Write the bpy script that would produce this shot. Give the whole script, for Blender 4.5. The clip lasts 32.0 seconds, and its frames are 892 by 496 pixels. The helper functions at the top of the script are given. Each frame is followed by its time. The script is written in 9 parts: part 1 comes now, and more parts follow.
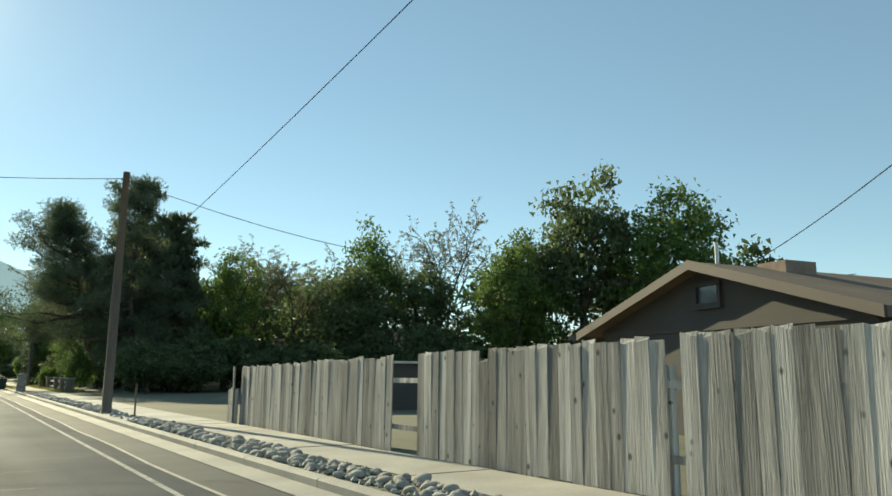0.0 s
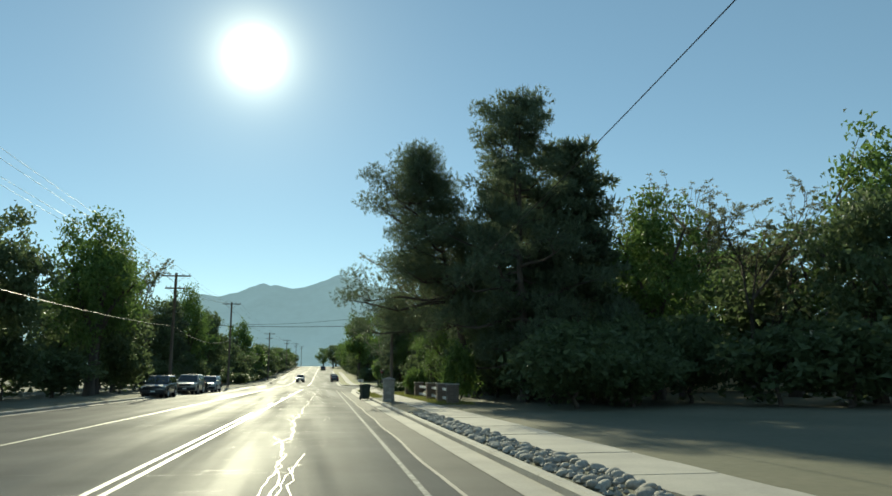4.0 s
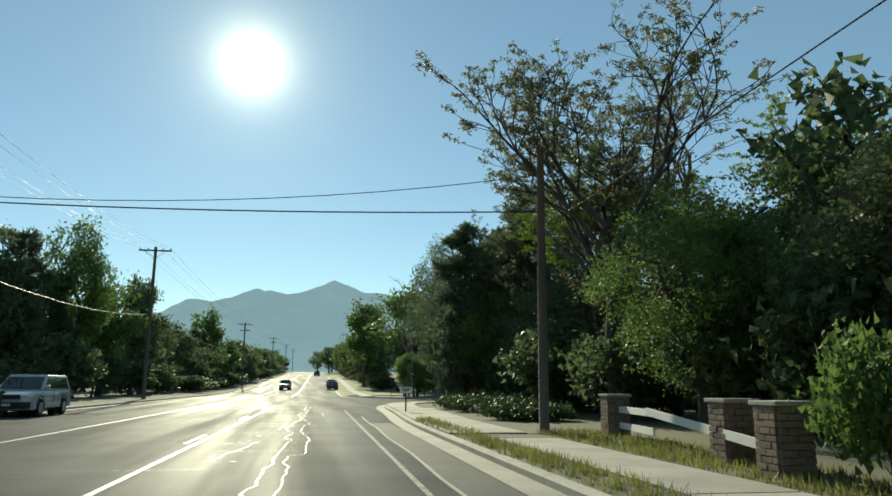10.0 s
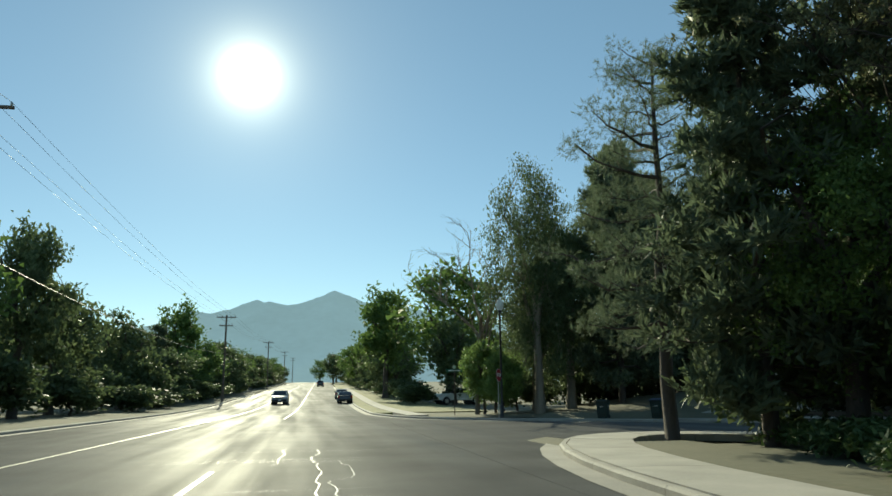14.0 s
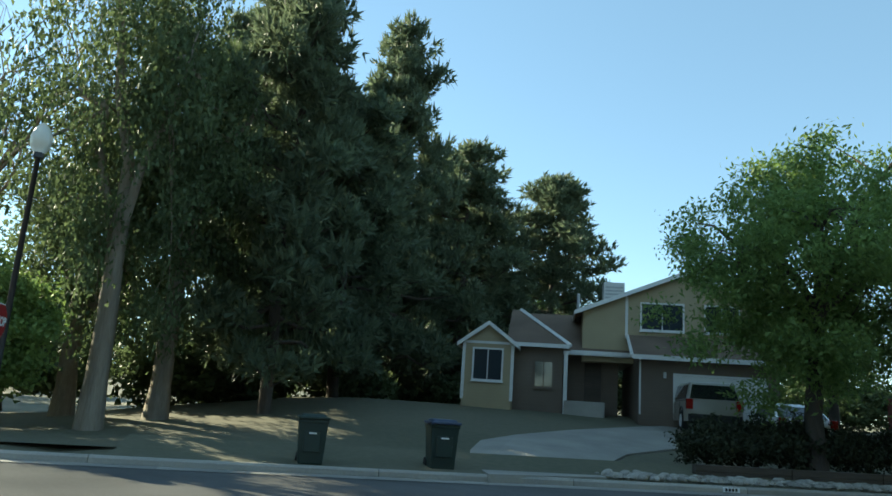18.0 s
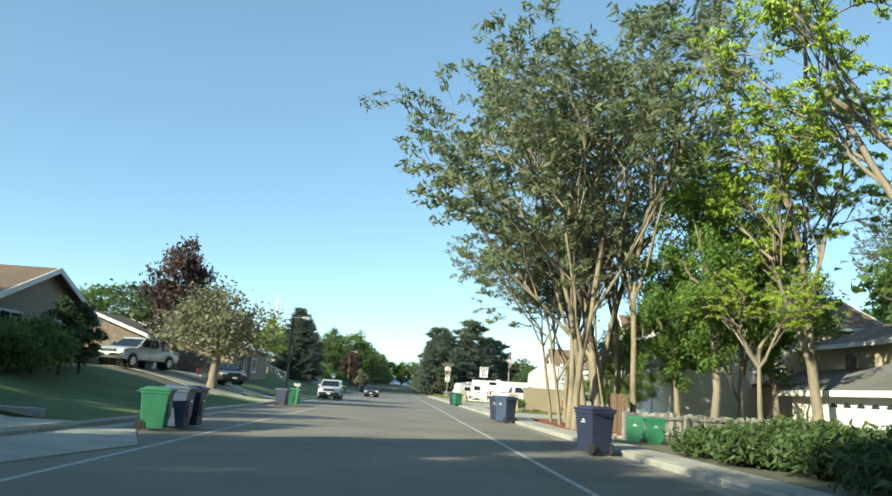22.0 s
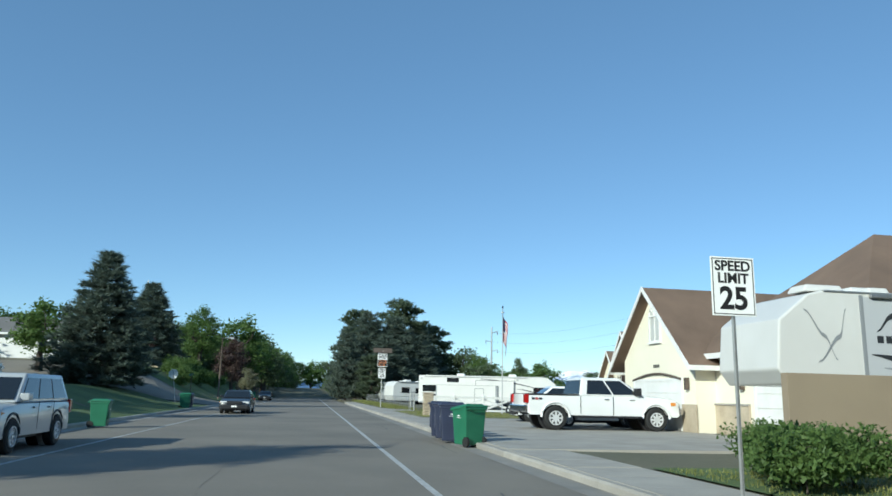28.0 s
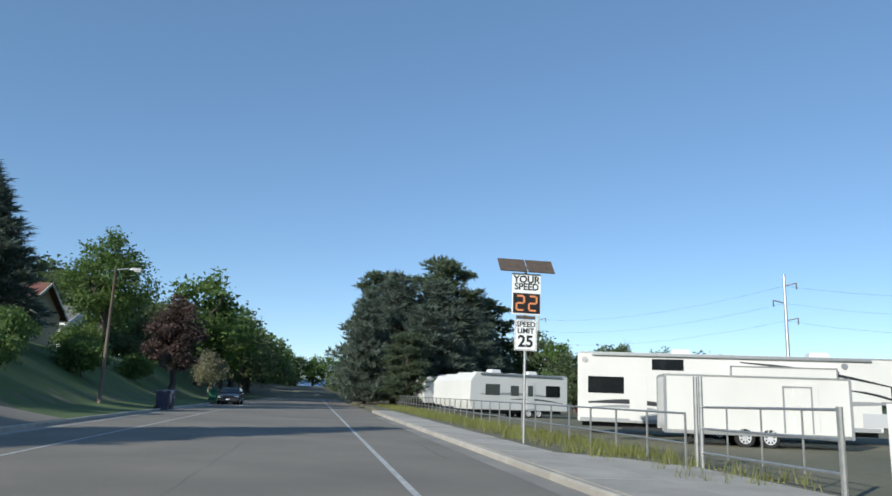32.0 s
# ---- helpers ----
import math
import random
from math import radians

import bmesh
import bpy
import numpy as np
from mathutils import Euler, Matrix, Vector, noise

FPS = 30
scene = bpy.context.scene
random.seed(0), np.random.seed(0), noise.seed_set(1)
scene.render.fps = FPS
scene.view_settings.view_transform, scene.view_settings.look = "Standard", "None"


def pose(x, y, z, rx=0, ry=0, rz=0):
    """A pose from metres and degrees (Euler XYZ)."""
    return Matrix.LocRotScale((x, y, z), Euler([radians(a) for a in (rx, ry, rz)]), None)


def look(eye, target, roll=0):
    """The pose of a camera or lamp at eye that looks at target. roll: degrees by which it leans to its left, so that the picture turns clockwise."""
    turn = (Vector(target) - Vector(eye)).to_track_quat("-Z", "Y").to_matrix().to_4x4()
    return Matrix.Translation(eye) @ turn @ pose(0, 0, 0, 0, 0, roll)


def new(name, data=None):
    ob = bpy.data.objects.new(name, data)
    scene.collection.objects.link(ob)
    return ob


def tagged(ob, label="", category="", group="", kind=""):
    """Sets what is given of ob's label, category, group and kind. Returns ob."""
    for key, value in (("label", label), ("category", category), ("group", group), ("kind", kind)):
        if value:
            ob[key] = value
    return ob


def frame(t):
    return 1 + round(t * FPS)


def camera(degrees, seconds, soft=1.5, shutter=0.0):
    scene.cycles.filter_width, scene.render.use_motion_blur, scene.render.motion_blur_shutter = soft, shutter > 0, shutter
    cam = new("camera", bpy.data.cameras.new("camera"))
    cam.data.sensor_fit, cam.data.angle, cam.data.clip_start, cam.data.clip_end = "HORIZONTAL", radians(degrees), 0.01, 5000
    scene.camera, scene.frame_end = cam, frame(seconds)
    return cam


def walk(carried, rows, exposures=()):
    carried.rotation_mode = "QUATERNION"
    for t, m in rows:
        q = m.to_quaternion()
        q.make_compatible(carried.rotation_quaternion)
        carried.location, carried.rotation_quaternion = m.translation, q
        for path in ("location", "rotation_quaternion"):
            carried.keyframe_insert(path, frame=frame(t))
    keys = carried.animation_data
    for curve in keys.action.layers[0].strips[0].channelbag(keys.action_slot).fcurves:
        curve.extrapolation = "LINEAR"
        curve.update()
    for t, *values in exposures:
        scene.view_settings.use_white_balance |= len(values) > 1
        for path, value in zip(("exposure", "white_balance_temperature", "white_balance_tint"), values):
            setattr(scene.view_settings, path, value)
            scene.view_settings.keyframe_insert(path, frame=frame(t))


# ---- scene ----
cam = camera(62.8, 32.0, soft=1.6)
# seconds, eye, yaw to the left from +y, pitch up, roll
ROWS = [
    (0, -2.153, 2.712, 1.496, -35.40, 9.94, 0.37),
    (0.5, -1.415, 5.183, 1.485, -29.08, 9.84, -0.33),
    (1, -0.833, 7.870, 1.492, -23.57, 9.65, -0.80),
    (1.5, -0.489, 10.809, 1.461, -19.03, 9.77, -1.01),
    (2, -0.277, 14.007, 1.408, -15.66, 9.84, -1.03),
    (2.5, -0.184, 17.251, 1.347, -13.17, 10.05, -0.98),
    (3, -0.180, 20.980, 1.420, -12.35, 10.05, -0.60),
    (3.5, -0.196, 24.790, 1.522, -10.90, 10.01, -0.08),
    (5.5, -0.001, 40.467, 1.381, -11.52, 10.15, -0.64),
    (6, 0.328, 44.651, 1.386, -11.44, 10.33, -0.49),
    (6.5, 0.521, 48.602, 1.390, -11.61, 10.54, -0.36),
    (7, 0.704, 52.621, 1.398, -11.55, 10.72, -0.17),
    (7.5, 0.861, 56.736, 1.397, -11.39, 10.89, 0.13),
    (8, 0.904, 60.663, 1.370, -11.23, 11.02, 0.50),
    (8.5, 0.925, 64.462, 1.354, -11.16, 11.12, 0.69),
    (9, 1.041, 68.631, 1.362, -11.12, 10.79, 0.57),
    (9.5, 1.106, 72.781, 1.357, -11.19, 10.75, 0.48),
    (10, 1.166, 76.961, 1.350, -11.33, 10.68, 0.38),
    (10.5, 1.247, 81.149, 1.349, -11.53, 10.63, 0.18),
    (11, 1.284, 85.467, 1.339, -11.64, 10.71, 0.03),
    (11.5, 1.384, 89.712, 1.339, -11.64, 10.80, -0.08),
    (12, 1.473, 93.992, 1.359, -11.61, 10.87, -0.16),
    (12.5, 1.521, 98.243, 1.394, -11.49, 10.92, -0.22),
    (13, 1.497, 102.469, 1.409, -11.33, 11.03, -0.31),
    (13.5, 1.390, 106.686, 1.374, -11.27, 11.20, -0.47),
    (15.5, 2.045, 124.539, 1.368, -15.05, 12.19, 0.59),
    (16, 2.519, 127.659, 1.380, -18.92, 12.09, 1.13),
    (16.5, 3.151, 130.361, 1.381, -24.66, 12.06, 1.62),
    (17, 4.103, 132.718, 1.363, -31.87, 12.30, 2.39),
    (17.5, 5.455, 134.759, 1.383, -40.41, 12.03, 3.34),
    (18, 7.085, 136.360, 1.417, -50.05, 12.22, 3.92),
    (18.5, 8.569, 137.522, 1.415, -61.11, 12.07, 4.21),
    (19, 10.218, 138.281, 1.388, -73.08, 11.87, 4.38),
    (19.5, 12.166, 138.528, 1.398, -85.02, 11.83, 4.51),
    (20, 13.679, 138.124, 1.435, -95.62, 11.36, 4.60),
    (20.5, 15.927, 137.492, 1.425, -107.25, 11.63, 4.41),
    (21, 18.331, 136.418, 1.408, -117.18, 11.41, 4.12),
    (21.5, 20.734, 134.987, 1.380, -125.07, 11.25, 3.84),
    (22, 23.233, 133.241, 1.336, -130.76, 11.06, 3.59),
    (22.5, 25.783, 131.250, 1.323, -134.65, 10.91, 3.35),
    (23, 28.385, 129.114, 1.328, -137.34, 10.88, 3.09),
    (23.5, 31.058, 126.866, 1.342, -139.07, 10.96, 2.84),
    (24, 33.862, 124.380, 1.374, -139.91, 10.91, 2.67),
    (24.5, 36.810, 121.800, 1.383, -140.09, 10.94, 2.58),
    (25, 39.808, 119.201, 1.357, -139.71, 10.99, 2.57),
    (25.5, 43.110, 116.522, 1.336, -139.13, 11.08, 2.65),
    (26, 46.626, 113.750, 1.334, -138.60, 11.19, 2.76),
    (26.5, 50.128, 110.940, 1.364, -138.13, 11.23, 2.82),
    (28.5, 65.367, 99.142, 1.439, -137.91, 11.42, 1.14),
    (29, 69.990, 95.300, 1.425, -137.81, 11.45, 1.33),
    (29.5, 74.688, 91.540, 1.424, -137.89, 11.42, 1.48),
    (30, 79.439, 87.823, 1.440, -137.89, 11.31, 1.60),
    (30.5, 84.200, 84.142, 1.438, -137.93, 11.30, 1.66),
    (31, 89.194, 80.313, 1.426, -137.70, 11.35, 1.89),
    (31.5, 94.518, 76.234, 1.434, -137.63, 11.37, 2.09),
    (32, 99.947, 71.964, 1.446, -137.56, 11.41, 2.13),
]


def aim(x, y, z, yaw, pitch, roll):
    a, b = radians(yaw), radians(pitch)
    return look((x, y, z), (x - math.sin(a) * math.cos(b), y + math.cos(a) * math.cos(b), z + math.sin(b)), roll)


EXPOSURES = [(0.0, 0.8, 8700, -8), (1.0, 0.4, 7900, -11), (3.0, 0.4, 7900, -11), (13.5, 0.4, 7800, -11), (16.5, 0.6, 7700, -10), (17.5, 1.15, 7700, -8), (19.0, 1.75, 7900, -8), (20.0, 1.45, 6900, -8), (21.0, 1.25, 7200, -8), (23.0, 1.1, 7300, -6), (24.5, 1.0, 7200, -4), (26.0, 0.65, 6000, -2), (29.0, 0.38, 5950, -6), (32.0, 0.42, 6300, 5)]
walk(cam, [(r[0], aim(*r[1:])) for r in ROWS], EXPOSURES)

# ---- light ----
SUN_DIR = Vector((-0.073, 0.911, 0.406)).normalized()
SUN_ELEV = math.asin(SUN_DIR.z)
SUN_AZ = math.atan2(SUN_DIR.x, SUN_DIR.y)
world = bpy.data.worlds.new("sky")
scene.world = world
world.use_nodes = True
wn, wl = world.node_tree.nodes, world.node_tree.links
wn.clear()
sky = wn.new("ShaderNodeTexSky")
sky.sky_type, sky.sun_disc = "NISHITA", False
sky.sun_elevation, sky.sun_rotation = SUN_ELEV, SUN_AZ
sky.air_density, sky.dust_density, sky.ozone_density, sky.altitude = 0.9, 0.05, 2.2, 1400
sky_bg = wn.new("ShaderNodeBackground")
sky_bg.inputs[1].default_value = 0.082
wl.new(sky.outputs[0], sky_bg.inputs[0])
# the bright ring of haze round the sun
wtc = wn.new("ShaderNodeTexCoord")
wdot = wn.new("ShaderNodeVectorMath")
wdot.operation = "DOT_PRODUCT"
wdot.inputs[1].default_value = SUN_DIR
wl.new(wtc.outputs["Generated"], wdot.inputs[0])
wclamp = wn.new("ShaderNodeMath")
wclamp.operation, wclamp.inputs[1].default_value = "MAXIMUM", 0.0
wl.new(wdot.outputs["Value"], wclamp.inputs[0])
glow = None
for power, amount in ((6500.0, 10.0), (1000.0, 0.7), (250.0, 0.16), (50.0, 0.07)):
    wp = wn.new("ShaderNodeMath")
    wp.operation, wp.inputs[1].default_value = "POWER", power
    wl.new(wclamp.outputs[0], wp.inputs[0])
    wm = wn.new("ShaderNodeMath")
    wm.operation, wm.inputs[1].default_value = "MULTIPLY", amount
    wl.new(wp.outputs[0], wm.inputs[0])
    if glow is None:
        glow = wm
    else:
        wa = wn.new("ShaderNodeMath")
        wl.new(glow.outputs[0], wa.inputs[0])
        wl.new(wm.outputs[0], wa.inputs[1])
        glow = wa
glow_bg = wn.new("ShaderNodeBackground")
glow_bg.inputs[0].default_value = (1.0, 0.97, 0.9, 1)
wl.new(glow.outputs[0], glow_bg.inputs[1])
blue_bg = wn.new("ShaderNodeBackground")
blue_bg.inputs[0].default_value, blue_bg.inputs[1].default_value = (0.26, 0.5, 0.88, 1), 0.17
blue_add = wn.new("ShaderNodeAddShader")
wl.new(sky_bg.outputs[0], blue_add.inputs[0])
wl.new(blue_bg.outputs[0], blue_add.inputs[1])
wadd = wn.new("ShaderNodeAddShader")
wl.new(blue_add.outputs[0], wadd.inputs[0])
wl.new(glow_bg.outputs[0], wadd.inputs[1])
wout = wn.new("ShaderNodeOutputWorld")
wl.new(wadd.outputs[0], wout.inputs[0])

sun_data = bpy.data.lights.new("sun", "SUN")
sun_data.energy, sun_data.angle, sun_data.color = 4.2, radians(0.55), (1.0, 0.94, 0.85)
sun = new("sun", sun_data)
sun.matrix_world = look((0, 0, 80), Vector((0, 0, 80)) - SUN_DIR)


# ---- materials ----
def nodes_of(name):
    m = bpy.data.materials.new(name)
    m.use_nodes = True
    n = m.node_tree.nodes
    return m, n, m.node_tree.links, n["Principled BSDF"]


def rgb(c, k=1.0):
    return (min(c[0] * k, 1), min(c[1] * k, 1), min(c[2] * k, 1), 1)


def surf(name, col, col2=None, rough=0.7, metal=0.0, big=0.6, fine=40.0, bump=0.15, vary=0.0, stretch=(1, 1, 1), spec=0.5, coat=0.0, gloss=None):
    """A rough surface of two tones at two scales, with fine relief; vary: how much whole objects differ in tone."""
    m, n, l, p = nodes_of(name)
    col2 = col2 or tuple(c * 0.72 for c in col)
    tc, mp = n.new("ShaderNodeTexCoord"), n.new("ShaderNodeMapping")
    mp.inputs["Scale"].default_value = stretch
    l.new(tc.outputs["Object"], mp.inputs[0])
    if vary:
        oi0, sc0 = n.new("ShaderNodeObjectInfo"), n.new("ShaderNodeVectorMath")
        sc0.operation = "SCALE"
        sc0.inputs[0].default_value = (31.0, 17.0, 23.0)
        l.new(oi0.outputs["Random"], sc0.inputs["Scale"])
        l.new(sc0.outputs[0], mp.inputs["Location"])
    a, b = n.new("ShaderNodeTexNoise"), n.new("ShaderNodeTexNoise")
    a.inputs["Scale"].default_value, a.inputs["Detail"].default_value = big, 5
    b.inputs["Scale"].default_value, b.inputs["Detail"].default_value = fine, 4
    for t in (a, b):
        l.new(mp.outputs[0], t.inputs[0])
    add = n.new("ShaderNodeMath")
    add.operation = "MULTIPLY_ADD"
    add.inputs[1].default_value = 0.45
    l.new(b.outputs[0], add.inputs[0])
    l.new(a.outputs[0], add.inputs[2])
    ramp = n.new("ShaderNodeValToRGB")
    ramp.color_ramp.elements[0].position, ramp.color_ramp.elements[1].position = 0.45, 1.0
    ramp.color_ramp.elements[0].color, ramp.color_ramp.elements[1].color = rgb(col2), rgb(col)
    l.new(add.outputs[0], ramp.inputs[0])
    out = ramp.outputs[0]
    if vary:
        oi, hs = n.new("ShaderNodeObjectInfo"), n.new("ShaderNodeHueSaturation")
        mr = n.new("ShaderNodeMapRange")
        mr.inputs["To Min"].default_value, mr.inputs["To Max"].default_value = 1 - vary, 1 + vary
        l.new(oi.outputs["Random"], mr.inputs[0])
        l.new(mr.outputs[0], hs.inputs["Value"])
        l.new(out, hs.inputs["Color"])
        out = hs.outputs[0]
    l.new(out, p.inputs["Base Color"])
    if bump:
        bp = n.new("ShaderNodeBump")
        bp.inputs["Strength"].default_value, bp.inputs["Distance"].default_value = bump, 0.02
        l.new(b.outputs[0], bp.inputs["Height"])
        l.new(bp.outputs[0], p.inputs["Normal"])
    p.inputs["Roughness"].default_value, p.inputs["Metallic"].default_value = rough, metal
    p.inputs["Specular IOR Level"].default_value = spec
    p.inputs["Coat Weight"].default_value = coat
    if gloss:
        g, gm, gr = n.new("ShaderNodeTexNoise"), n.new("ShaderNodeMapping"), n.new("ShaderNodeMapRange")
        gm.inputs["Scale"].default_value = (0.9, 0.035, 1)
        g.inputs["Scale"].default_value, g.inputs["Detail"].default_value = 1.0, 6
        l.new(tc.outputs["Object"], gm.inputs[0])
        l.new(gm.outputs[0], g.inputs[0])
        gr.inputs["From Min"].default_value, gr.inputs["From Max"].default_value = 0.35, 0.65
        gr.inputs["To Min"].default_value, gr.inputs["To Max"].default_value = gloss
        l.new(g.outputs[0], gr.inputs[0])
        l.new(gr.outputs[0], p.inputs["Roughness"])
    return m


def leafy(name, col, col2, light=0.45, rough=0.55):
    """Leaves: each leaf has its own tone; thin, so that light comes through."""
    m, n, l, p = nodes_of(name)
    g, ramp = n.new("ShaderNodeNewGeometry"), n.new("ShaderNodeValToRGB")
    ramp.color_ramp.elements[0].color, ramp.color_ramp.elements[1].color = rgb(col), rgb(col2)
    l.new(g.outputs["Random Per Island"], ramp.inputs[0])
    tc, a = n.new("ShaderNodeTexCoord"), n.new("ShaderNodeTexNoise")
    a.inputs["Scale"].default_value = 0.35
    l.new(tc.outputs["Object"], a.inputs[0])
    hs, mr = n.new("ShaderNodeHueSaturation"), n.new("ShaderNodeMapRange")
    mr.inputs["To Min"].default_value, mr.inputs["To Max"].default_value = 0.6, 1.4
    l.new(a.outputs[0], mr.inputs[0])
    l.new(mr.outputs[0], hs.inputs["Value"])
    l.new(ramp.outputs[0], hs.inputs["Color"])
    l.new(hs.outputs[0], p.inputs["Base Color"])
    p.inputs["Roughness"].default_value = rough
    p.inputs["Specular IOR Level"].default_value = 0.3
    tr, mix = n.new("ShaderNodeBsdfTranslucent"), n.new("ShaderNodeMixShader")
    l.new(hs.outputs[0], tr.inputs[0])
    mix.inputs[0].default_value = light
    l.new(p.outputs[0], mix.inputs[1])
    l.new(tr.outputs[0], mix.inputs[2])
    l.new(mix.outputs[0], n["Material Output"].inputs[0])
    return m


def plain(name, col, rough=0.5, metal=0.0, coat=0.0, glow=0.0):
    m, n, l, p = nodes_of(name)
    p.inputs["Base Color"].default_value = rgb(col)
    p.inputs["Roughness"].default_value, p.inputs["Metallic"].default_value = rough, metal
    p.inputs["Coat Weight"].default_value = coat
    if glow:
        p.inputs["Emission Color"].default_value, p.inputs["Emission Strength"].default_value = rgb(col), glow
    return m


def glassy(name, col=(0.02, 0.025, 0.03), rough=0.06):
    m = plain(name, col, rough)
    m.node_tree.nodes["Principled BSDF"].inputs["Specular IOR Level"].default_value = 0.8
    return m


def rows_mat(name, col, col2, step, axis=2, gap=0.12, rough=0.75, depth=0.4):
    """Courses (lap siding, shingles, slats) as relief along one axis of the object."""
    m = surf(name, col, col2, rough, fine=30, bump=0.1)
    n, l = m.node_tree.nodes, m.node_tree.links
    p = n["Principled BSDF"]
    tc, sep = n.new("ShaderNodeTexCoord"), n.new("ShaderNodeSeparateXYZ")
    l.new(tc.outputs["Object"], sep.inputs[0])
    dv, fr = n.new("ShaderNodeMath"), n.new("ShaderNodeMath")
    dv.operation, fr.operation = "DIVIDE", "FRACT"
    dv.inputs[1].default_value = step
    l.new(sep.outputs[axis], dv.inputs[0])
    l.new(dv.outputs[0], fr.inputs[0])
    bp = n.new("ShaderNodeBump")
    bp.inputs["Strength"].default_value, bp.inputs["Distance"].default_value = depth, 0.03
    l.new(fr.outputs[0], bp.inputs["Height"])
    l.new(bp.outputs[0], p.inputs["Normal"])
    return m


asphalt_a = surf("worn_asphalt", (0.165, 0.162, 0.156), (0.095, 0.094, 0.092), 0.5, big=0.35, fine=25, bump=0.35, spec=0.006, gloss=(0.42, 0.66))
asphalt_b = surf("grey_asphalt", (0.235, 0.207, 0.168), (0.145, 0.13, 0.108), 0.85, big=0.25, fine=30, bump=0.3)
concrete = surf("concrete", (0.42, 0.39, 0.34), (0.28, 0.26, 0.23), 0.85, big=0.9, fine=22, bump=0.2, vary=0.1)
gutter_mat = surf("gutter_concrete", (0.34, 0.31, 0.27), (0.2, 0.19, 0.17), 0.8, big=0.7, fine=18, bump=0.2, vary=0.1)
line_worn = surf("worn_road_paint", (0.36, 0.355, 0.34), (0.12, 0.12, 0.118), 0.75, big=5, fine=30, bump=0.1, spec=0.12)
line_white = surf("road_paint_white", (0.62, 0.61, 0.58), (0.22, 0.22, 0.21), 0.6, big=5, fine=30, bump=0.1)
line_yellow = surf("road_paint_yellow", (0.62, 0.57, 0.42), (0.36, 0.34, 0.28), 0.5, big=3, fine=30, bump=0.1)
sealant = surf("crack_sealant", (0.2, 0.2, 0.19), (0.1, 0.1, 0.1), 0.34, big=5, fine=30, bump=0.05, spec=0.8)
dirt = surf("dry_field", (0.17, 0.15, 0.10), (0.08, 0.085, 0.05), 0.95, big=0.12, fine=6, bump=0.5)
lawn = surf("lawn", (0.105, 0.15, 0.045), (0.05, 0.085, 0.025), 0.9, big=0.4, fine=30, bump=0.6)
dry_lawn = surf("dry_lawn", (0.27, 0.24, 0.1), (0.14, 0.15, 0.06), 0.9, big=0.5, fine=30, bump=0.6)
mulch = surf("red_mulch", (0.26, 0.1, 0.07), (0.12, 0.045, 0.035), 0.95, big=3, fine=35, bump=0.9)
bark_grey = surf("grey_bark", (0.3, 0.25, 0.19), (0.15, 0.12, 0.09), 0.9, big=2.2, fine=18, bump=0.8, stretch=(1, 1, 0.25))
bark_dark = surf("dark_bark", (0.12, 0.095, 0.075), (0.05, 0.04, 0.035), 0.95, big=2, fine=16, bump=0.9, stretch=(1, 1, 0.25))
bark_pale = surf("pale_bark", (0.34, 0.28, 0.19), (0.12, 0.1, 0.075), 0.9, big=3.2, fine=18, bump=1.0, stretch=(1, 1, 0.3))
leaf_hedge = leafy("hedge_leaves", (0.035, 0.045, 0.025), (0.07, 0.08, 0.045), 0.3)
leaf_green = leafy("green_leaves", (0.085, 0.145, 0.04), (0.15, 0.225, 0.065), 0.5)
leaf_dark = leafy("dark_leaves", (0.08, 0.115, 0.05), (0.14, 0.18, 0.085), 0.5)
leaf_bright = leafy("sunlit_leaves", (0.2, 0.3, 0.035), (0.33, 0.43, 0.07), 0.22)
leaf_olive = leafy("olive_leaves", (0.13, 0.14, 0.07), (0.22, 0.22, 0.12), 0.45)
leaf_lime = leafy("lime_leaves", (0.085, 0.165, 0.035), (0.165, 0.27, 0.06), 0.45)
leaf_ash = leafy("ash_leaves", (0.135, 0.175, 0.09), (0.25, 0.28, 0.155), 0.5)
leaf_pear = leafy("pear_leaves", (0.14, 0.225, 0.07), (0.25, 0.35, 0.11), 0.5)
leaf_purple = leafy("purple_leaves", (0.07, 0.048, 0.044), (0.135, 0.09, 0.075))
leaf_red = leafy("red_shrub_leaves", (0.06, 0.012, 0.018), (0.13, 0.03, 0.035))
leaf_tip = leafy("blossom_leaves", (0.17, 0.18, 0.095), (0.31, 0.29, 0.19), 0.4)
needle_dark = leafy("pine_needles", (0.095, 0.13, 0.08), (0.155, 0.19, 0.11), 0.5)
needle_blue = leafy("spruce_needles", (0.085, 0.115, 0.088), (0.15, 0.185, 0.145), 0.3)
needle_juniper = leafy("juniper_needles", (0.04, 0.075, 0.025), (0.085, 0.13, 0.04), 0.2)
grass_mat = leafy("grass_blades", (0.14, 0.17, 0.04), (0.3, 0.29, 0.1), 0.4)
old_wood = surf("weathered_wood", (0.5, 0.475, 0.44), (0.13, 0.12, 0.11), 0.9, big=7, fine=60, bump=0.9, vary=0.45, stretch=(1, 1, 0.07))
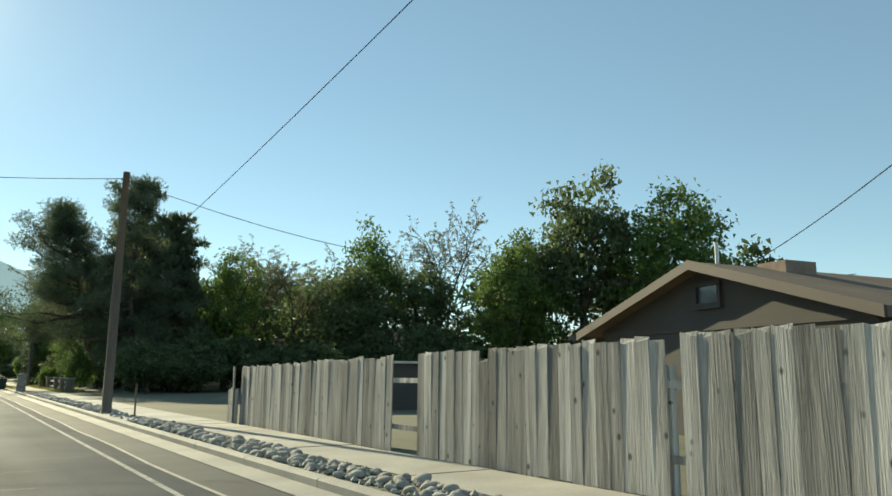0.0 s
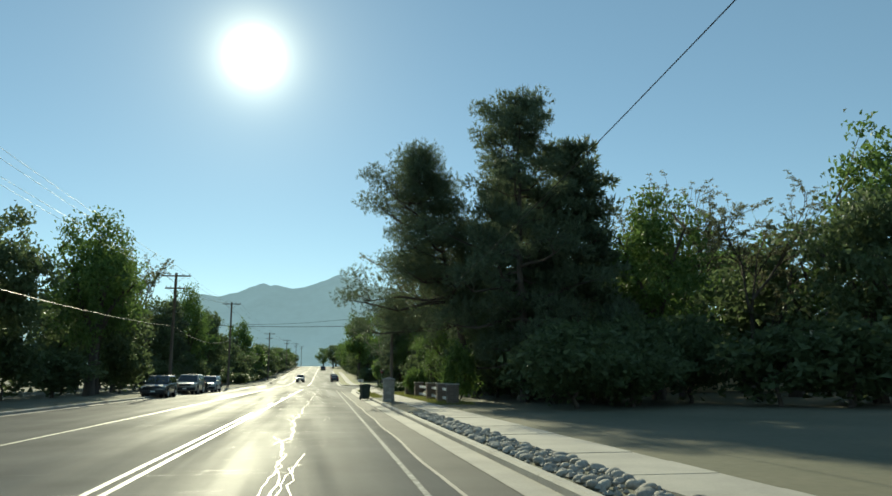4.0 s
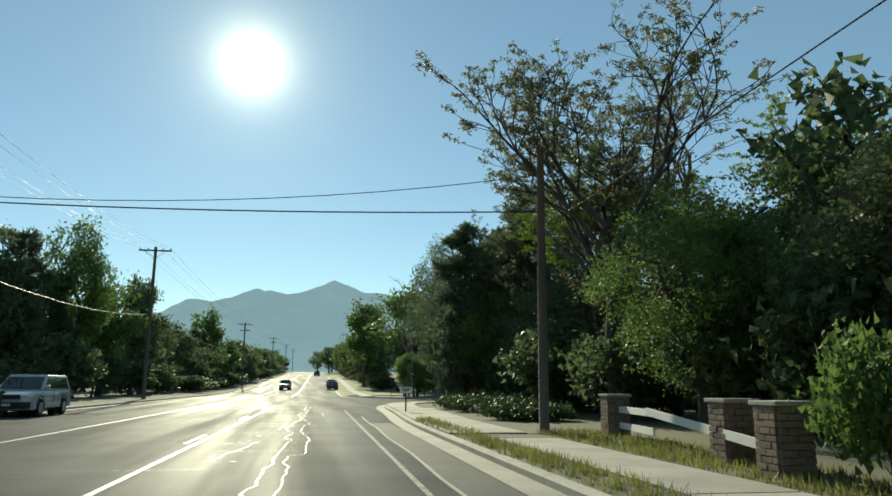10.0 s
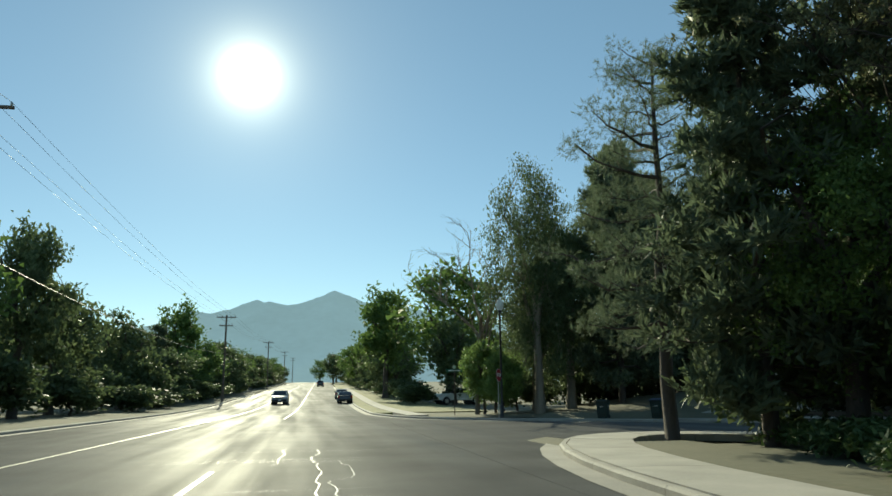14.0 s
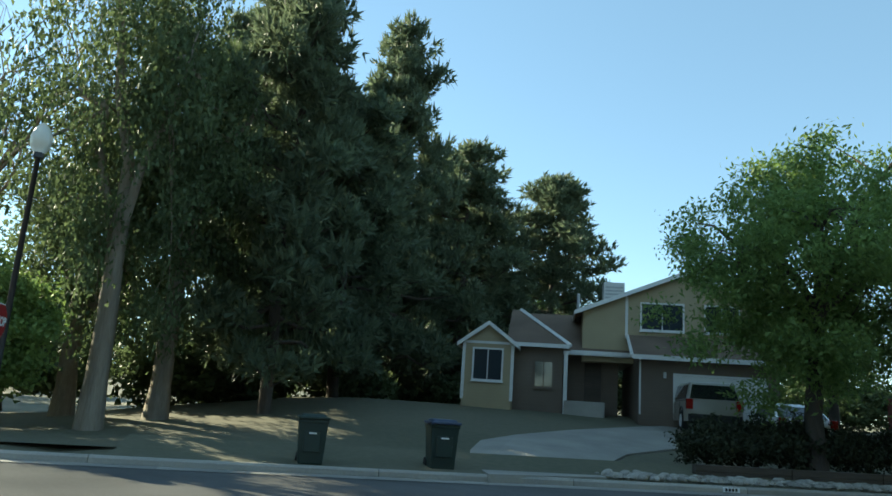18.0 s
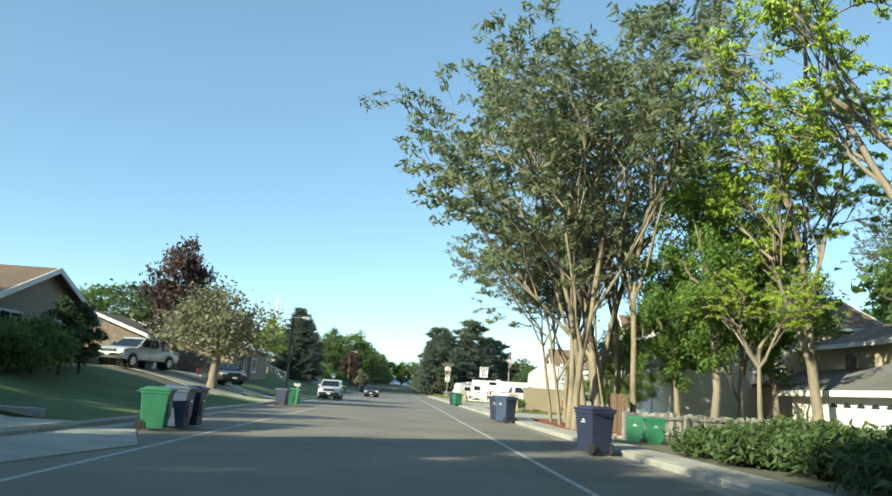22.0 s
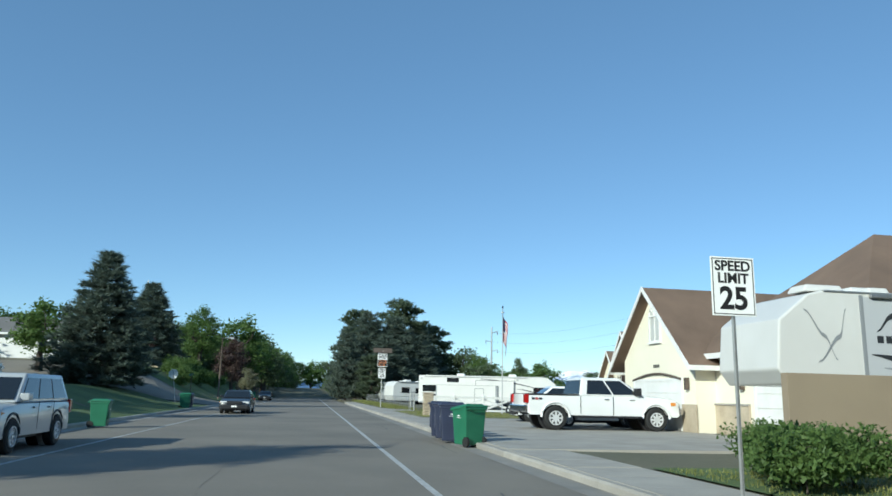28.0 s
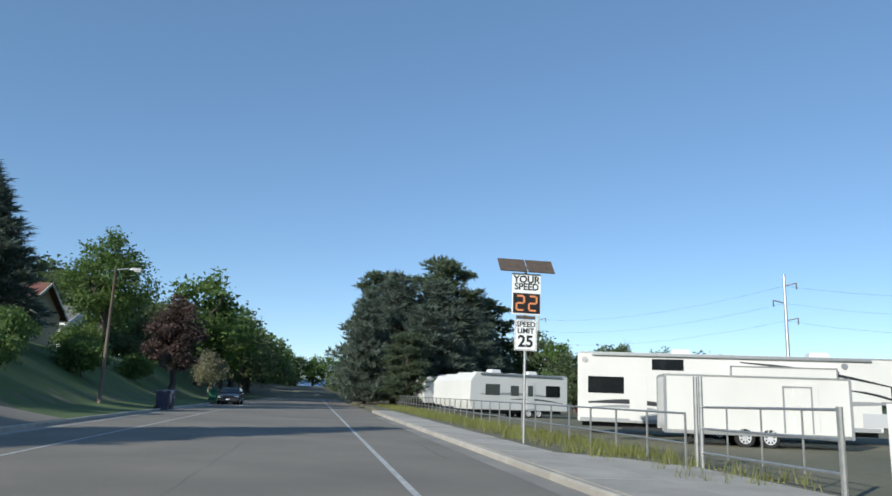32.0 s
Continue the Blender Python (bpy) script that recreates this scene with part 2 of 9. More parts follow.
# knots in the old boards
kn, kl = old_wood.node_tree.nodes, old_wood.node_tree.links
kb = kn["Principled BSDF"]
knot, kramp, kmix = kn.new("ShaderNodeTexVoronoi"), kn.new("ShaderNodeValToRGB"), kn.new("ShaderNodeMix")
kmap = kn.new("ShaderNodeMapping")
kmap.inputs["Scale"].default_value = (1, 1, 1.3)
kl.new(next(x for x in kn if x.type == "TEX_COORD").outputs["Object"], kmap.inputs[0])
kl.new(next(x for x in kn if x.type == "VECT_MATH").outputs[0], kmap.inputs["Location"])
knot.inputs["Scale"].default_value = 3.6
kl.new(kmap.outputs[0], knot.inputs["Vector"])
kramp.color_ramp.elements[0].position, kramp.color_ramp.elements[1].position = 0.07, 0.15
kl.new(knot.outputs["Distance"], kramp.inputs[0])
kmix.data_type, kmix.blend_type = "RGBA", "MULTIPLY"
kmix.inputs["Factor"].default_value = 0.8
kl.new(kb.inputs["Base Color"].links[0].from_socket, kmix.inputs["A"])
kl.new(kramp.outputs[0], kmix.inputs["B"])
kl.new(kmix.outputs["Result"], kb.inputs["Base Color"])
siding_dark = rows_mat("dark_lap_siding", (0.095, 0.082, 0.075), (0.065, 0.057, 0.052), 0.2)
pole_wood = surf("pole_wood", (0.2, 0.15, 0.11), (0.09, 0.07, 0.055), 0.9, big=3, fine=30, bump=0.6, stretch=(1, 1, 0.1))
brown_wood = surf("brown_boards", (0.22, 0.135, 0.08), (0.11, 0.07, 0.045), 0.8, big=3, fine=30, bump=0.4, vary=0.3, stretch=(1, 1, 0.15))
rail_timber = surf("dark_timber", (0.12, 0.09, 0.07), (0.06, 0.05, 0.04), 0.9, big=2, fine=20, bump=0.6, stretch=(0.2, 1, 1))
white_paint = surf("white_paint", (0.78, 0.77, 0.74), (0.66, 0.65, 0.62), 0.6, big=1.5, fine=30, bump=0.05)
stucco = surf("cream_stucco", (0.8, 0.75, 0.61), (0.72, 0.67, 0.54), 0.9, big=0.5, fine=60, bump=0.35)
stucco_tan = surf("tan_stucco", (0.5, 0.42, 0.29), (0.42, 0.35, 0.24), 0.9, big=0.5, fine=60, bump=0.35)
beige_wall = surf("beige_wall", (0.3, 0.24, 0.165), (0.24, 0.19, 0.135), 0.9, big=0.6, fine=50, bump=0.3)
siding_tan = rows_mat("tan_lap_siding", (0.46, 0.37, 0.23), (0.38, 0.3, 0.19), 0.16)
siding_brown = rows_mat("brown_lap_siding", (0.2, 0.15, 0.115), (0.14, 0.105, 0.08), 0.2)
siding_grey = rows_mat("grey_board_siding", (0.34, 0.3, 0.24), (0.26, 0.23, 0.19), 0.25, axis=0)
brick_brown = surf("brown_brick", (0.27, 0.2, 0.155), (0.17, 0.125, 0.1), 0.9, big=4, fine=30, bump=0.4, vary=0.15)
stone_tan = surf("tan_stone", (0.5, 0.42, 0.31), (0.34, 0.28, 0.2), 0.9, big=2, fine=20, bump=0.6, vary=0.18)
stone_grey = surf("river_stone", (0.42, 0.39, 0.34), (0.24, 0.22, 0.19), 0.85, big=3, fine=20, bump=0.3, vary=0.25)
shingle_brown = rows_mat("brown_shingles", (0.2, 0.135, 0.095), (0.125, 0.085, 0.06), 0.14, axis=1, rough=0.9)
shingle_grey = rows_mat("grey_shingles", (0.2, 0.19, 0.175), (0.13, 0.12, 0.11), 0.14, axis=1, rough=0.9)
bin_blue = surf("navy_plastic", (0.03, 0.038, 0.075), (0.022, 0.028, 0.055), 0.42, big=3, fine=60, bump=0.06)
bin_slate = surf("slate_blue_plastic", (0.055, 0.08, 0.135), (0.04, 0.06, 0.105), 0.42, big=3, fine=60, bump=0.06)
bin_green = surf("green_plastic", (0.03, 0.16, 0.085), (0.022, 0.12, 0.065), 0.42, big=3, fine=60, bump=0.06)
bin_dark = surf("dark_green_plastic", (0.02, 0.045, 0.035), (0.015, 0.03, 0.025), 0.5, big=3, fine=60, bump=0.06)
rubber = surf("black_rubber", (0.02, 0.02, 0.02), (0.012, 0.012, 0.012), 0.8, fine=50)
steel = surf("galvanised_steel", (0.5, 0.5, 0.48), (0.36, 0.36, 0.35), 0.45, 0.8, big=6, fine=40, bump=0.05)
rust_steel = surf("brown_steel", (0.16, 0.12, 0.095), (0.09, 0.07, 0.055), 0.7, 0.4, big=5, fine=40, bump=0.1)
alloy = plain("bright_alloy", (0.72, 0.72, 0.72), 0.4, 0.35)
chrome = plain("chrome", (0.7, 0.7, 0.7), 0.12, 1.0)
black_trim = plain("black_trim", (0.018, 0.018, 0.02), 0.45)
blind_pane = glassy("pane_over_pale_blind", (0.5, 0.5, 0.47), 0.12)
window_dark = glassy("window_glass", (0.035, 0.045, 0.055), 0.05)
car_glass = glassy("car_glass", (0.012, 0.014, 0.016), 0.04)
lamp_red = plain("red_lens", (0.35, 0.01, 0.01), 0.2, coat=0.6)
lamp_clear = plain("clear_lens", (0.6, 0.6, 0.58), 0.12, coat=0.8)
lamp_amber = plain("amber_lens", (0.6, 0.22, 0.02), 0.2, coat=0.6)
sign_white = plain("sign_white", (0.82, 0.82, 0.8), 0.5)
sign_black = plain("sign_black", (0.012, 0.012, 0.012), 0.5)
sign_red = plain("sign_red", (0.35, 0.012, 0.015), 0.5)
sign_green = plain("sign_green", (0.01, 0.12, 0.06), 0.5)
led_amber = plain("amber_digits", (0.55, 0.2, 0.08), 0.5, glow=0.3)
wire_mat = plain("black_cable", (0.015, 0.015, 0.015), 0.6)


def paint(name, col):
    m = surf(name, col, tuple(c * 0.92 for c in col), 0.28, big=0.8, fine=80, bump=0.0, coat=0.8)
    return m


car_white, car_silver, car_black = paint("white_car_paint", (0.78, 0.78, 0.76)), paint("silver_car_paint", (0.42, 0.44, 0.45)), paint("black_car_paint", (0.018, 0.02, 0.024))
car_grey, car_blue, car_gold = paint("grey_car_paint", (0.2, 0.21, 0.22)), paint("dark_blue_car_paint", (0.02, 0.03, 0.06)), paint("beige_car_paint", (0.36, 0.33, 0.28))
rv_white = surf("white_fibreglass", (0.66, 0.65, 0.62), (0.58, 0.57, 0.54), 0.4, big=0.6, fine=60, bump=0.03, coat=0.3)


# ---- building helpers ----
def A(y, u, z=0.0):
    """A place on the first street: metres along it, metres to the right of its edge line."""
    return Vector((0.3 + 0.0297 * y + u, y, z))


def B(s, u, z=0.0):
    """A place on the second street, likewise."""
    return Vector((34.45 + 0.7897 * s - 0.6137 * u, 120.85 - 0.6137 * s - 0.7897 * u, z))


HEAD_A, HEAD_B = 88.3, -37.85  # the streets' directions, degrees from +x


def thing(name, at, turn=0.0, label="", category="", group="", kind=""):
    ob = new(name)
    ob.empty_display_size = 0.2
    ob.matrix_world = pose(at[0], at[1], at[2] if len(at) > 2 else 0, 0, 0, turn)
    return tagged(ob, label, category, group, kind)


def mesh_of(name, bm, mat, smooth=False):
    me = bpy.data.meshes.new(name)
    bm.to_mesh(me)
    bm.free()
    for m in mat if isinstance(mat, (list, tuple)) else [mat]:
        me.materials.append(m)
    if smooth:
        for p in me.polygons:
            p.use_smooth = True
    return me


def part(name, bm, material, parent, label="", smooth=False):
    ob = new(name, mesh_of(name, bm, material, smooth))
    ob.parent = parent
    return tagged(ob, label)


def share(name, me, parent, m, label=""):
    """An object of its own on a mesh that others use too."""
    ob = new(name, me)
    ob.parent = parent
    ob.matrix_local = m
    return tagged(ob, label)


def box(bm, x0, x1, y0, y1, z0, z1, bevel=0.0, top=None):
    """A box; top: its upper face's scale in x and y."""
    c = [(x0, y0), (x1, y0), (x1, y1), (x0, y1)]
    mx, my = (x0 + x1) / 2, (y0 + y1) / 2
    k = top or (1, 1)
    lo = [bm.verts.new((x, y, z0)) for x, y in c]
    hi = [bm.verts.new((mx + (x - mx) * k[0], my + (y - my) * k[1], z1)) for x, y in c]
    fs = [bm.faces.new(lo[::-1]), bm.faces.new(hi)]
    fs += [bm.faces.new((lo[i], lo[(i + 1) % 4], hi[(i + 1) % 4], hi[i])) for i in range(4)]
    if bevel:
        es = list({e for f in fs for e in f.edges})
        bmesh.ops.bevel(bm, geom=es, offset=bevel, segments=2, affect="EDGES", profile=0.6)
    return bm


def slab(pts, z0, z1):
    """An upright prism on an outline of x, y points."""
    bm = bmesh.new()
    lo, hi = [bm.verts.new((p[0], p[1], z0)) for p in pts], [bm.verts.new((p[0], p[1], z1)) for p in pts]
    bm.faces.new(lo[::-1]), bm.faces.new(hi)
    for i in range(len(pts)):
        j = (i + 1) % len(pts)
        bm.faces.new((lo[i], lo[j], hi[j], hi[i]))
    bmesh.ops.recalc_face_normals(bm, faces=bm.faces)
    return bm


def side(bm, outline, y0, y1, bevel=0.0):
    """A prism across y on an outline of x, z points."""
    a, b = [bm.verts.new((p[0], y0, p[1])) for p in outline], [bm.verts.new((p[0], y1, p[1])) for p in outline]
    fs = [bm.faces.new(a), bm.faces.new(b[::-1])]
    for i in range(len(outline)):
        j = (i + 1) % len(outline)
        fs.append(bm.faces.new((a[j], a[i], b[i], b[j])))
    bmesh.ops.recalc_face_normals(bm, faces=fs)
    if bevel:
        bmesh.ops.bevel(bm, geom=list({e for f in fs for e in f.edges}), offset=bevel, segments=2, affect="EDGES", profile=0.6)
    return bm


def tube(bm, pts, radii, sides=8, cap=True):
    """A round bar through points, with a radius at each."""
    pts = [Vector(p) for p in pts]
    radii = [float(r) for r in radii] if hasattr(radii, "__len__") else [radii] * len(pts)
    rings = []
    for i, p in enumerate(pts):
        d = (pts[min(i + 1, len(pts) - 1)] - pts[max(i - 1, 0)]).normalized()
        ax = d.cross(Vector((0, 0, 1)) if abs(d.z) < 0.95 else Vector((1, 0, 0))).normalized()
        ay = d.cross(ax)
        rings.append([bm.verts.new(p + radii[i] * (ax * math.cos(k * math.tau / sides) + ay * math.sin(k * math.tau / sides))) for k in range(sides)])
    for a, b in zip(rings, rings[1:]):
        for k in range(sides):
            bm.faces.new((a[k], a[(k + 1) % sides], b[(k + 1) % sides], b[k]))
    if cap:
        bm.faces.new(rings[0]), bm.faces.new(rings[-1][::-1])
    return bm


def plate(bm, a, b, c, d, thick=0.02):
    """A flat panel with four corners and a thickness behind its face."""
    q = [Vector(v) for v in (a, b, c, d)]
    n = (q[1] - q[0]).cross(q[3] - q[0]).normalized() * thick
    f, k = [bm.verts.new(v) for v in q], [bm.verts.new(v - n) for v in q]
    bm.faces.new(f), bm.faces.new(k[::-1])
    for i in range(4):
        j = (i + 1) % 4
        bm.faces.new((f[j], f[i], k[i], k[j]))
    return bm


def strip(line, w0, w1, z):
    """A flat ribbon along a line of points, from w0 to w1 metres to its right."""
    bm = bmesh.new()
    prev = None
    for i, p in enumerate(line):
        d = (line[min(i + 1, len(line) - 1)] - line[max(i - 1, 0)]).normalized()
        r = Vector((d.y, -d.x, 0))
        cur = []
        for w in (w0, w1):
            q = p + r * w
            cur.append(bm.verts.new((q.x, q.y, z + rise(q.x, q.y))))
        if prev:
            bm.faces.new((prev[0], prev[1], cur[1], cur[0]))
        prev = cur
    bmesh.ops.recalc_face_normals(bm, faces=bm.faces)
    if bm.faces[:] and bm.faces[:][0].normal.z < 0:
        bmesh.ops.reverse_faces(bm, faces=bm.faces)
    return bm


def sweep(line, profile):
    """A profile of (metres to the right, z) points swept along a line."""
    bm = bmesh.new()
    prev = None
    for i, p in enumerate(line):
        d = (line[min(i + 1, len(line) - 1)] - line[max(i - 1, 0)]).normalized()
        r = Vector((d.y, -d.x, 0))
        base = rise(*(p + r * profile[0][0]).xy)
        cur = [bm.verts.new((*(p + r * u).xy, z + base)) for u, z in profile]
        n = len(cur)
        if prev:
            for k in range(n):
                bm.faces.new((prev[k], prev[(k + 1) % n], cur[(k + 1) % n], cur[k]))
        else:
            bm.faces.new(cur)
        prev = cur
    bm.faces.new(prev[::-1])
    bmesh.ops.recalc_face_normals(bm, faces=bm.faces)
    return bm


def bezier(p0, c1, c2, p3, n=14):
    out = []
    for i in range(n + 1):
        t = i / n
        out.append(p0 * (1 - t) ** 3 + c1 * 3 * t * (1 - t) ** 2 + c2 * 3 * t * t * (1 - t) + p3 * t ** 3)
    return out


def soft(a, b, x):
    t = min(max((x - a) / (b - a), 0), 1)
    return t * t * (3 - 2 * t)


# ---- ground ----
def su(x, y):
    """Along and right of the second street's edge line."""
    dx, dy = x - 34.45, y - 120.85
    return 0.7897 * dx - 0.6137 * dy, -0.6137 * dx - 0.7897 * dy


def rise(x, y):
    """The first street climbs beyond the junction to a crest; the corner lots stay level."""
    if y <= 168:
        return 0.0
    a = min(y, 210) - 168
    z = 0.03 * a * a / 84 + 0.03 * max(min(y, 430) - 210, 0)
    if y > 430:
        b = min(y, 470) - 430
        z += 0.03 * (b - b * b / 80)
    au = x - 0.3 - 0.0297 * y
    return z * (1 - soft(10, 26, au) * (1 - soft(190, 240, y)))


def lift(x, y):
    """The ground's height away from the streets."""
    s, u = su(x, y)
    z = 0.1 + rise(x, y)
    if u < -11 and x > 6:
        z += 1.45 * soft(-11, -26 + 7 * soft(-12, -4, s), u) * soft(-42, -27, s)
    if u < -11.5 and s > 96:
        z += 2.6 * soft(-11.5, -23, u) * soft(98, 114, s)
    if u < -13 and s > 40:
        z += 1.5 * math.exp(-((s - 70) / 8) ** 2) * soft(-13, -22, u)
    return z


def ground_z(x, y):
    """As lift(), but under the street surfaces the sheet dips."""
    s, u = su(x, y)
    au = x - 0.3 - 0.0297 * y
    on_a = -16.4 < au < 4.6
    on_b = s > -46 and -12.0 < u < 4.6
    on_c = 116 < y < 150 and 3 < au < 22 and u < 5.5 and u > -12.2
    return rise(x, y) - 0.12 if on_a or on_b or on_c else lift(x, y)


xs = [-2600, -900, -300, -120] + [-60 + 1.5 * i for i in range(180)] + [260, 400, 900, 2600]
ys = [-2600, -900, -250, -120] + [-60 + 1.5 * i for i in range(180)] + [220 + 15 * i for i in range(20)] + [540, 640, 800, 1600, 3200]
gv = [(x, y, ground_z(x, y)) for y in ys for x in xs]
nx = len(xs)
gf = [(j * nx + i, j * nx + i + 1, (j + 1) * nx + i + 1, (j + 1) * nx + i) for j in range(len(ys) - 1) for i in range(nx - 1)]
gm = bpy.data.meshes.new("ground")
gm.from_pydata(gv, [], gf)
gm.materials.append(dirt)
tagged(new("ground", gm), "dry grass and bare earth round the streets", "ground", kind="structure")


def structure(name, bm, mat, label, category):
    ob = new(name, mesh_of(name, bm, mat))
    return tagged(ob, label, category, kind="structure")


# first street: surface, then the mouth of the second street, then the second street
A_KERB, A_LEFT, B_KERB, B_LEFT = 1.7, -14.3, 2.75, -10.0
corner = bezier(A(117, 2.33), Vector((6.6, 131, 0)), Vector((10.6, 141.6, 0)), B(-16, B_KERB))
far_corner = bezier(B(-33, B_LEFT), B(-40, B_LEFT), A(156, 2.6), A(168, A_KERB), 8)
a_right = [A(y, A_KERB) for y in range(-60, 100, 4)] + [A(104, 1.78), A(108, 1.95), A(112, 2.15), A(117, 2.33)]
structure("road", strip([A(-60, 0), A(60, 0), A(150, 0)] + [A(y, 0) for y in range(168, 520, 6)], A_LEFT, A_KERB, 0.0), asphalt_a, "worn grey asphalt street with sealed cracks, shining against the low sun", "road")
mouth = [A(104, A_KERB - 0.2), *a_right[-4:]] + corner + [B(-16, B_LEFT)] + far_corner + [A(168, A_KERB - 0.2)]
structure("road_junction", slab(mouth, -0.1, 0.004), asphalt_a, "asphalt mouth of the side street", "road")
structure("side_road", strip([B(-17, 0), B(60, 0), B(160, 0), B(420, 0)], B_LEFT, B_KERB, 0.008), asphalt_b, "pale grey asphalt residential street striped by tree shadows", "road")

KERB = [(0, -0.05), (0, 0.11), (0.04, 0.15), (0.17, 0.15), (0.17, -0.05)]


def kerb_run(name, line, right, step, label):
    """A kerb cast in lengths with open joints, and its gutter pan."""
    sgn = 1 if right else -1
    holder = thing(name, (0, 0, 0), 0, label, "kerb", kind="structure")
    part("gutter_pan", strip(line, -0.5 * sgn, 0.0, 0.014), gutter_mat, holder)
    run, piece, total = 0.0, [line[0]], []
    for p, q in zip(line, line[1:]):
        n = max(1, round((q - p).length / 1.0))
        for k in range(1, n + 1):
            piece.append(p.lerp(q, k / n))
            run += (q - p).length / n
            if run > step:
                total.append(piece)
                piece, run = [piece[-1] + (piece[-1] - piece[-2]).normalized() * 0.015], 0.0
    if len(piece) > 1:
        total.append(piece)
    for pc in total:
        part("kerb_length", sweep(pc, [(u * sgn, z) for u, z in KERB]), concrete, holder)


kerb_run("kerb_first_street", [A(y, A_KERB) for y in range(-12, 101, 4)] + a_right[-4:], True, 3.0, "cast concrete kerb with a dusty gutter pan")
kerb_run("kerb_corner", corner, True, 3.0, "rounded concrete kerb at the street corner")
kerb_run("kerb_far_corner", far_corner[::-1] , False, 3.0, "concrete kerb rounding the far street corner")
kerb_run("kerb_side_street", [B(s, B_KERB) for s in range(-16, 130, 4)], True, 3.0, "sunlit concrete kerb of the side street")
kerb_run("kerb_side_street_opposite", [B(s, B_LEFT) for s in range(-33, 150, 4)], False, 4.0, "concrete kerb along the sloping front yards")
kerb_run("kerb_first_street_opposite", [A(y, A_LEFT) for y in range(20, 260, 6)], False, 6.0, "low concrete kerb below the roadside trees")
kerb_run("kerb_first_street_beyond", [A(y, A_KERB) for y in range(168, 320, 6)], True, 6.0, "concrete kerb beside a grass verge")


# verges and pavements: long cast slabs and strips between kerb and ground
def flags(name, line, w0, w1, z, step, label, mat=None):
    holder = thing(name, (0, 0, 0), 0, label, "pavement", kind="structure")
    run, piece = 0.0, [line[0]]
    for p, q in zip(line, line[1:]):
        n = max(1, round((q - p).length / 0.75))
        for k in range(1, n + 1):
            piece.append(p.lerp(q, k / n))
            run += (q - p).length / n
            if run > step:
                dz = random.uniform(-0.008, 0.008)
                part("slab", sweep(piece, [(w0, -0.05), (w0, z + dz), (w1, z + dz), (w1, -0.05)]), mat or concrete, holder)
                piece, run = [piece[-1] + (piece[-1] - piece[-2]).normalized() * 0.02], 0.0
    if len(piece) > 1:
        part("slab", sweep(piece, [(w0, -0.05), (w0, z), (w1, z), (w1, -0.05)]), mat or concrete, holder)


a_line = [A(y, 0) for y in range(-12, 100, 4)]
structure("verge_dirt", sweep(a_line, [(1.86, -0.05), (1.86, 0.12), (2.7, 0.13), (4.6, 0.11), (6.2, 0.1), (6.2, -0.05)]), dirt, "dusty strip of earth beside the kerb", "verge")
flags("pavement_first_street", [A(y, 0) for y in range(-8, 97, 3)], 2.75, 4.2, 0.155, 1.5, "pale concrete pavement slabs beside the fence")
structure("verge_near_corner", sweep([A(96, 0.1), *[p + Vector((-1.7, 0, 0)) for p in a_right[-4:]]], [(1.86, -0.05), (1.86, 0.13), (6.3, 0.13), (6.3, -0.05)]), dirt, "dry verge near the street corner", "verge")
flags("pavement_near_corner", [p + Vector((0.02, 0, 0)) for p in [A(96, A_KERB), *a_right[-4:]]], 0.2, 2.3, 0.16, 1.8, "broad sunlit concrete pavement near the corner")
flags("pavement_corner", corner, 0.2, 1.9, 0.16, 1.8, "concrete pavement rounding the corner")
flags("pavement_side_street", [B(s, B_KERB) for s in range(-16, 38, 3)], 0.2, 1.05, 0.16, 1.5, "sunlit concrete pavement of the side street")
flags("pavement_side_street_beyond", [B(s, B_KERB) for s in range(37, 140, 3)], 0.2, 1.7, 0.16, 1.5, "sunlit concrete pavement along the trailer yard")
structure("verge_side_street", sweep([B(s, B_KERB) for s in range(-14, 420, 6)], [(1.0, -0.05), (1.0, 0.13), (4.2, 0.1), (4.2, -0.05)]), dirt, "bare earth beyond the pavement", "verge")
structure("yard_edge_corner", sweep([B(s, B_LEFT) for s in range(-34, -8, 5)], [(-0.15, -0.05), (-0.15, 0.14), (-1.2, 0.2), (-2.6, 0.4), (-2.6, -0.05)]), dirt, "bare shaded edge of the corner lot", "verge")
for s0, s1 in ((-9, -6.7), (1.1, 25.5), (30.5, 32.4), (38.1, 97.9), (110.1, 420)):
    structure("yard_edge", sweep([B(s, B_LEFT) for s in np.linspace(s0, s1, max(2, int((s1 - s0) / 6)))], [(-0.15, -0.05), (-0.15, 0.14), (-1.2, 0.2), (-2.6, 0.4), (-2.6, -0.05)]), lawn, "grass edge of the sloping front yards", "verge")
structure("verge_opposite", sweep([A(y, A_LEFT) for y in range(-40, 420, 10)], [(-0.15, -0.05), (-0.15, 0.13), (-4.5, 0.2), (-4.5, -0.05)]), dirt, "shaded earth verge", "verge")
structure("verge_beyond", sweep([A(y, A_KERB) for y in range(168, 420, 10)], [(0.15, -0.05), (0.15, 0.14), (9, 0.2), (9, -0.05)]), dry_lawn, "sunlit grass verge beyond the junction", "verge")
structure("path_beyond", sweep([A(y, A_KERB) for y in range(158, 300, 10)], [(1.6, 0.0), (1.6, 0.19), (2.9, 0.2), (2.9, 0.0)]), concrete, "narrow concrete path across the grass", "pavement")

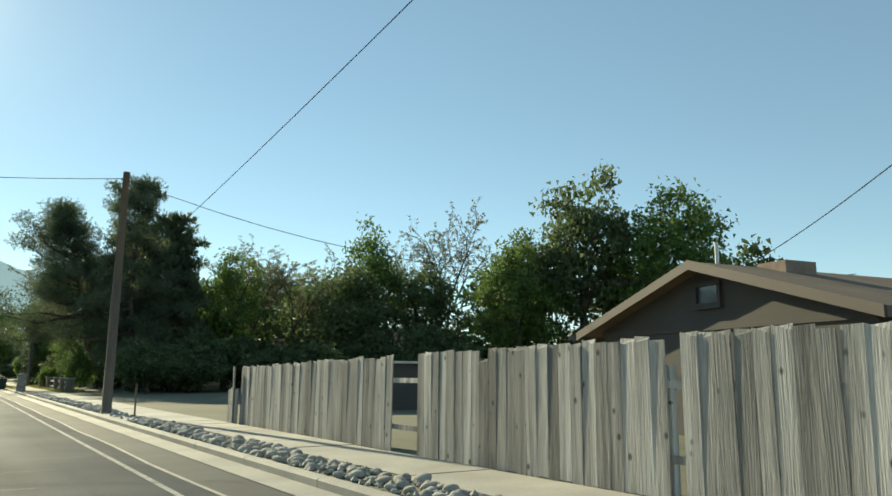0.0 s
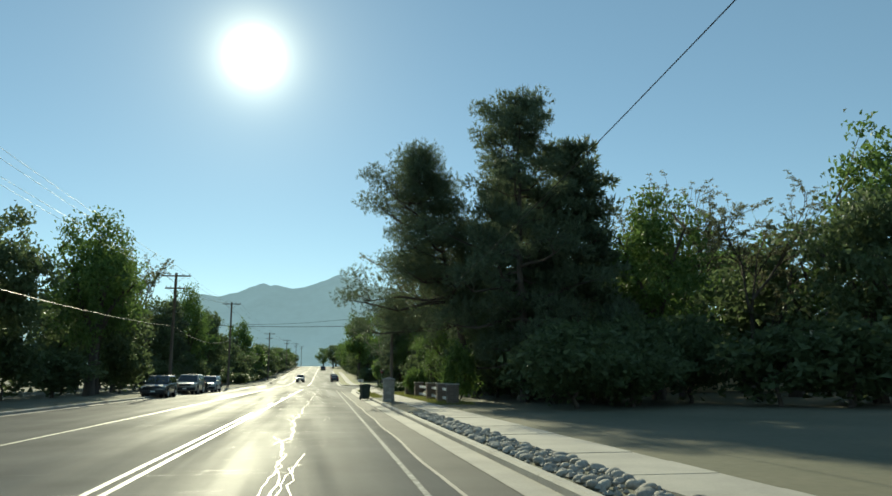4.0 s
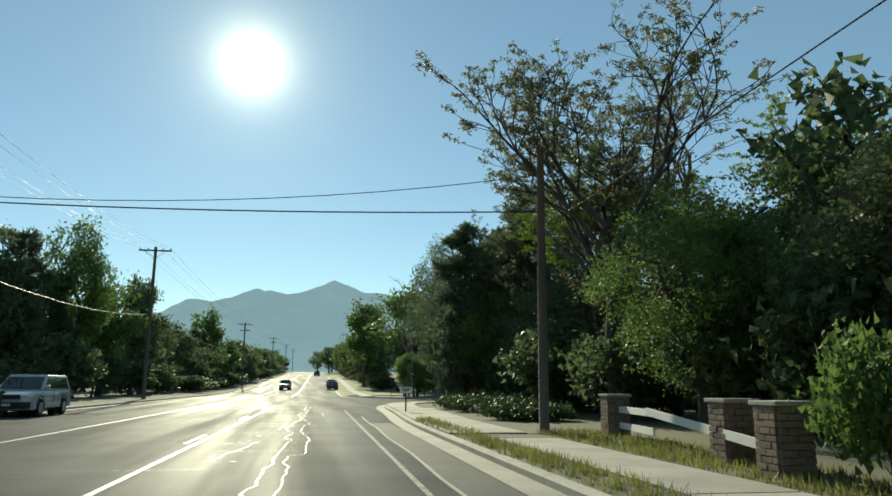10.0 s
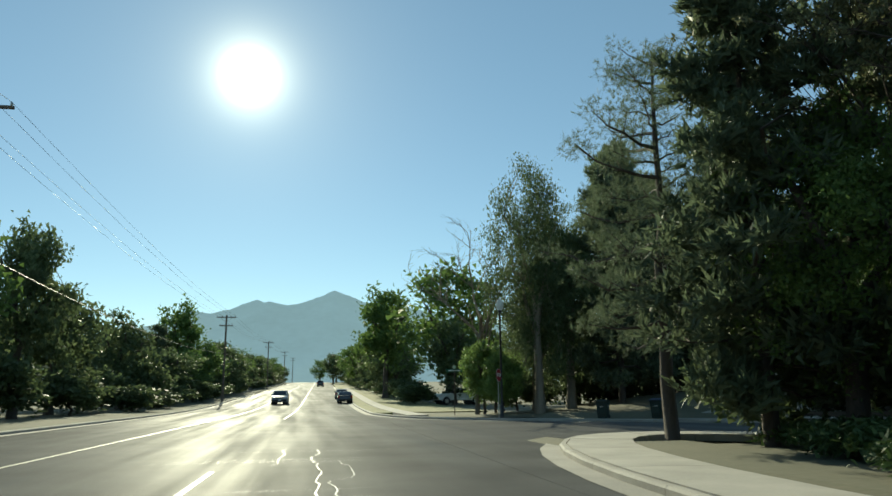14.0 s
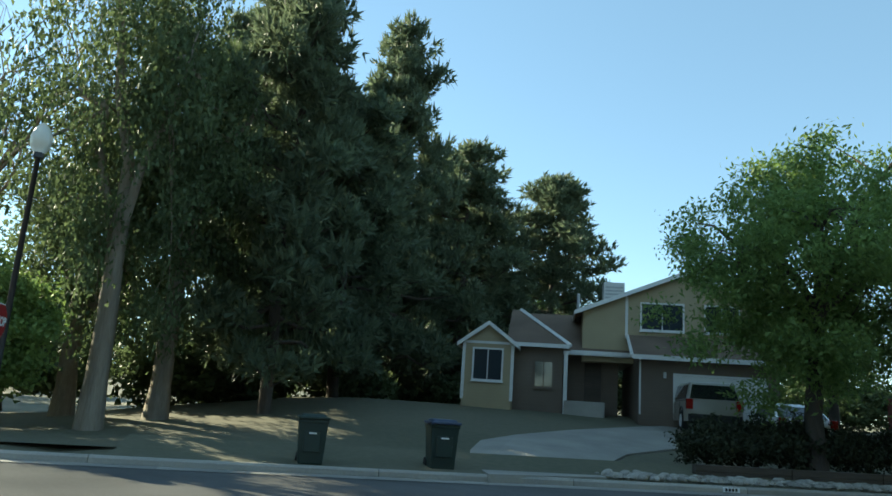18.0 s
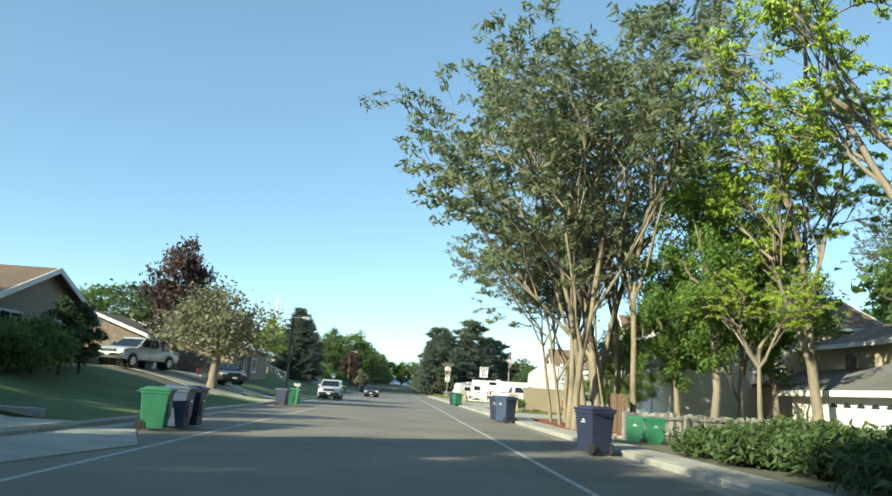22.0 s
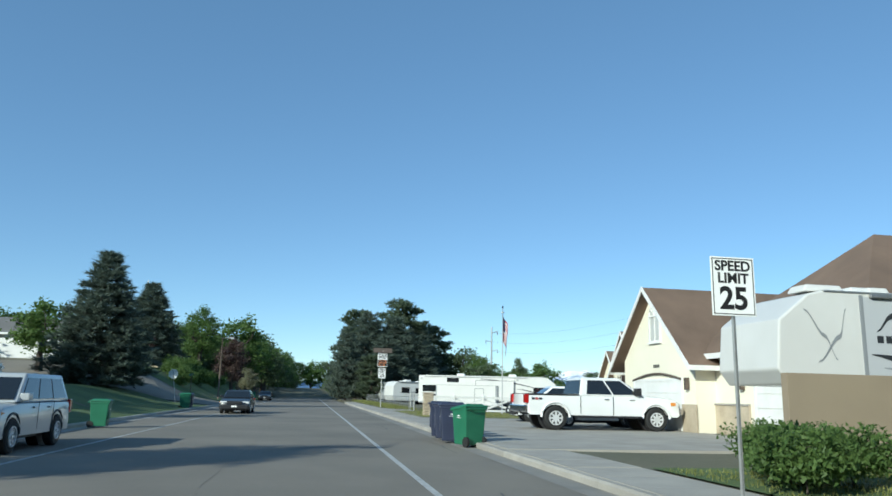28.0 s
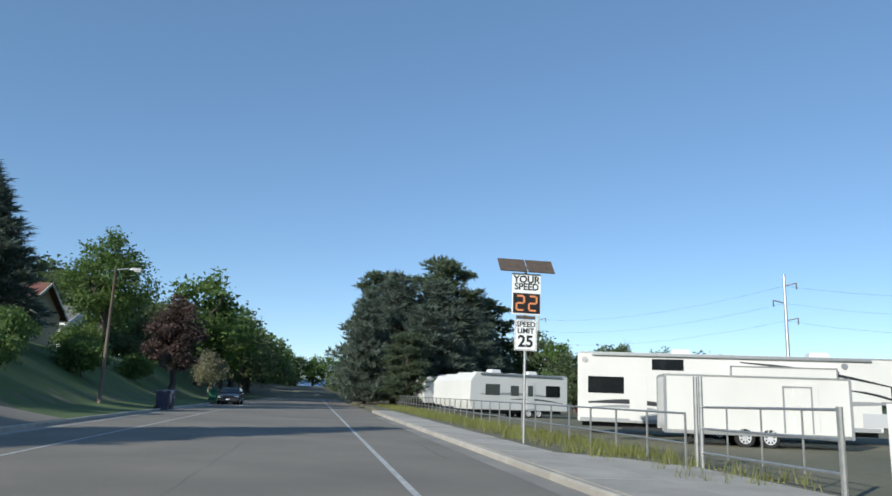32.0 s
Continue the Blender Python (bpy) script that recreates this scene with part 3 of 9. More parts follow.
# painted lines
structure("edge_line", strip([A(y, 0) for y in (-40, 0, 60, 118)], -0.045, 0.045, 0.006), line_worn, "white edge line, worn", "road marking")
structure("centre_line", strip([A(y, 0) for y in (-40, 60, 126)], -4.2, -4.1, 0.006), line_yellow, "pale yellow centre line", "road marking")
structure("centre_line", strip([A(y, 0) for y in (-40, 62)], -4.45, -4.35, 0.006), line_yellow, "second pale yellow centre line", "road marking")
for y in range(71, 124, 12):
    structure("lane_dash", strip([A(y, 0), A(y + 3, 0)], -4.45, -4.35, 0.006), line_yellow, "short pale yellow dash beside the centre line", "road marking")
structure("centre_line", strip([A(y, 0) for y in range(160, 470, 6)], -4.45, -4.35, 0.006), line_yellow, "pale yellow centre line beyond the junction", "road marking")
structure("turn_lane_line", strip([A(y, 0) for y in range(-40, 440, 6)], -8.6, -8.5, 0.006), line_yellow, "pale yellow turn lane line", "road marking")
structure("patch_seam", strip([A(y, 0.44 + 0.03 * math.sin(y * 0.7)) for y in range(-20, 112, 2)], -0.035, 0.035, 0.006), gutter_mat, "dusty seam where the shoulder meets the lane", "road marking")
structure("shoulder_patch", strip([A(y, 0) for y in (-20, 40, 104)], 0.46, 1.2, 0.005), surf("patched_asphalt", (0.1, 0.098, 0.095), (0.06, 0.059, 0.058), 0.75, big=0.6, fine=25, bump=0.3, spec=0.1), "darker strip of patched asphalt along the gutter", "road repair")
structure("edge_line", strip([B(s, 0) for s in (-13, 60, 400)], -0.06, 0.06, 0.013), line_white, "white edge line of the side street", "road marking")
structure("parking_line", strip([B(s, 0) for s in (-16, 60, 400)], -7.45, -7.35, 0.013), line_white, "thin white parking line", "road marking")

# sealed cracks in the worn asphalt
crack = random.Random(4)
cracks = bmesh.new()


def crack_line(p, d, n, w, jit):
    prev = None
    side_v = Vector((d.y, -d.x, 0))
    for i in range(n):
        off = side_v * crack.gauss(0, jit)
        q = p + d * i + off
        ww = w * crack.uniform(0.5, 1.3)
        cur = [cracks.verts.new((*(q - side_v * ww).xy, 0.0095)), cracks.verts.new((*(q + side_v * ww).xy, 0.0095))]
        if prev:
            f = cracks.faces.new((prev[0], prev[1], cur[1], cur[0]))
            if f.normal.z < 0:
                f.normal_flip()
        prev = cur


def wander(u0, y0, y1, w, swing):
    """One long sealed crack that wanders along the lane."""
    prev, u = None, u0
    y = y0
    while y < y1:
        u += crack.gauss(0, 0.045) + (u0 - u) * 0.08
        if crack.random() < 0.07:
            u += crack.uniform(-swing, swing)
        q, ww = A(y, u), w * crack.uniform(0.4, 1.4)
        cur = [cracks.verts.new((q.x - ww, q.y, 0.0095)), cracks.verts.new((q.x + ww, q.y, 0.0095))]
        if prev:
            cracks.faces.new((prev[0], prev[1], cur[1], cur[0]))
        prev = cur
        y += crack.uniform(0.25, 0.6)


wander(-2.2, -10, 132, 0.014, 0.2)
wander(-2.35, 0, 60, 0.009, 0.3)
wander(-2.05, 16, 44, 0.01, 0.25)
wander(-3.9, 6, 40, 0.01, 0.3)
wander(-1.9, 84, 128, 0.01, 0.35)
for y in range(0, 130, 2):
    y1 = y + crack.random() * 2
    if crack.random() < 0.75:
        crack_line(A(y1, crack.uniform(-4.4, -2.6)), Vector((1, crack.uniform(-0.12, 0.12), 0)) * 0.3, crack.randint(3, 9), 0.016, 0.05)
    if crack.random() < 0.3:
        crack_line(A(y1, crack.uniform(-7.5, -4.6)), Vector((1, crack.uniform(-0.05, 0.05), 0)) * 0.4, crack.randint(4, 9), 0.014, 0.03)
    if y < 50 and crack.random() < 0.7:
        crack_line(A(y1 + 0.7, crack.uniform(-4.0, -2.8)), Vector((1, crack.uniform(-0.3, 0.3), 0)) * 0.25, crack.randint(5, 12), 0.014, 0.1)
for y in range(10, 128, 9):
    crack_line(A(y, crack.uniform(-4.0, -1.0)), Vector((crack.uniform(-0.1, 0.1), 0.5, 0)), crack.randint(5, 11), 0.018, 0.12)
    crack_line(A(y + 4, crack.uniform(-4.3, -3.9)), Vector((1, 0, 0)) * 0.35, crack.randint(8, 13), 0.016, 0.03)
structure("crack_sealant", cracks, sealant, "shiny tar seams sealing cracks in the asphalt", "road repair")

# dark seams and cracks in the second street
cracks = bmesh.new()
for k in range(60):
    crack_line(B(-12 + 4 * k, -3.4 + crack.uniform(-0.05, 0.05)), Vector((0.7897, -0.6137, 0)) * 0.5, 8, 0.007, 0.02)
    if k % 2:
        crack_line(B(-10 + 4 * k + crack.uniform(-1, 1), crack.uniform(-7, -1)), Vector((-0.6137, -0.7897, 0)) * 0.4, crack.randint(5, 12), 0.014, 0.05)
    if k % 3 == 0:
        crack_line(B(-9 + 4 * k, 1.2 + crack.uniform(-0.5, 0.7)), Vector((0.7897, -0.6137, 0)) * 0.5, 10, 0.03, 0.08)
for v in cracks.verts:
    v.co.z = 0.0125
structure("asphalt_seams", cracks, surf("dark_tar", (0.075, 0.07, 0.066), (0.05, 0.048, 0.046), 0.7, big=4, fine=30, bump=0.1), "dark tar seams and scuffs in pale asphalt", "road repair")


# ---- plants ----
def leaf_mesh(name, mat, pts, size, rs, long=1.0, droop=0.0, full=False):
    """Many small leaves, each an island, at given places: pointed slips, or rhombs where full."""
    n = len(pts)
    d = rs.normal(size=(n, 3))
    d[:, 2] -= droop
    d /= np.linalg.norm(d, axis=1)[:, None]
    e = np.cross(d, rs.normal(size=(n, 3)))
    e /= np.linalg.norm(e, axis=1)[:, None] + 1e-9
    s = size * rs.uniform(0.6, 1.35, (n, 1))
    c = np.asarray(pts)
    if full:
        k, v = 4, np.stack([c - d * s * long, c + e * s * 0.5, c + d * s * long, c - e * s * 0.5], 1)
    else:
        k, v = 3, np.stack([c - d * s * long * 0.8 + e * s * 0.62, c + d * s * long * 1.1, c - d * s * long * 0.8 - e * s * 0.62], 1)
    v = v.reshape(-1, 3)
    me = bpy.data.meshes.new(name)
    me.vertices.add(k * n), me.loops.add(k * n), me.polygons.add(n)
    me.vertices.foreach_set("co", v.ravel().astype(np.float32))
    me.loops.foreach_set("vertex_index", np.arange(k * n, dtype=np.int32))
    me.polygons.foreach_set("loop_start", np.arange(0, k * n, k, dtype=np.int32))
    me.update(calc_edges=True)
    me.materials.append(mat)
    return me


def wood_mesh(name, mat, limbs, sides=6):
    bm = bmesh.new()
    most = max(max(r) for _, r in limbs) if limbs else 1
    for pts, r in limbs:
        tube(bm, pts, r, sides if max(r) > most * 0.3 else 3)
    return mesh_of(name, bm, mat, True)


def arc(p, q, rise, n=5, wob=0.0, rs=None):
    out = []
    for i in range(n):
        t = i / (n - 1)
        v = Vector(p).lerp(Vector(q), t) + Vector((0, 0, rise * math.sin(math.pi * t)))
        if wob and 0 < i < n - 1:
            v += Vector(rs.normal(0, wob, 3))
        out.append(v)
    return out


def broadleaf(seed, h, wide, bole, leaf, clumps, per, mat, bark, spread=0.55, fill=0.55, thick=0.03, forks=4, twigs=True, long=1.0, droop=0.0, flat=1.0, lift_crown=0.0, full=False, boughs=26, sides=6, tight=0.55):
    """Trunk, forking limbs and a crown of leaf clumps with gaps: a list of (part, mesh)."""
    rs = np.random.RandomState(seed)
    cz, rz = (h + bole) / 2 + lift_crown, (h - bole) / 2
    centres = []
    lobes = rs.normal(size=(6, 3))
    while len(centres) < clumps:
        d = rs.normal(size=3)
        d /= np.linalg.norm(d)
        r = rs.uniform(fill, 1.0) * (0.84 + 0.22 * np.tanh(np.max(lobes @ d) - 1.2))
        taper = 1.0 - 0.35 * max(d[2], 0) * flat
        centres.append(np.array([d[0] * r * wide * taper, d[1] * r * wide * taper, cz + d[2] * r * rz]))
    centres = np.array(centres)
    limbs = []
    r0 = h * thick
    top = Vector((rs.normal(0, 0.15), rs.normal(0, 0.15), bole + (h - bole) * 0.35))
    trunk = arc((0, 0, -0.1), top, 0, 6, 0.06, rs)
    limbs.append((trunk, [r0 * 1.35, r0, r0 * 0.92, r0 * 0.85, r0 * 0.75, r0 * 0.55]))
    ends = []
    for k in range(forks):
        a = math.tau * k / forks + rs.uniform(-0.4, 0.4)
        s = trunk[3].lerp(trunk[5], rs.uniform(0, 1)) if k else trunk[5]
        e = Vector((math.cos(a) * wide * spread, math.sin(a) * wide * spread, cz + rz * rs.uniform(-0.1, 0.55)))
        b = arc(s, e, rz * 0.12, 6, 0.12 * wide * 0.3, rs)
        limbs.append((b, list(np.linspace(r0 * 0.55, r0 * 0.16, 6))))
        ends += [b[3], b[4], b[5]]
    if twigs:
        for c in centres[:: max(1, clumps // boughs)]:
            c = Vector(c)
            s = min(ends, key=lambda q: (q - c).length)
            limbs.append((arc(s, c, 0.1, 4, 0.1, rs), list(np.linspace(r0 * 0.13, r0 * 0.035, 4))))
    rc = wide * 0.9 / max(clumps, 1) ** (1 / 3)
    pts = np.repeat(centres, per, axis=0) + rs.normal(0, rc * tight, (clumps * per, 3)) * [1, 1, 0.75]
    pts = pts[pts[:, 2] > 0.12]
    return [("trunk", wood_mesh("trunk", bark, limbs, sides)), ("crown", leaf_mesh("crown", mat, pts, leaf, rs, long, droop, full))]


def needles(name, mat, tufts, dirs, per, size, rs, thin=0.09):
    n = len(tufts)
    c = np.repeat(np.asarray(tufts), per, axis=0) + rs.normal(0, size * 0.12, (n * per, 3))
    d = np.repeat(np.asarray(dirs), per, axis=0) + rs.normal(0, 0.6, (n * per, 3))
    d /= np.linalg.norm(d, axis=1)[:, None]
    e = np.cross(d, rs.normal(size=d.shape))
    e /= np.linalg.norm(e, axis=1)[:, None] + 1e-9
    s = size * rs.uniform(0.6, 1.3, (len(c), 1))
    v = np.stack([c - e * s * thin, c + e * s * thin, c + d * s], 1).reshape(-1, 3)
    m = len(c)
    me = bpy.data.meshes.new(name)
    me.vertices.add(3 * m), me.loops.add(3 * m), me.polygons.add(m)
    me.vertices.foreach_set("co", v.ravel().astype(np.float32))
    me.loops.foreach_set("vertex_index", np.arange(3 * m, dtype=np.int32))
    me.polygons.foreach_set("loop_start", np.arange(0, 3 * m, 3, dtype=np.int32))
    me.update(calc_edges=True)
    me.materials.append(mat)
    return me


def conifer(seed, h, wide, bare, mat, bark, whorls=26, arms=7, per=12, size=0.4, rise=0.25, ragged=0.35, power=0.8, droop=0.0, step=0.55, thin=0.09):
    """A straight trunk with whorls of limbs that carry needle tufts."""
    rs = np.random.RandomState(seed)
    limbs = [(arc((0, 0, -0.1), (rs.normal(0, 0.2), rs.normal(0, 0.2), h * 0.98), 0, 7, 0.05, rs), list(np.linspace(h * 0.019, 0.03, 7)))]
    tufts, dirs = [], []
    for w in range(whorls):
        t = (w + rs.uniform(-0.3, 0.3)) / whorls
        z = bare + (h - bare) * max(t, 0)
        prof = (1 - max(t, 0)) ** power * (0.75 + 0.25 * min(1, t * 6 + 0.3))
        a0 = rs.uniform(0, math.tau)
        for k in range(arms):
            a = a0 + math.tau * k / arms + rs.uniform(-0.3, 0.3)
            ln = max(0.35, wide * prof * rs.uniform(1 - ragged, 1 + ragged * 0.4))
            s, o = Vector((0, 0, z)), Vector((math.cos(a), math.sin(a), 0))
            e = s + o * ln + Vector((0, 0, ln * (rise - droop * (1 - t))))
            b = arc(s, e, -ln * 0.06, 4, ln * 0.03, rs)
            limbs.append((b, list(np.linspace(0.02 + ln * 0.012, 0.012, 4))))
            m = max(2, int(ln / (size * step)))
            for q in range(m):
                f = 0.3 + 0.72 * (q + 0.5) / m
                p = s.lerp(e, f)
                for sd in (-1, 1):
                    sp = Vector((-o.y, o.x, 0)) * sd * ln * 0.2 * (1.15 - f) * rs.uniform(0.2, 1.3)
                    tufts.append(p + sp + Vector(rs.normal(0, 0.08, 3)))
                    dirs.append(o * 0.8 + Vector((0, 0, 0.4 + rise)) + sp.normalized() * 0.5)
    tufts.append(Vector((0, 0, h * 0.98)))
    dirs.append(Vector((0, 0, 1.5)))
    return [("trunk", wood_mesh("trunk", bark, limbs, 5)), ("needles", needles("needles", mat, tufts, dirs, per, size, rs, thin))]


def pad_pine(seed, h, wide, bare, mat, bark, limbs_n=46, pads=4, tuft=26, per=7, size=0.3, thin=0.11, pad=0.8, shape=0.5, lean=0.0, reach=0.0):
    """A long-needled pine: crooked limbs that end in rounded pads of needle tufts, with sky between them."""
    rs = np.random.RandomState(seed)
    top = Vector((rs.normal(0, 0.25) + lean, rs.normal(0, 0.25), h * 0.97))
    trunk = arc((0, 0, -0.1), top, 0, 8, 0.09, rs)
    limbs = [(trunk, list(np.linspace(h * 0.018, 0.035, 8)))]
    cs, dirs = [], []

    def add_pad(c, k):
        n = int(tuft * k)
        q = rs.normal(size=(n, 3))
        q /= np.linalg.norm(q, axis=1)[:, None]
        q *= rs.uniform(0.35, 1.0, (n, 1)) ** 0.6
        cs.append(np.array(c) + q * [pad * k, pad * k, pad * k * 0.62])
        dirs.append(q + [0, 0, 0.55])
        # the dense heart of the pad: short twigs crowded with needles
        m = int(n * 0.4)
        cs.append(np.array(c) + rs.normal(0, 0.3, (m, 3)) * [pad * k, pad * k, pad * k * 0.5])
        dirs.append(rs.normal(size=(m, 3)))

    a = rs.uniform(0, math.tau)
    for w in range(limbs_n):
        t = (w + rs.uniform(0, 1)) / limbs_n
        z = bare + (h * 0.97 - bare) * t
        a += 2.4 + rs.normal(0, 0.35)
        prof = (1 - t) ** shape * (0.72 + 0.28 * min(1, t * 5)) + 0.06
        ln = max(0.5, wide * prof * rs.uniform(0.5, 1.15))
        o = Vector((math.cos(a), math.sin(a), 0))
        s = Vector((top.x * z / top.z, top.y * z / top.z, z))
        ln *= 1 - reach * math.cos(a)
        up = -0.12 + 0.75 * t
        e = s + o * ln + Vector((0, 0, ln * up))
        b = arc(s, e, -ln * 0.08, 5, ln * 0.035, rs)
        limbs.append((b, list(np.linspace(0.03 + ln * 0.016, 0.014, 5))))
        add_pad(e, rs.uniform(0.8, 1.2))
        for k in range(pads if ln > 1.4 else 1):
            f = rs.uniform(0.35, 0.95)
            j = min(3, int(f * 4))
            r = Vector((-o.y, o.x, 0)) * rs.choice([-1, 1])
            c = b[j] + (r * rs.uniform(0.25, 0.6) + o * 0.3) * ln * 0.42 + Vector((0, 0, rs.uniform(0.0, 0.25) * ln))
            limbs.append((arc(b[j], c, -0.05, 3, 0.03, rs), [0.012 + ln * 0.006, 0.014, 0.01]))
            add_pad(c, rs.uniform(0.6, 1.05))
    add_pad(top, 0.9)
    c, d = np.concatenate(cs), np.concatenate(dirs)
    return [("trunk", wood_mesh("trunk", bark, limbs, 6)), ("needles", needles("needles", mat, c, d, per, size, rs, thin))]


def plant(name, kit, at, scale=1.0, turn=0.0, label="", category="tree", group="", tall=1.0):
    root = thing(name, at, turn, label, category, group)
    root.scale = (scale, scale, scale * tall)
    for nm, me in kit:
        share(nm, me, root, Matrix())
    return root


def branchy(seed, h, mat, bark, thick=0.016, lean=(0.0, 0.0), levels=4, kids=4, rosette=18, leaf=0.16, first=0.42, open_=0.5, leaf_long=1.5, droop=0.5):
    """A tree that forks again and again; leaf tufts sit at the twig ends."""
    rs = np.random.RandomState(seed)
    limbs, tips = [], []

    def limb(p, d, ln, r, lv):
        pts, q, e = [p], p.copy(), d.normalized()
        n = 5 if lv < 2 else 4
        for i in range(n):
            e = (e + Vector(rs.normal(0, 0.05 + 0.04 * lv, 3)) + Vector((0, 0, 0.06 if lv < 3 else -0.03))).normalized()
            q = q + e * ln / n
            pts.append(q.copy())
        limbs.append((pts, list(np.linspace(r, r * 0.55, n + 1))))
        if lv >= levels:
            tips.append(pts[-1])
            tips.append(pts[-2])
            return
        for k in range(kids + (1 if lv == 0 else 0)):
            f = rs.uniform(0.45, 1.0) if k else 1.0
            j = min(n, int(f * n))
            a = rs.uniform(0, math.tau)
            side_ = Vector((math.cos(a), math.sin(a), rs.uniform(-0.1, 0.3)))
            limb(pts[j], e * (1.0 - open_ * 0.45) + side_ * open_ * rs.uniform(0.6, 1.3), ln * rs.uniform(0.5, 0.78), r * 0.52, lv + 1)
        if lv >= 2:
            tips.append(pts[-1])

    limb(Vector((0, 0, -0.1)), Vector((lean[0], lean[1], 1)), h * first, h * thick, 0)
    zmax = max(t.z for t in tips)
    k = h / zmax
    c = np.repeat(np.array([tuple(t) for t in tips]), rosette, axis=0)
    pts = c + rs.normal(0, leaf * 1.25, (len(c), 3)) * [1, 1, 0.55]
    limbs = [([q * k for q in ps], [w * k for w in r]) for ps, r in limbs]
    thick_limbs = [l for l in limbs if l[1][0] > h * thick * 0.06]
    return [("trunk", wood_mesh("trunk", bark, thick_limbs, 5)), ("crown", leaf_mesh("crown", mat, pts * k, leaf, rs, leaf_long, droop, True))]


# each kind: (parts, height, crown radius)
def kinds(n, make, h, r):
    return [(make(i), h, r) for i in range(n)]


PINE = kinds(3, lambda i: pad_pine(11 + i, 18, 5.4, 1.6, needle_dark, bark_dark, 58, 5, 24, 5, 0.44, 0.15, 0.9, 0.62), 18, 4.7)
PINE_NEAR = kinds(1, lambda i: pad_pine(22 + i, 18, 5.6, 2.4, needle_dark, bark_dark, 60, 5, 36, 7, 0.29, 0.085, 0.95, 0.5), 18, 4.9)
PINE_THIN = kinds(2, lambda i: pad_pine(31 + i, 16, 3.8, 1.4, needle_dark, bark_dark, 52, 4, 20, 5, 0.44, 0.16, 0.85, 0.5), 16, 3.4)
SPRUCE = kinds(2, lambda i: conifer(41 + i, 11, 2.9, 0.4, needle_blue, bark_dark, 30, 11, 9, 0.38, 0.1, 0.25, 0.75, 0.2), 11, 2.1)
SPRUCE_FAR = kinds(2, lambda i: conifer(45 + i, 14, 4.4, 0.4, needle_blue, bark_dark, 24, 9, 7, 0.58, 0.2, 0.45, 0.6, 0.05), 14, 3.2)
OAK = kinds(3, lambda i: broadleaf(51 + i, 14, 5.2, 1.6, 0.165, 140, 68, leaf_green, bark_dark, 0.6, 0.4), 14, 5.0)
DARK = kinds(3, lambda i: broadleaf(61 + i, 13, 5.0, 0.8, 0.18, 140, 62, leaf_dark, bark_dark, 0.6, 0.35), 13, 4.8)
OAK_FAR = kinds(3, lambda i: broadleaf(251 + i, 14, 5.2, 1.2, 0.29, 66, 50, leaf_green, bark_dark, 0.6, 0.4, boughs=8, sides=4), 14, 5.0)
DARK_FAR = kinds(3, lambda i: broadleaf(261 + i, 13, 5.0, 0.6, 0.29, 66, 50, leaf_dark, bark_dark, 0.6, 0.35, boughs=8, sides=4), 13, 4.8)
AIRY = kinds(3, lambda i: branchy(71 + i, 17, leaf_olive, bark_dark, 0.011, (0, 0), 4, 4, 16, 0.062, 0.36, 0.5), 17, 4.6)
AILANTHUS = kinds(4, lambda i: branchy(81 + i, 15, leaf_ash, bark_pale, (0.0062, 0.0056, 0.0072, 0.006)[i], ((0.02, 0.1), (-0.05, 0.03), (0.08, -0.04), (-0.09, 0.06))[i], 4, 3, 13, 0.085, (0.34, 0.42, 0.3, 0.38)[i], 0.46, 1.7), 15, 4.4)
AIL_LEAN = kinds(2, lambda i: branchy(384 + i, 13, leaf_ash, bark_pale, 0.006, (0.14, 0.0), 4, 4, 13, 0.07, 0.34, 0.62, 1.5), 13, 4.4)
WILLOW = kinds(2, lambda i: branchy(91 + i, 14, leaf_bright, bark_grey, 0.012, (0, 0), 4, 4, 34, 0.048, 0.36, 0.55, 1.5, 1.0), 14, 4.2)
PEAR = kinds(2, lambda i: broadleaf(104 + i, 9.2, 3.9, 0.9, 0.05, 240, 225, leaf_pear, bark_dark, 0.5, 0.35, 0.021, 9, long=1.35, flat=1.5, droop=0.6, lift_crown=-0.55, full=True, tight=0.44, boughs=60), 8.7, 3.3)
LIME = kinds(1, lambda i: broadleaf(331, 9, 3.2, 0.8, 0.06, 170, 170, leaf_lime, bark_grey, 0.5, 0.35, 0.02, 6, long=1.2, full=True, tight=0.42), 9, 3.1)
CRAB = kinds(1, lambda i: broadleaf(111, 5.2, 3.0, 1.0, 0.09, 90, 75, leaf_tip, bark_grey, 0.6, 0.4, 0.035, 5), 5.2, 2.9)
PURPLE = kinds(1, lambda i: broadleaf(121, 8.0, 2.8, 1.0, 0.13, 90, 80, leaf_purple, bark_dark, 0.5, 0.3, 0.03, 4), 8.0, 2.7)
YOUNG = kinds(2, lambda i: broadleaf(131 + i, 8.5, 3.0, 1.5, 0.15, 80, 75, leaf_green if i else leaf_bright, bark_grey, 0.55, 0.35, 0.022, 4), 8.5, 2.9)
BUSH = kinds(2, lambda i: broadleaf(141 + i, 1.7, 1.5, 0.05, 0.07, 60, 60, leaf_green, bark_dark, 0.6, 0.5, 0.02, 4, False), 1.7, 1.4)
SUNNY = kinds(1, lambda i: broadleaf(145, 5.0, 2.0, 0.05, 0.075, 110, 110, leaf_pear, bark_dark, 0.6, 0.4, 0.02, 4), 5.0, 1.9)
DARK_FINE = kinds(2, lambda i: broadleaf(64 + i, 13, 5.0, 0.8, 0.085, 190, 150, leaf_dark, bark_grey, 0.6, 0.35), 13, 4.8)
OAK_FINE = kinds(2, lambda i: broadleaf(57 + i, 14, 5.2, 1.4, 0.085, 190, 150, leaf_green, bark_dark, 0.6, 0.4), 14, 5.0)
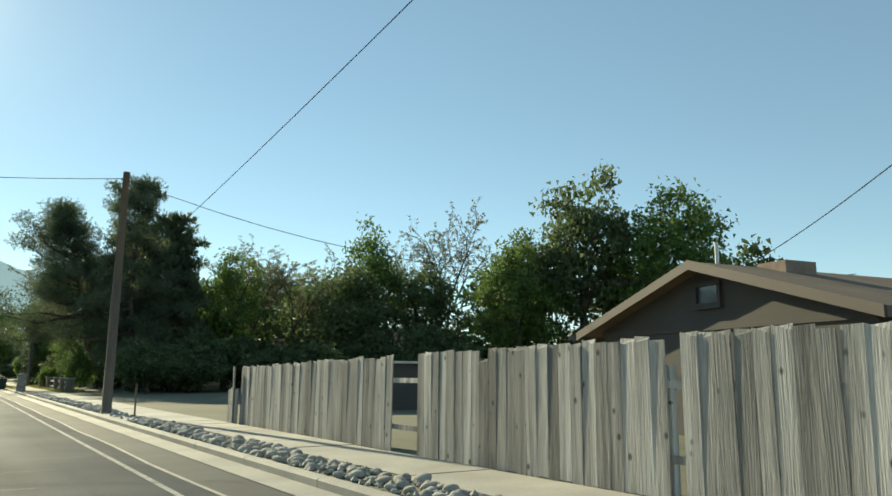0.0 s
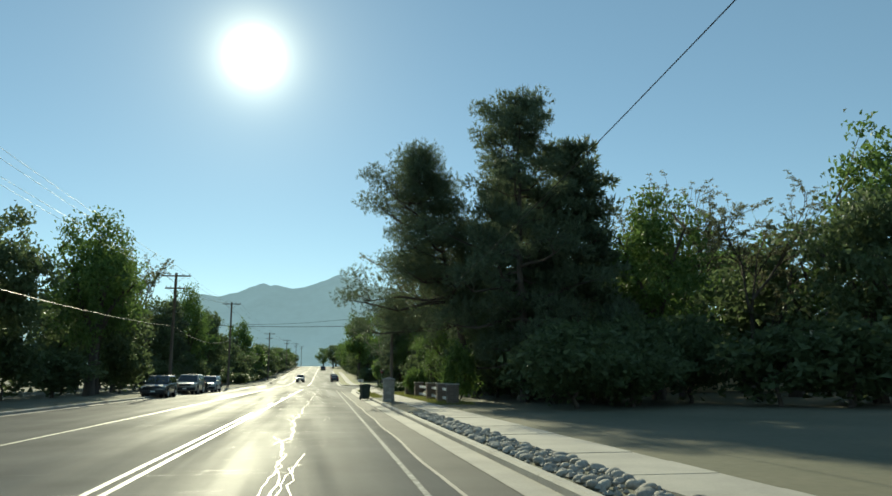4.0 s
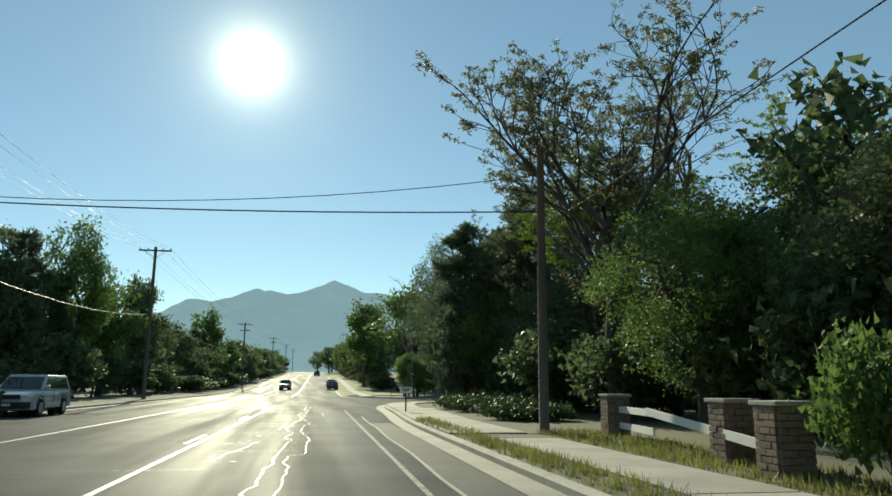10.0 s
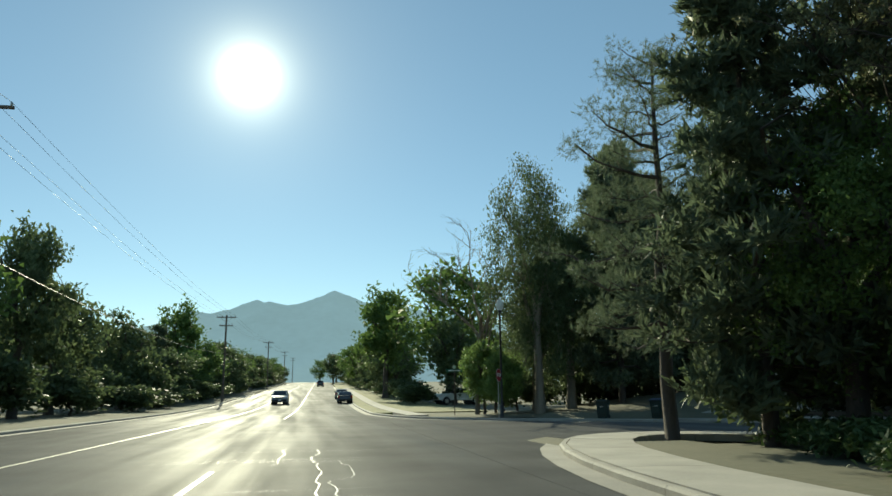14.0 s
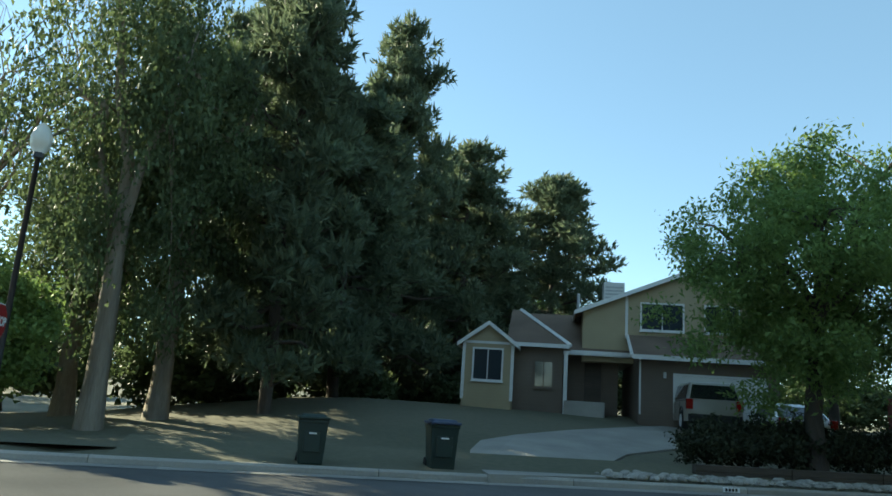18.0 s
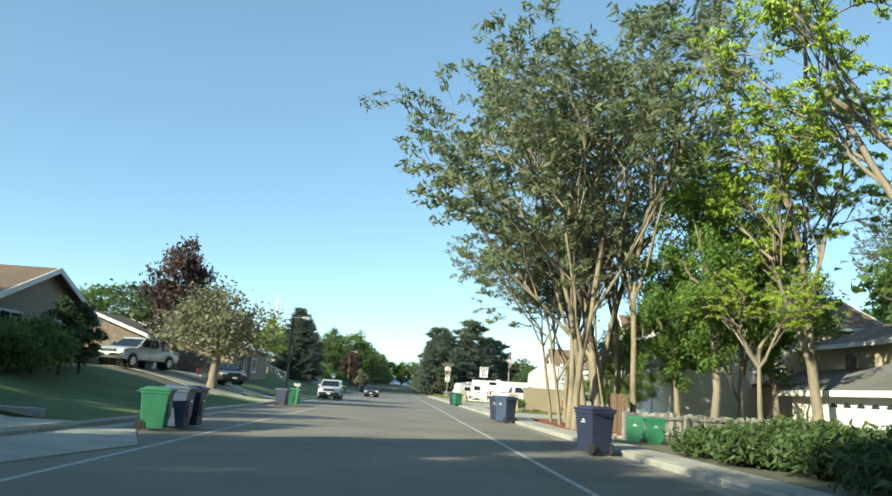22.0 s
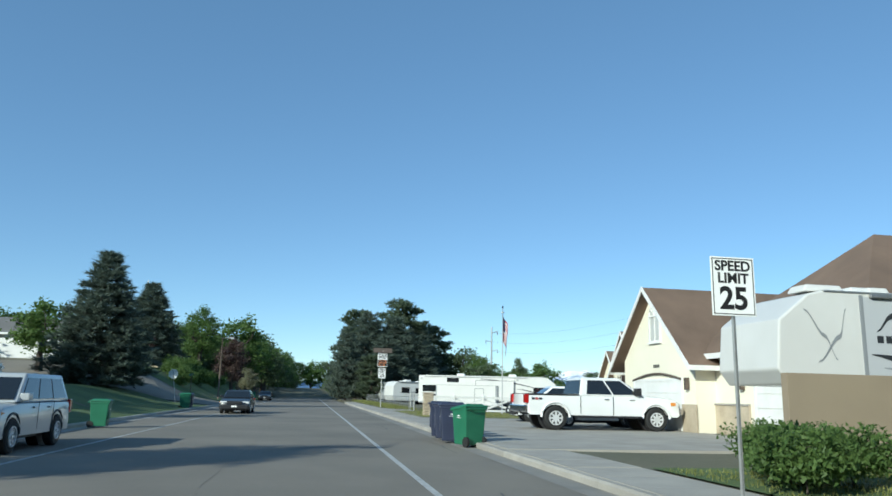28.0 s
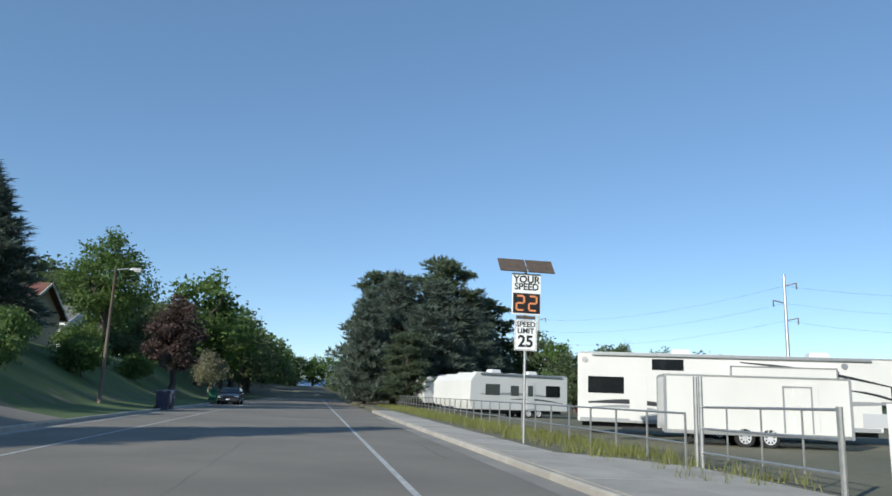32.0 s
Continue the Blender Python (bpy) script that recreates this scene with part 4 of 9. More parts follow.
JUNIPER = kinds(2, lambda i: broadleaf(151 + i, 0.75, 1.9, 0.02, 0.058, 140, 46, needle_juniper, bark_dark, 0.6, 0.4, 0.03, 4, False, long=1.8), 0.75, 1.8)
RED_BUSH = kinds(1, lambda i: broadleaf(161, 1.5, 1.5, 0.05, 0.06, 60, 70, leaf_red, bark_dark, 0.6, 0.5, 0.02, 4, False), 1.5, 1.4)
ARBOR = kinds(1, lambda i: broadleaf(171, 2.8, 0.75, 0.05, 0.06, 70, 70, leaf_dark, bark_dark, 0.5, 0.5, 0.02, 3, False), 2.8, 0.7)
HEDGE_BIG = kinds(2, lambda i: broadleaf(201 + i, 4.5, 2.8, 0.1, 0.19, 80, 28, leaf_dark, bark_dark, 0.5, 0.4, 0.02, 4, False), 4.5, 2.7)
DEAD = kinds(1, lambda i: branchy(183, 13, leaf_ash, bark_grey, 0.0085, (0, 0), 4, 4, 1, 0.01, 0.36, 0.45)[:1], 13, 2.6)

grow = random.Random(9)


def put(name, kit, x, y, h, r, label, group, z=None, category="tree"):
    """A plant of a kind at x, y, made h tall and r wide from its stem."""
    parts_, kh, kr = kit
    return plant(name, parts_, (x, y, lift(x, y) if z is None else z), r / kr, grow.uniform(0, 360), label, category, group, (h / kh) / (r / kr))


def putb(name, kit, s, u, h, r, label, group="yard trees", category="tree"):
    p = B(s, u)
    return put(name, kit, p.x, p.y, h, r, label, group, None, category)


def rows_of(name, kits, spots, label, group, category="tree"):
    for i, (x, y, h, r) in enumerate(spots):
        put(name, kits[i % len(kits)], x, y, h, r, label, group, None, category)


# beyond the field, behind the board fence
rows_of("field_tree", [OAK[0], DARK[0], OAK[1], DARK[1]], [(38.4, 49.6, 14.9, 4.4), (45.4, 48.4, 22.5, 6.4), (48.5, 40.5, 18.5, 6.4), (42.0, 52.5, 15.0, 5.0)], "leafy green tree behind the field", "trees behind the field")
rows_of("field_tree", [OAK[2], DARK[1], DARK[2]], [(33.5, 65.0, 16.3, 4.8), (37.5, 61.5, 13.4, 5.0), (29.5, 62.5, 13.5, 4.2)], "dense rounded green tree behind the field", "trees behind the field")
rows_of("airy_tree", [AIRY[0], AIRY[1]], [(42.2, 65.5, 20.5, 4.2), (38.0, 66.5, 17.0, 3.0)], "thin-leaved tree with a pale open crown", "thin-leaved trees")
rows_of("airy_tree", [AIRY[2], OAK[1], AIRY[1]], [(24.5, 74.0, 15.6, 4.6), (20.8, 70.0, 13.6, 4.0), (27.5, 70.0, 14.5, 4.0)], "thin-leaved yellow-green tree in shade", "thin-leaved trees")
rows_of("field_tree", [DARK_FAR[2], DARK_FAR[0], OAK_FAR[0]], [(26, 80, 13, 5), (33, 74, 13, 5.5), (45, 60, 13, 5.5), (52, 48, 14, 5.5), (55, 38, 14, 5), (36, 84, 14, 6)], "dark leafy tree in shade", "trees behind the field")
# the tall pines beside the brick pillars
plant("pine_tree", pad_pine(27, 16.6, 5.2, 4.6, needle_dark, bark_dark, 70, 6, 62, 11, 0.21, 0.05, 1.2, 0.45, -4.0, 0.45), (11.3, 77.5, 0.1), 1.0, 0, "tall shaggy dark pine leaning over the street", "tree", "tall pines")
put("shrub", BUSH[1], 8.4, 85.0, 2.2, 1.1, "yellow-green leafy shrub behind the rails", "yard shrubs", 0.1, "shrub")
put("shrub", BUSH[0], 8.9, 71.2, 3.3, 1.4, "leafy green shrub beside the pillars", "yard shrubs", 0.1, "shrub")
put("pine_tree", PINE_NEAR[0], 12.2, 69.1, 18.4, 4.2, "tall dense dark pine behind pillars", "tall pines")
put("pine_tree", PINE[2], 15.6, 69.5, 15.6, 4.0, "tall dense dark pine behind pillars", "tall pines")
put("pine_tree", PINE[0], 14.5, 77.5, 16.0, 4.6, "tall dense dark pine behind pillars", "tall pines")
rows_of("broad_tree", [DARK_FINE[1], DARK_FINE[0], OAK_FINE[0]], [(13.2, 72.8, 9.5, 4.0), (18.5, 80, 13, 5), (14.0, 84.5, 10.5, 4.2), (15.5, 90.5, 9.5, 4.0), (23, 88, 13, 5)], "dark leafy tree behind the brick pillars", "trees behind the pillars")
# grove before the corner
rows_of("grove_tree", [AIRY[2], AIRY[0], AIRY[1]], [(17.0, 126.0, 15.5, 4.2), (18.8, 121.5, 16.0, 4.4), (15.7, 112.0, 14.5, 5.0), (13.0, 103.0, 17.0, 5.6), (17.5, 107, 18, 5.6)], "tall thinly leafed tree with many upright limbs", "grove trees")
rows_of("grove_tree", [OAK_FINE[1], DARK_FINE[0], OAK_FINE[0], DARK_FINE[1]], [(13.4, 97.5, 8.5, 3.4), (20.5, 101, 12, 5), (22, 111, 11, 5), (16.0, 118.5, 8.5, 3.8), (14.2, 126.5, 9.5, 3.6), (20, 120, 10.5, 4.5), (27, 106, 13, 5)], "shady leafy grove tree", "grove trees")
rows_of("pine_tree", [PINE_THIN[1], PINE_THIN[0]], [(17.2, 126.2, 15.0, 3.0), (12.7, 127.6, 12.6, 2.7)], "slender dark pine in the grove", "tall pines")
plant("pine_tree", pad_pine(25, 13.0, 3.0, 3.0, needle_dark, bark_dark, 44, 4, 34, 9, 0.17, 0.035, 0.7, 0.5, 0.0, 0.35), (12.6, 132.3, 0.1), 1.0, -51, "dark pine reaching over the street corner", "tree", "tall pines")
# far corner of the junction
rows_of("pine_tree", [PINE[1], PINE[0], PINE[2], PINE_THIN[1], PINE_THIN[0]], [(21.7, 155.6, 16.6, 3.5), (24.2, 160.5, 19.0, 3.7), (33.5, 162.5, 20.3, 4.2), (28.5, 163.5, 17.0, 3.4), (27.4, 158.8, 13.0, 3.2)], "dense dark pine on the corner lot", "corner pines")
rows_of("pine_tree", [PINE[0], PINE[1], PINE_THIN[0], PINE[2]], [(40.3, 163.0, 15.7, 4.4), (48.4, 161.5, 15.8, 4.6), (44.5, 165.0, 12.5, 4.4), (37.0, 166.0, 14.0, 4.4)], "broad dark pine behind the tan house", "corner pines")
rows_of("broad_tree", [DARK_FINE[0], DARK_FINE[1], DARK_FINE[0]], [(16.0, 155.0, 18.0, 3.4), (18.6, 156.5, 15.4, 3.6), (17.5, 160.0, 12.0, 4.0)], "tall leafy tree with a pale trunk", "corner trees")
put("dead_tree", DEAD[0], 12.9, 158.5, 13.7, 3.2, "bare dead tree with thin grey limbs", "corner trees")
rows_of("sunlit_bush", [SUNNY[0]], [(13.3, 158.2, 5.4, 1.8), (13.9, 155.9, 4.6, 1.6), (15.0, 161.5, 5.0, 2.0)], "tall sunlit yellow-green bush at the corner", "corner shrubs", "shrub")
rows_of("street_tree", [OAK_FAR[0], OAK_FAR[2], DARK_FAR[1]], [(14.0, 219.7, 18.3, 5.8), (20.2, 203.4, 18.8, 8.0), (19.2, 195, 10.8, 4.0), (16.2, 236, 18, 5), (19, 255, 13, 5), (19, 275, 13, 5), (16, 300, 12, 5), (18, 340, 13, 5), (14, 380, 12, 5), (17, 420, 13, 5), (12, 480, 12, 5)], "rounded leafy street tree in haze", "far street trees")
rows_of("yard_tree", [OAK_FAR[1], DARK_FAR[2], DARK_FAR[0]], [(30, 185, 12, 5), (40, 182, 13, 6), (52, 178, 13, 6), (62, 172, 12, 5), (26, 210, 12, 5), (36, 215, 13, 6), (70, 165, 11, 5)], "leafy tree behind the corner lot", "far street trees")
for i in range(30):
    y = 232 + 8 * i
    p = A(y, 9.5 + 4 * grow.random())
    put("street_tree", (DARK_FAR + OAK_FAR)[(i * 5) % 6], p.x, p.y, grow.uniform(8.5, 12.5), grow.uniform(3.8, 5.0), "leafy tree in the hazy row up the street", "far street trees")
    p = A(y - 24, -19.0 - 3 * grow.random())
    put("street_tree", (DARK_FAR + OAK_FAR)[(i * 7 + 2) % 6], p.x, p.y, grow.uniform(7.5, 10.5), grow.uniform(3.8, 5.0), "leafy tree in the hazy row up the street", "far street trees")
for i in range(26):
    p = A(196 + 9 * i, 7.5 + 2.5 * grow.random())
    put("undergrowth", HEDGE_BIG[i % 2], p.x, p.y, grow.uniform(2.0, 3.6), 3.2, "shady hedge along the climbing street", "undergrowth", None, "shrub")
    p = A(180 + 10 * i, -17.5 - 2 * grow.random())
    put("undergrowth", HEDGE_BIG[i % 2], p.x, p.y, grow.uniform(2.2, 3.6), 3.4, "shady hedge along the climbing street", "undergrowth", None, "shrub")
# left side of the first street
rows_of("roadside_tree", [DARK[0], OAK[1], DARK[2], AIRY[1]], [(-19.5, 78, 13.5, 4.4), (-16.8, 92, 15.8, 4.6), (-18.2, 99, 15.4, 4.2), (-17.8, 116, 18.5, 4.0), (-18.9, 127.7, 13.2, 4.0), (-17.2, 143.5, 16.0, 3.8), (-16.9, 165, 15.8, 3.8), (-21, 68, 13, 5)], "tall backlit roadside tree", "roadside trees")
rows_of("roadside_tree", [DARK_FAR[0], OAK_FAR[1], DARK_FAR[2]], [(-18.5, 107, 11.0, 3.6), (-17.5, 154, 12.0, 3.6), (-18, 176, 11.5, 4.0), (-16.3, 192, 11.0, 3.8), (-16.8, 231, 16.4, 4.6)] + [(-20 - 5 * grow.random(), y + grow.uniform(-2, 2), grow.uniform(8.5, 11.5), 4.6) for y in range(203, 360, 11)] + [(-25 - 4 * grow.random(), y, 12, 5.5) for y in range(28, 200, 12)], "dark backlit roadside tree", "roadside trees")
rows_of("roadside_conifer", [PINE_THIN[0], PINE_THIN[1]], [(-18.5, 141, 10.0, 2.2), (-17.6, 131, 11.4, 2.4), (-17, 215, 10, 2.3)], "dark pointed roadside conifer in shade", "roadside trees")
# second street, left yards
put("pear_tree", PEAR[0], 28.4, 141.25, 10.7, 4.1, "rounded green ornamental tree with sunlit top", "yard trees")
put("pear_tree", PEAR[1], 31.6, 137.35, 8.8, 3.1, "smaller rounded green ornamental tree", "yard trees")
put("yard_tree", PEAR[1], 36.6, 135.6, 6.4, 2.4, "leafy green tree beside the hedge", "yard trees")
for name, kit, s, u, h, r, lb in (("yard_tree", YOUNG[1], -4, -18.5, 6.6, 2.4, "leafy tree beside the stepped path"), ("yard_tree", OAK[0], -6, -25, 7.0, 2.8, "leafy tree behind the yard"), ("yard_tree", OAK[1], 2.4, -18.6, 6.6, 2.6, "leafy tree beside the board house"), ("yard_tree", DARK[1], 5.6, -20.6, 6.4, 2.5, "dark leafy tree beside the board house"), ("yard_shrub", HEDGE_BIG[0], -0.8, -19.6, 3.6, 2.2, "dark leafy shrub above the stepped path"), ("yard_shrub", HEDGE_BIG[1], 5.6, -17.2, 2.6, 1.8, "dark leafy shrub before the board house"), ("plum_tree", PURPLE[0], 36.6, -18.9, 10.0, 3.1, "dark purple-leaved tree behind the driveway"),
                                  ("crabapple_tree", CRAB[0], 29.0, -14.2, 6.3, 4.5, "spreading pale-blossomed tree on the verge"), ("blue_spruce", SPRUCE[0], 95.0, -18.6, 10.8, 3.4, "tall conical blue-grey spruce on the slope"), ("blue_spruce", SPRUCE[1], 128.0, -22.0, 10.4, 3.7, "tall conical blue-grey spruce beyond the lane"),
                                  ("yard_tree", YOUNG[0], 66, -17.5, 6.6, 2.0, "bright yellow-green leafy tree"), ("yard_conifer", SPRUCE_FAR[0], 79, -23, 7.6, 1.6, "dark conifer behind the yards"), ("yard_tree", OAK[1], 141, -17.5, 10.8, 4.2, "open green leafy tree in a yard"), ("plum_tree", PURPLE[0], 152, -14.2, 9.2, 3.0, "dark plum-leaved tree by the kerb"),
                                  ("crabapple_tree", CRAB[0], 164, -12.6, 5.0, 2.6, "small pale-leaved spreading tree"), ("yard_tree", DARK[1], 172, -19, 9, 4.4, "leafy tree in a sloping yard"), ("yard_tree", OAK_FAR[2], 66, -36, 8.5, 4.4, "leafy tree behind a house"), ("yard_tree", OAK_FAR[0], 104, -26, 7.5, 3.5, "leafy tree beside the lane")):
    putb(name, kit, s, u, h, r, lb)
for i, s in enumerate(range(172, 420, 10)):
    putb("street_tree", (OAK_FAR + DARK_FAR)[i % 6], s, -12.0 - grow.random() * 4, grow.uniform(11.5, 15), 5.6, "leafy tree in the row along the street", "row of street trees")
    putb("street_tree", (DARK_FAR + OAK_FAR)[i % 6], s + 42, 6.5 + grow.random() * 4, grow.uniform(8.5, 11.5), 4.8, "leafy tree in the row along the street", "row of street trees")
for i in [k for k in range(30) if not 4 <= k <= 10]:
    putb("yard_tree", (DARK_FAR + OAK_FAR)[(i * 5) % 6], 62 + 9 * i, -29 - 5 * grow.random(), grow.uniform(10.5, 14.5) * (1 if i > 6 else 0.8), 6.0, "leafy tree behind the houses", "trees behind houses")
for i in range(14):
    putb("far_tree", (DARK_FAR + OAK_FAR)[(i * 5) % 6], 190 + 14 * i, 22 + 9 * grow.random(), grow.uniform(10, 13), 5.6, "leafy tree beyond the trailer yard", "distant trees")
for i in range(10):
    putb("far_tree", OAK_FAR[i % 3], 430 + 6 * i, -34 + 8 * i, 20, 8, "hazy green tree closing the street", "far trees")
for i in range(16):
    putb("yard_tree", (DARK_FAR + OAK_FAR)[i % 6], -6 + 16 * i, -41 - 5 * grow.random(), grow.uniform(6.5, 9.0), 5.0, "leafy tree behind the houses", "trees behind houses")
# second street, right side: clump of tall pale-barked trees
for i, (s, u, h, k) in enumerate(((12.2, 3.95, 17.0, 0), (13.3, 3.98, 17.5, 1), (12.6, 5.0, 19.0, 2), (14.3, 5.2, 18.0, 3), (15.2, 6.4, 17.0, 0), (16.6, 4.9, 15.5, 1), (17.8, 5.7, 16.0, 3), (19.4, 5.2, 14.0, 0), (11.9, 6.2, 16.5, 1), (13.0, 4.6, 16.0, 3))):
    p = B(s, u)
    parts_, kh, kr = AILANTHUS[k]
    plant("tall_tree", parts_, (*p.xy, 0.14), h / kh * 1.2, (10, -35, 20, 40, 130, 75, 200, -20, 160, 250)[i], "tall pale-barked tree with a thin high crown", "tree", "clump of pale-barked trees", 0.86)
for s, u, k, sc, tn in ((16.0, 4.2, 0, 0.86, 52), (19.3, 4.5, 1, 0.86, 62), (13.6, 5.6, 1, 0.92, 30)):
    plant("tall_tree", AIL_LEAN[k][0], (*B(s, u).xy, 0.14), sc, tn, "pale-barked tree spreading low over the street", "tree", "clump of pale-barked trees")
plant("tall_tree", AILANTHUS[2][0], (*B(21.0, 5.6).xy, 0.14), 0.95, 200, "small pale-barked tree with a low spreading crown", "tree", "clump of pale-barked trees", 0.62)
for i, (s, u, h, r, kit) in enumerate(((3.0, 11.5, 18.0, 5.6, WILLOW[0]), (-3.5, 14.5, 14.5, 5.2, WILLOW[1]), (9.0, 11.8, 16.5, 4.6, WILLOW[1]), (10.8, 9.0, 12.0, 3.0, LIME[0]), (13.5, 12.6, 11.0, 2.8, LIME[0]), (-9, 18, 14, 5.2, WILLOW[0]), (8.8, 9.7, 7.6, 2.4, WILLOW[0]), (14, 26, 13, 5, OAK_FAR[2]), (3, 28, 13, 5, DARK_FAR[0]), (12.0, 10.4, 9.0, 2.8, WILLOW[1]), (13.9, 8.6, 8.6, 2.6, LIME[0]), (19.6, 8.0, 5.0, 1.9, PEAR[1]))):
    putb("yard_tree", kit, s, u, h, r, "yellow-green sunlit tree with drooping twigs" if kit in WILLOW or kit is YOUNG[0] else "leafy green tree by the garage", "trees by the garage")
for s, u, h, r in ((-8.5, 6.0, 0.8, 1.9), (-5.6, 6.0, 0.85, 2.1), (-2.6, 6.2, 0.75, 1.9), (-11.5, 6.8, 0.8, 2.1), (-6.5, 9.0, 0.95, 2.3), (0.2, 6.9, 0.7, 1.8), (-1.2, 9.2, 0.9, 2.0), (1.6, 5.6, 0.75, 1.7), (2.6, 7.4, 0.85, 1.9), (-0.4, 5.3, 0.7, 1.5), (3.6, 9.0, 0.9, 2.0), (1.2, 9.4, 0.9, 2.0)):
    putb("juniper", JUNIPER[int(s) % 2], s, u, h, r, "low spreading green juniper at the corner", "corner junipers", "shrub")
for y, u, k in ((104, 5.6, 1.0), (108, 6.2, 1.1), (112, 6.2, 1.1), (116, 6.4, 1.2), (120, 6.8, 1.1), (124, 8.0, 1.1), (127, 9.5, 1.0), (114, 9, 1.2), (119, 10, 1.2)):
    p = A(y, u + 0.8)
    put("juniper", JUNIPER[y % 2], p.x, p.y, 0.6 * k, 2.0 * k, "low dark spreading juniper hedge", "juniper hedge", 0.08, "shrub")
# evergreens behind the trailers and the green belt beyond
rows_of("evergreen_tree", [SPRUCE_FAR[0], SPRUCE_FAR[1], PINE_THIN[0]], [(165, 14, 13.5, 3.0), (168.5, 6, 17.0, 5.4), (170, -5, 20.5, 6.4), (166, 1, 16.5, 5.4), (161, 8, 12.0, 4.6), (170, -14, 16.0, 5.6), (164, -2, 13, 5.4), (168, -8, 16, 5), (176, 2, 18, 5.4), (175, -20, 11, 4.5), (160, 5, 8, 4), (158, 14, 8, 3)], "dense dark evergreen behind the trailer yard", "evergreens by the trailer yard")
rows_of("far_tree", [OAK_FAR[0], DARK_FAR[1]], [(159, -17.4, 10.8, 3.4), (146.3, -13.7, 9.8, 1.9), (142.8, -15.7, 9.0, 2.6), (116, 6, 2.8, 2.4), (105.2, 7.0, 3.0, 2.4), (98, 8, 4.2, 3.0), (92, 12, 4.4, 2.6), (136.7, 7.8, 7.4, 4.0), (126.8, 7.0, 6.6, 4.0), (117.1, 9.1, 5.7, 3.0), (131.5, 9.5, 6.0, 3.6), (142, 5, 7.0, 4.0), (120.7, -25.1, 5.9, 3.4), (113.4, -16.7, 6.4, 3.6), (108.0, -17.7, 6.0, 3.6), (103, -12, 5.8, 3.4), (84, 8, 5, 3), (135, -14, 4.6, 3.4), (128, -8, 3.6, 3.0), (150, -20, 8, 4), (122, 0, 2.8, 2.6)], "rounded green tree beyond the trailer yard", "distant trees")
for i in range(22):
    putb("far_tree", (OAK_FAR + DARK_FAR)[i % 6], 120 + 8 * i, 78 + 8 * math.sin(i * 1.7) - 1.4 * i, grow.uniform(3.2, 4.6), 4.0, "distant tree in the green belt", "distant trees")

# undergrowth that closes the gaps below the crowns
HEDGE_NEAR = kinds(2, lambda i: broadleaf(211 + i, 4.5, 2.8, 0.1, 0.15, 90, 44, leaf_dark, bark_dark, 0.5, 0.4, 0.02, 4, False), 4.5, 2.7)
for i in range(8, 34):
    putb("undergrowth", HEDGE_BIG[i % 2], 104 + 8 * i, -27 - 3 * grow.random(), grow.uniform(4.0, 5.5), 4.2, "shady hedge behind the far yards", "undergrowth", "shrub")
for i in range(42):
    p = A(60 + 1.7 * i, 9.8 + 4.5 * abs(math.sin(i * 2.3)))
    put("undergrowth", HEDGE_NEAR[i % 2], p.x, p.y, grow.uniform(3.4, 5.4), grow.uniform(2.2, 3.2), "dark shady undergrowth below the trees", "undergrowth", 0.05, "shrub")
for i in range(34):
    p = A(32 + 7 * i, -19.5 - 3.5 * abs(math.sin(i * 1.9)))
    put("undergrowth", HEDGE_BIG[i % 2], p.x, p.y, grow.uniform(3.6, 5.4), grow.uniform(2.8, 3.8), "dark shady undergrowth below the trees", "undergrowth", rise(p.x, p.y) + 0.05, "shrub")
for i in range(18):
    put("undergrowth", HEDGE_BIG[i % 2], 16 + 2.0 * i, 66 - 1.3 * i + 3 * math.sin(i * 1.3), grow.uniform(4.0, 6.2), grow.uniform(2.8, 3.8), "dark shady undergrowth below the trees", "undergrowth", 0.05, "shrub")
for i in range(16):
    put("undergrowth", HEDGE_BIG[i % 2], 16 + 1.7 * i, 163 + 2.5 * math.sin(i * 1.3), grow.uniform(3.0, 4.6), grow.uniform(1.8, 2.8), "dark shady undergrowth below the pines", "undergrowth", 0.3, "shrub")
for i in range(12):
    put("undergrowth", HEDGE_BIG[i % 2], 44 + 3.0 * i, 172 - 3 * i, grow.uniform(3.0, 5), 3.0, "dark shady undergrowth behind the yards", "undergrowth", 1.2, "shrub")


# ---- things: kinds ----
def words(text, size, parent, m, mat, name="lettering"):
    cu = bpy.data.curves.new(name, "FONT")
    cu.body, cu.size, cu.align_x, cu.align_y, cu.extrude, cu.offset = text, size, "CENTER", "CENTER", 0.002, size * 0.028
    tmp = new("tmp", cu)
    me = bpy.data.meshes.new_from_object(tmp)
    bpy.data.objects.remove(tmp)
    me.materials.clear()
    me.materials.append(mat)
    return share(name, me, parent, m)


def quick(name, parent, mat, x0, x1, y0, y1, z0, z1, bevel=0.0, label="", top=None):
    return part(name, box(bmesh.new(), x0, x1, y0, y1, z0, z1, bevel, top), mat, parent, label)


def disc_mesh(name, r, w, mat, sides=18, hub=0.0):
    bm = bmesh.new()
    tube(bm, [(0, -w / 2, 0), (0, w / 2, 0)], r, sides)
    if hub:
        tube(bm, [(0, -w / 2 - 0.01, 0), (0, w / 2 + 0.01, 0)], hub, 10)
    return mesh_of(name, bm, mat)


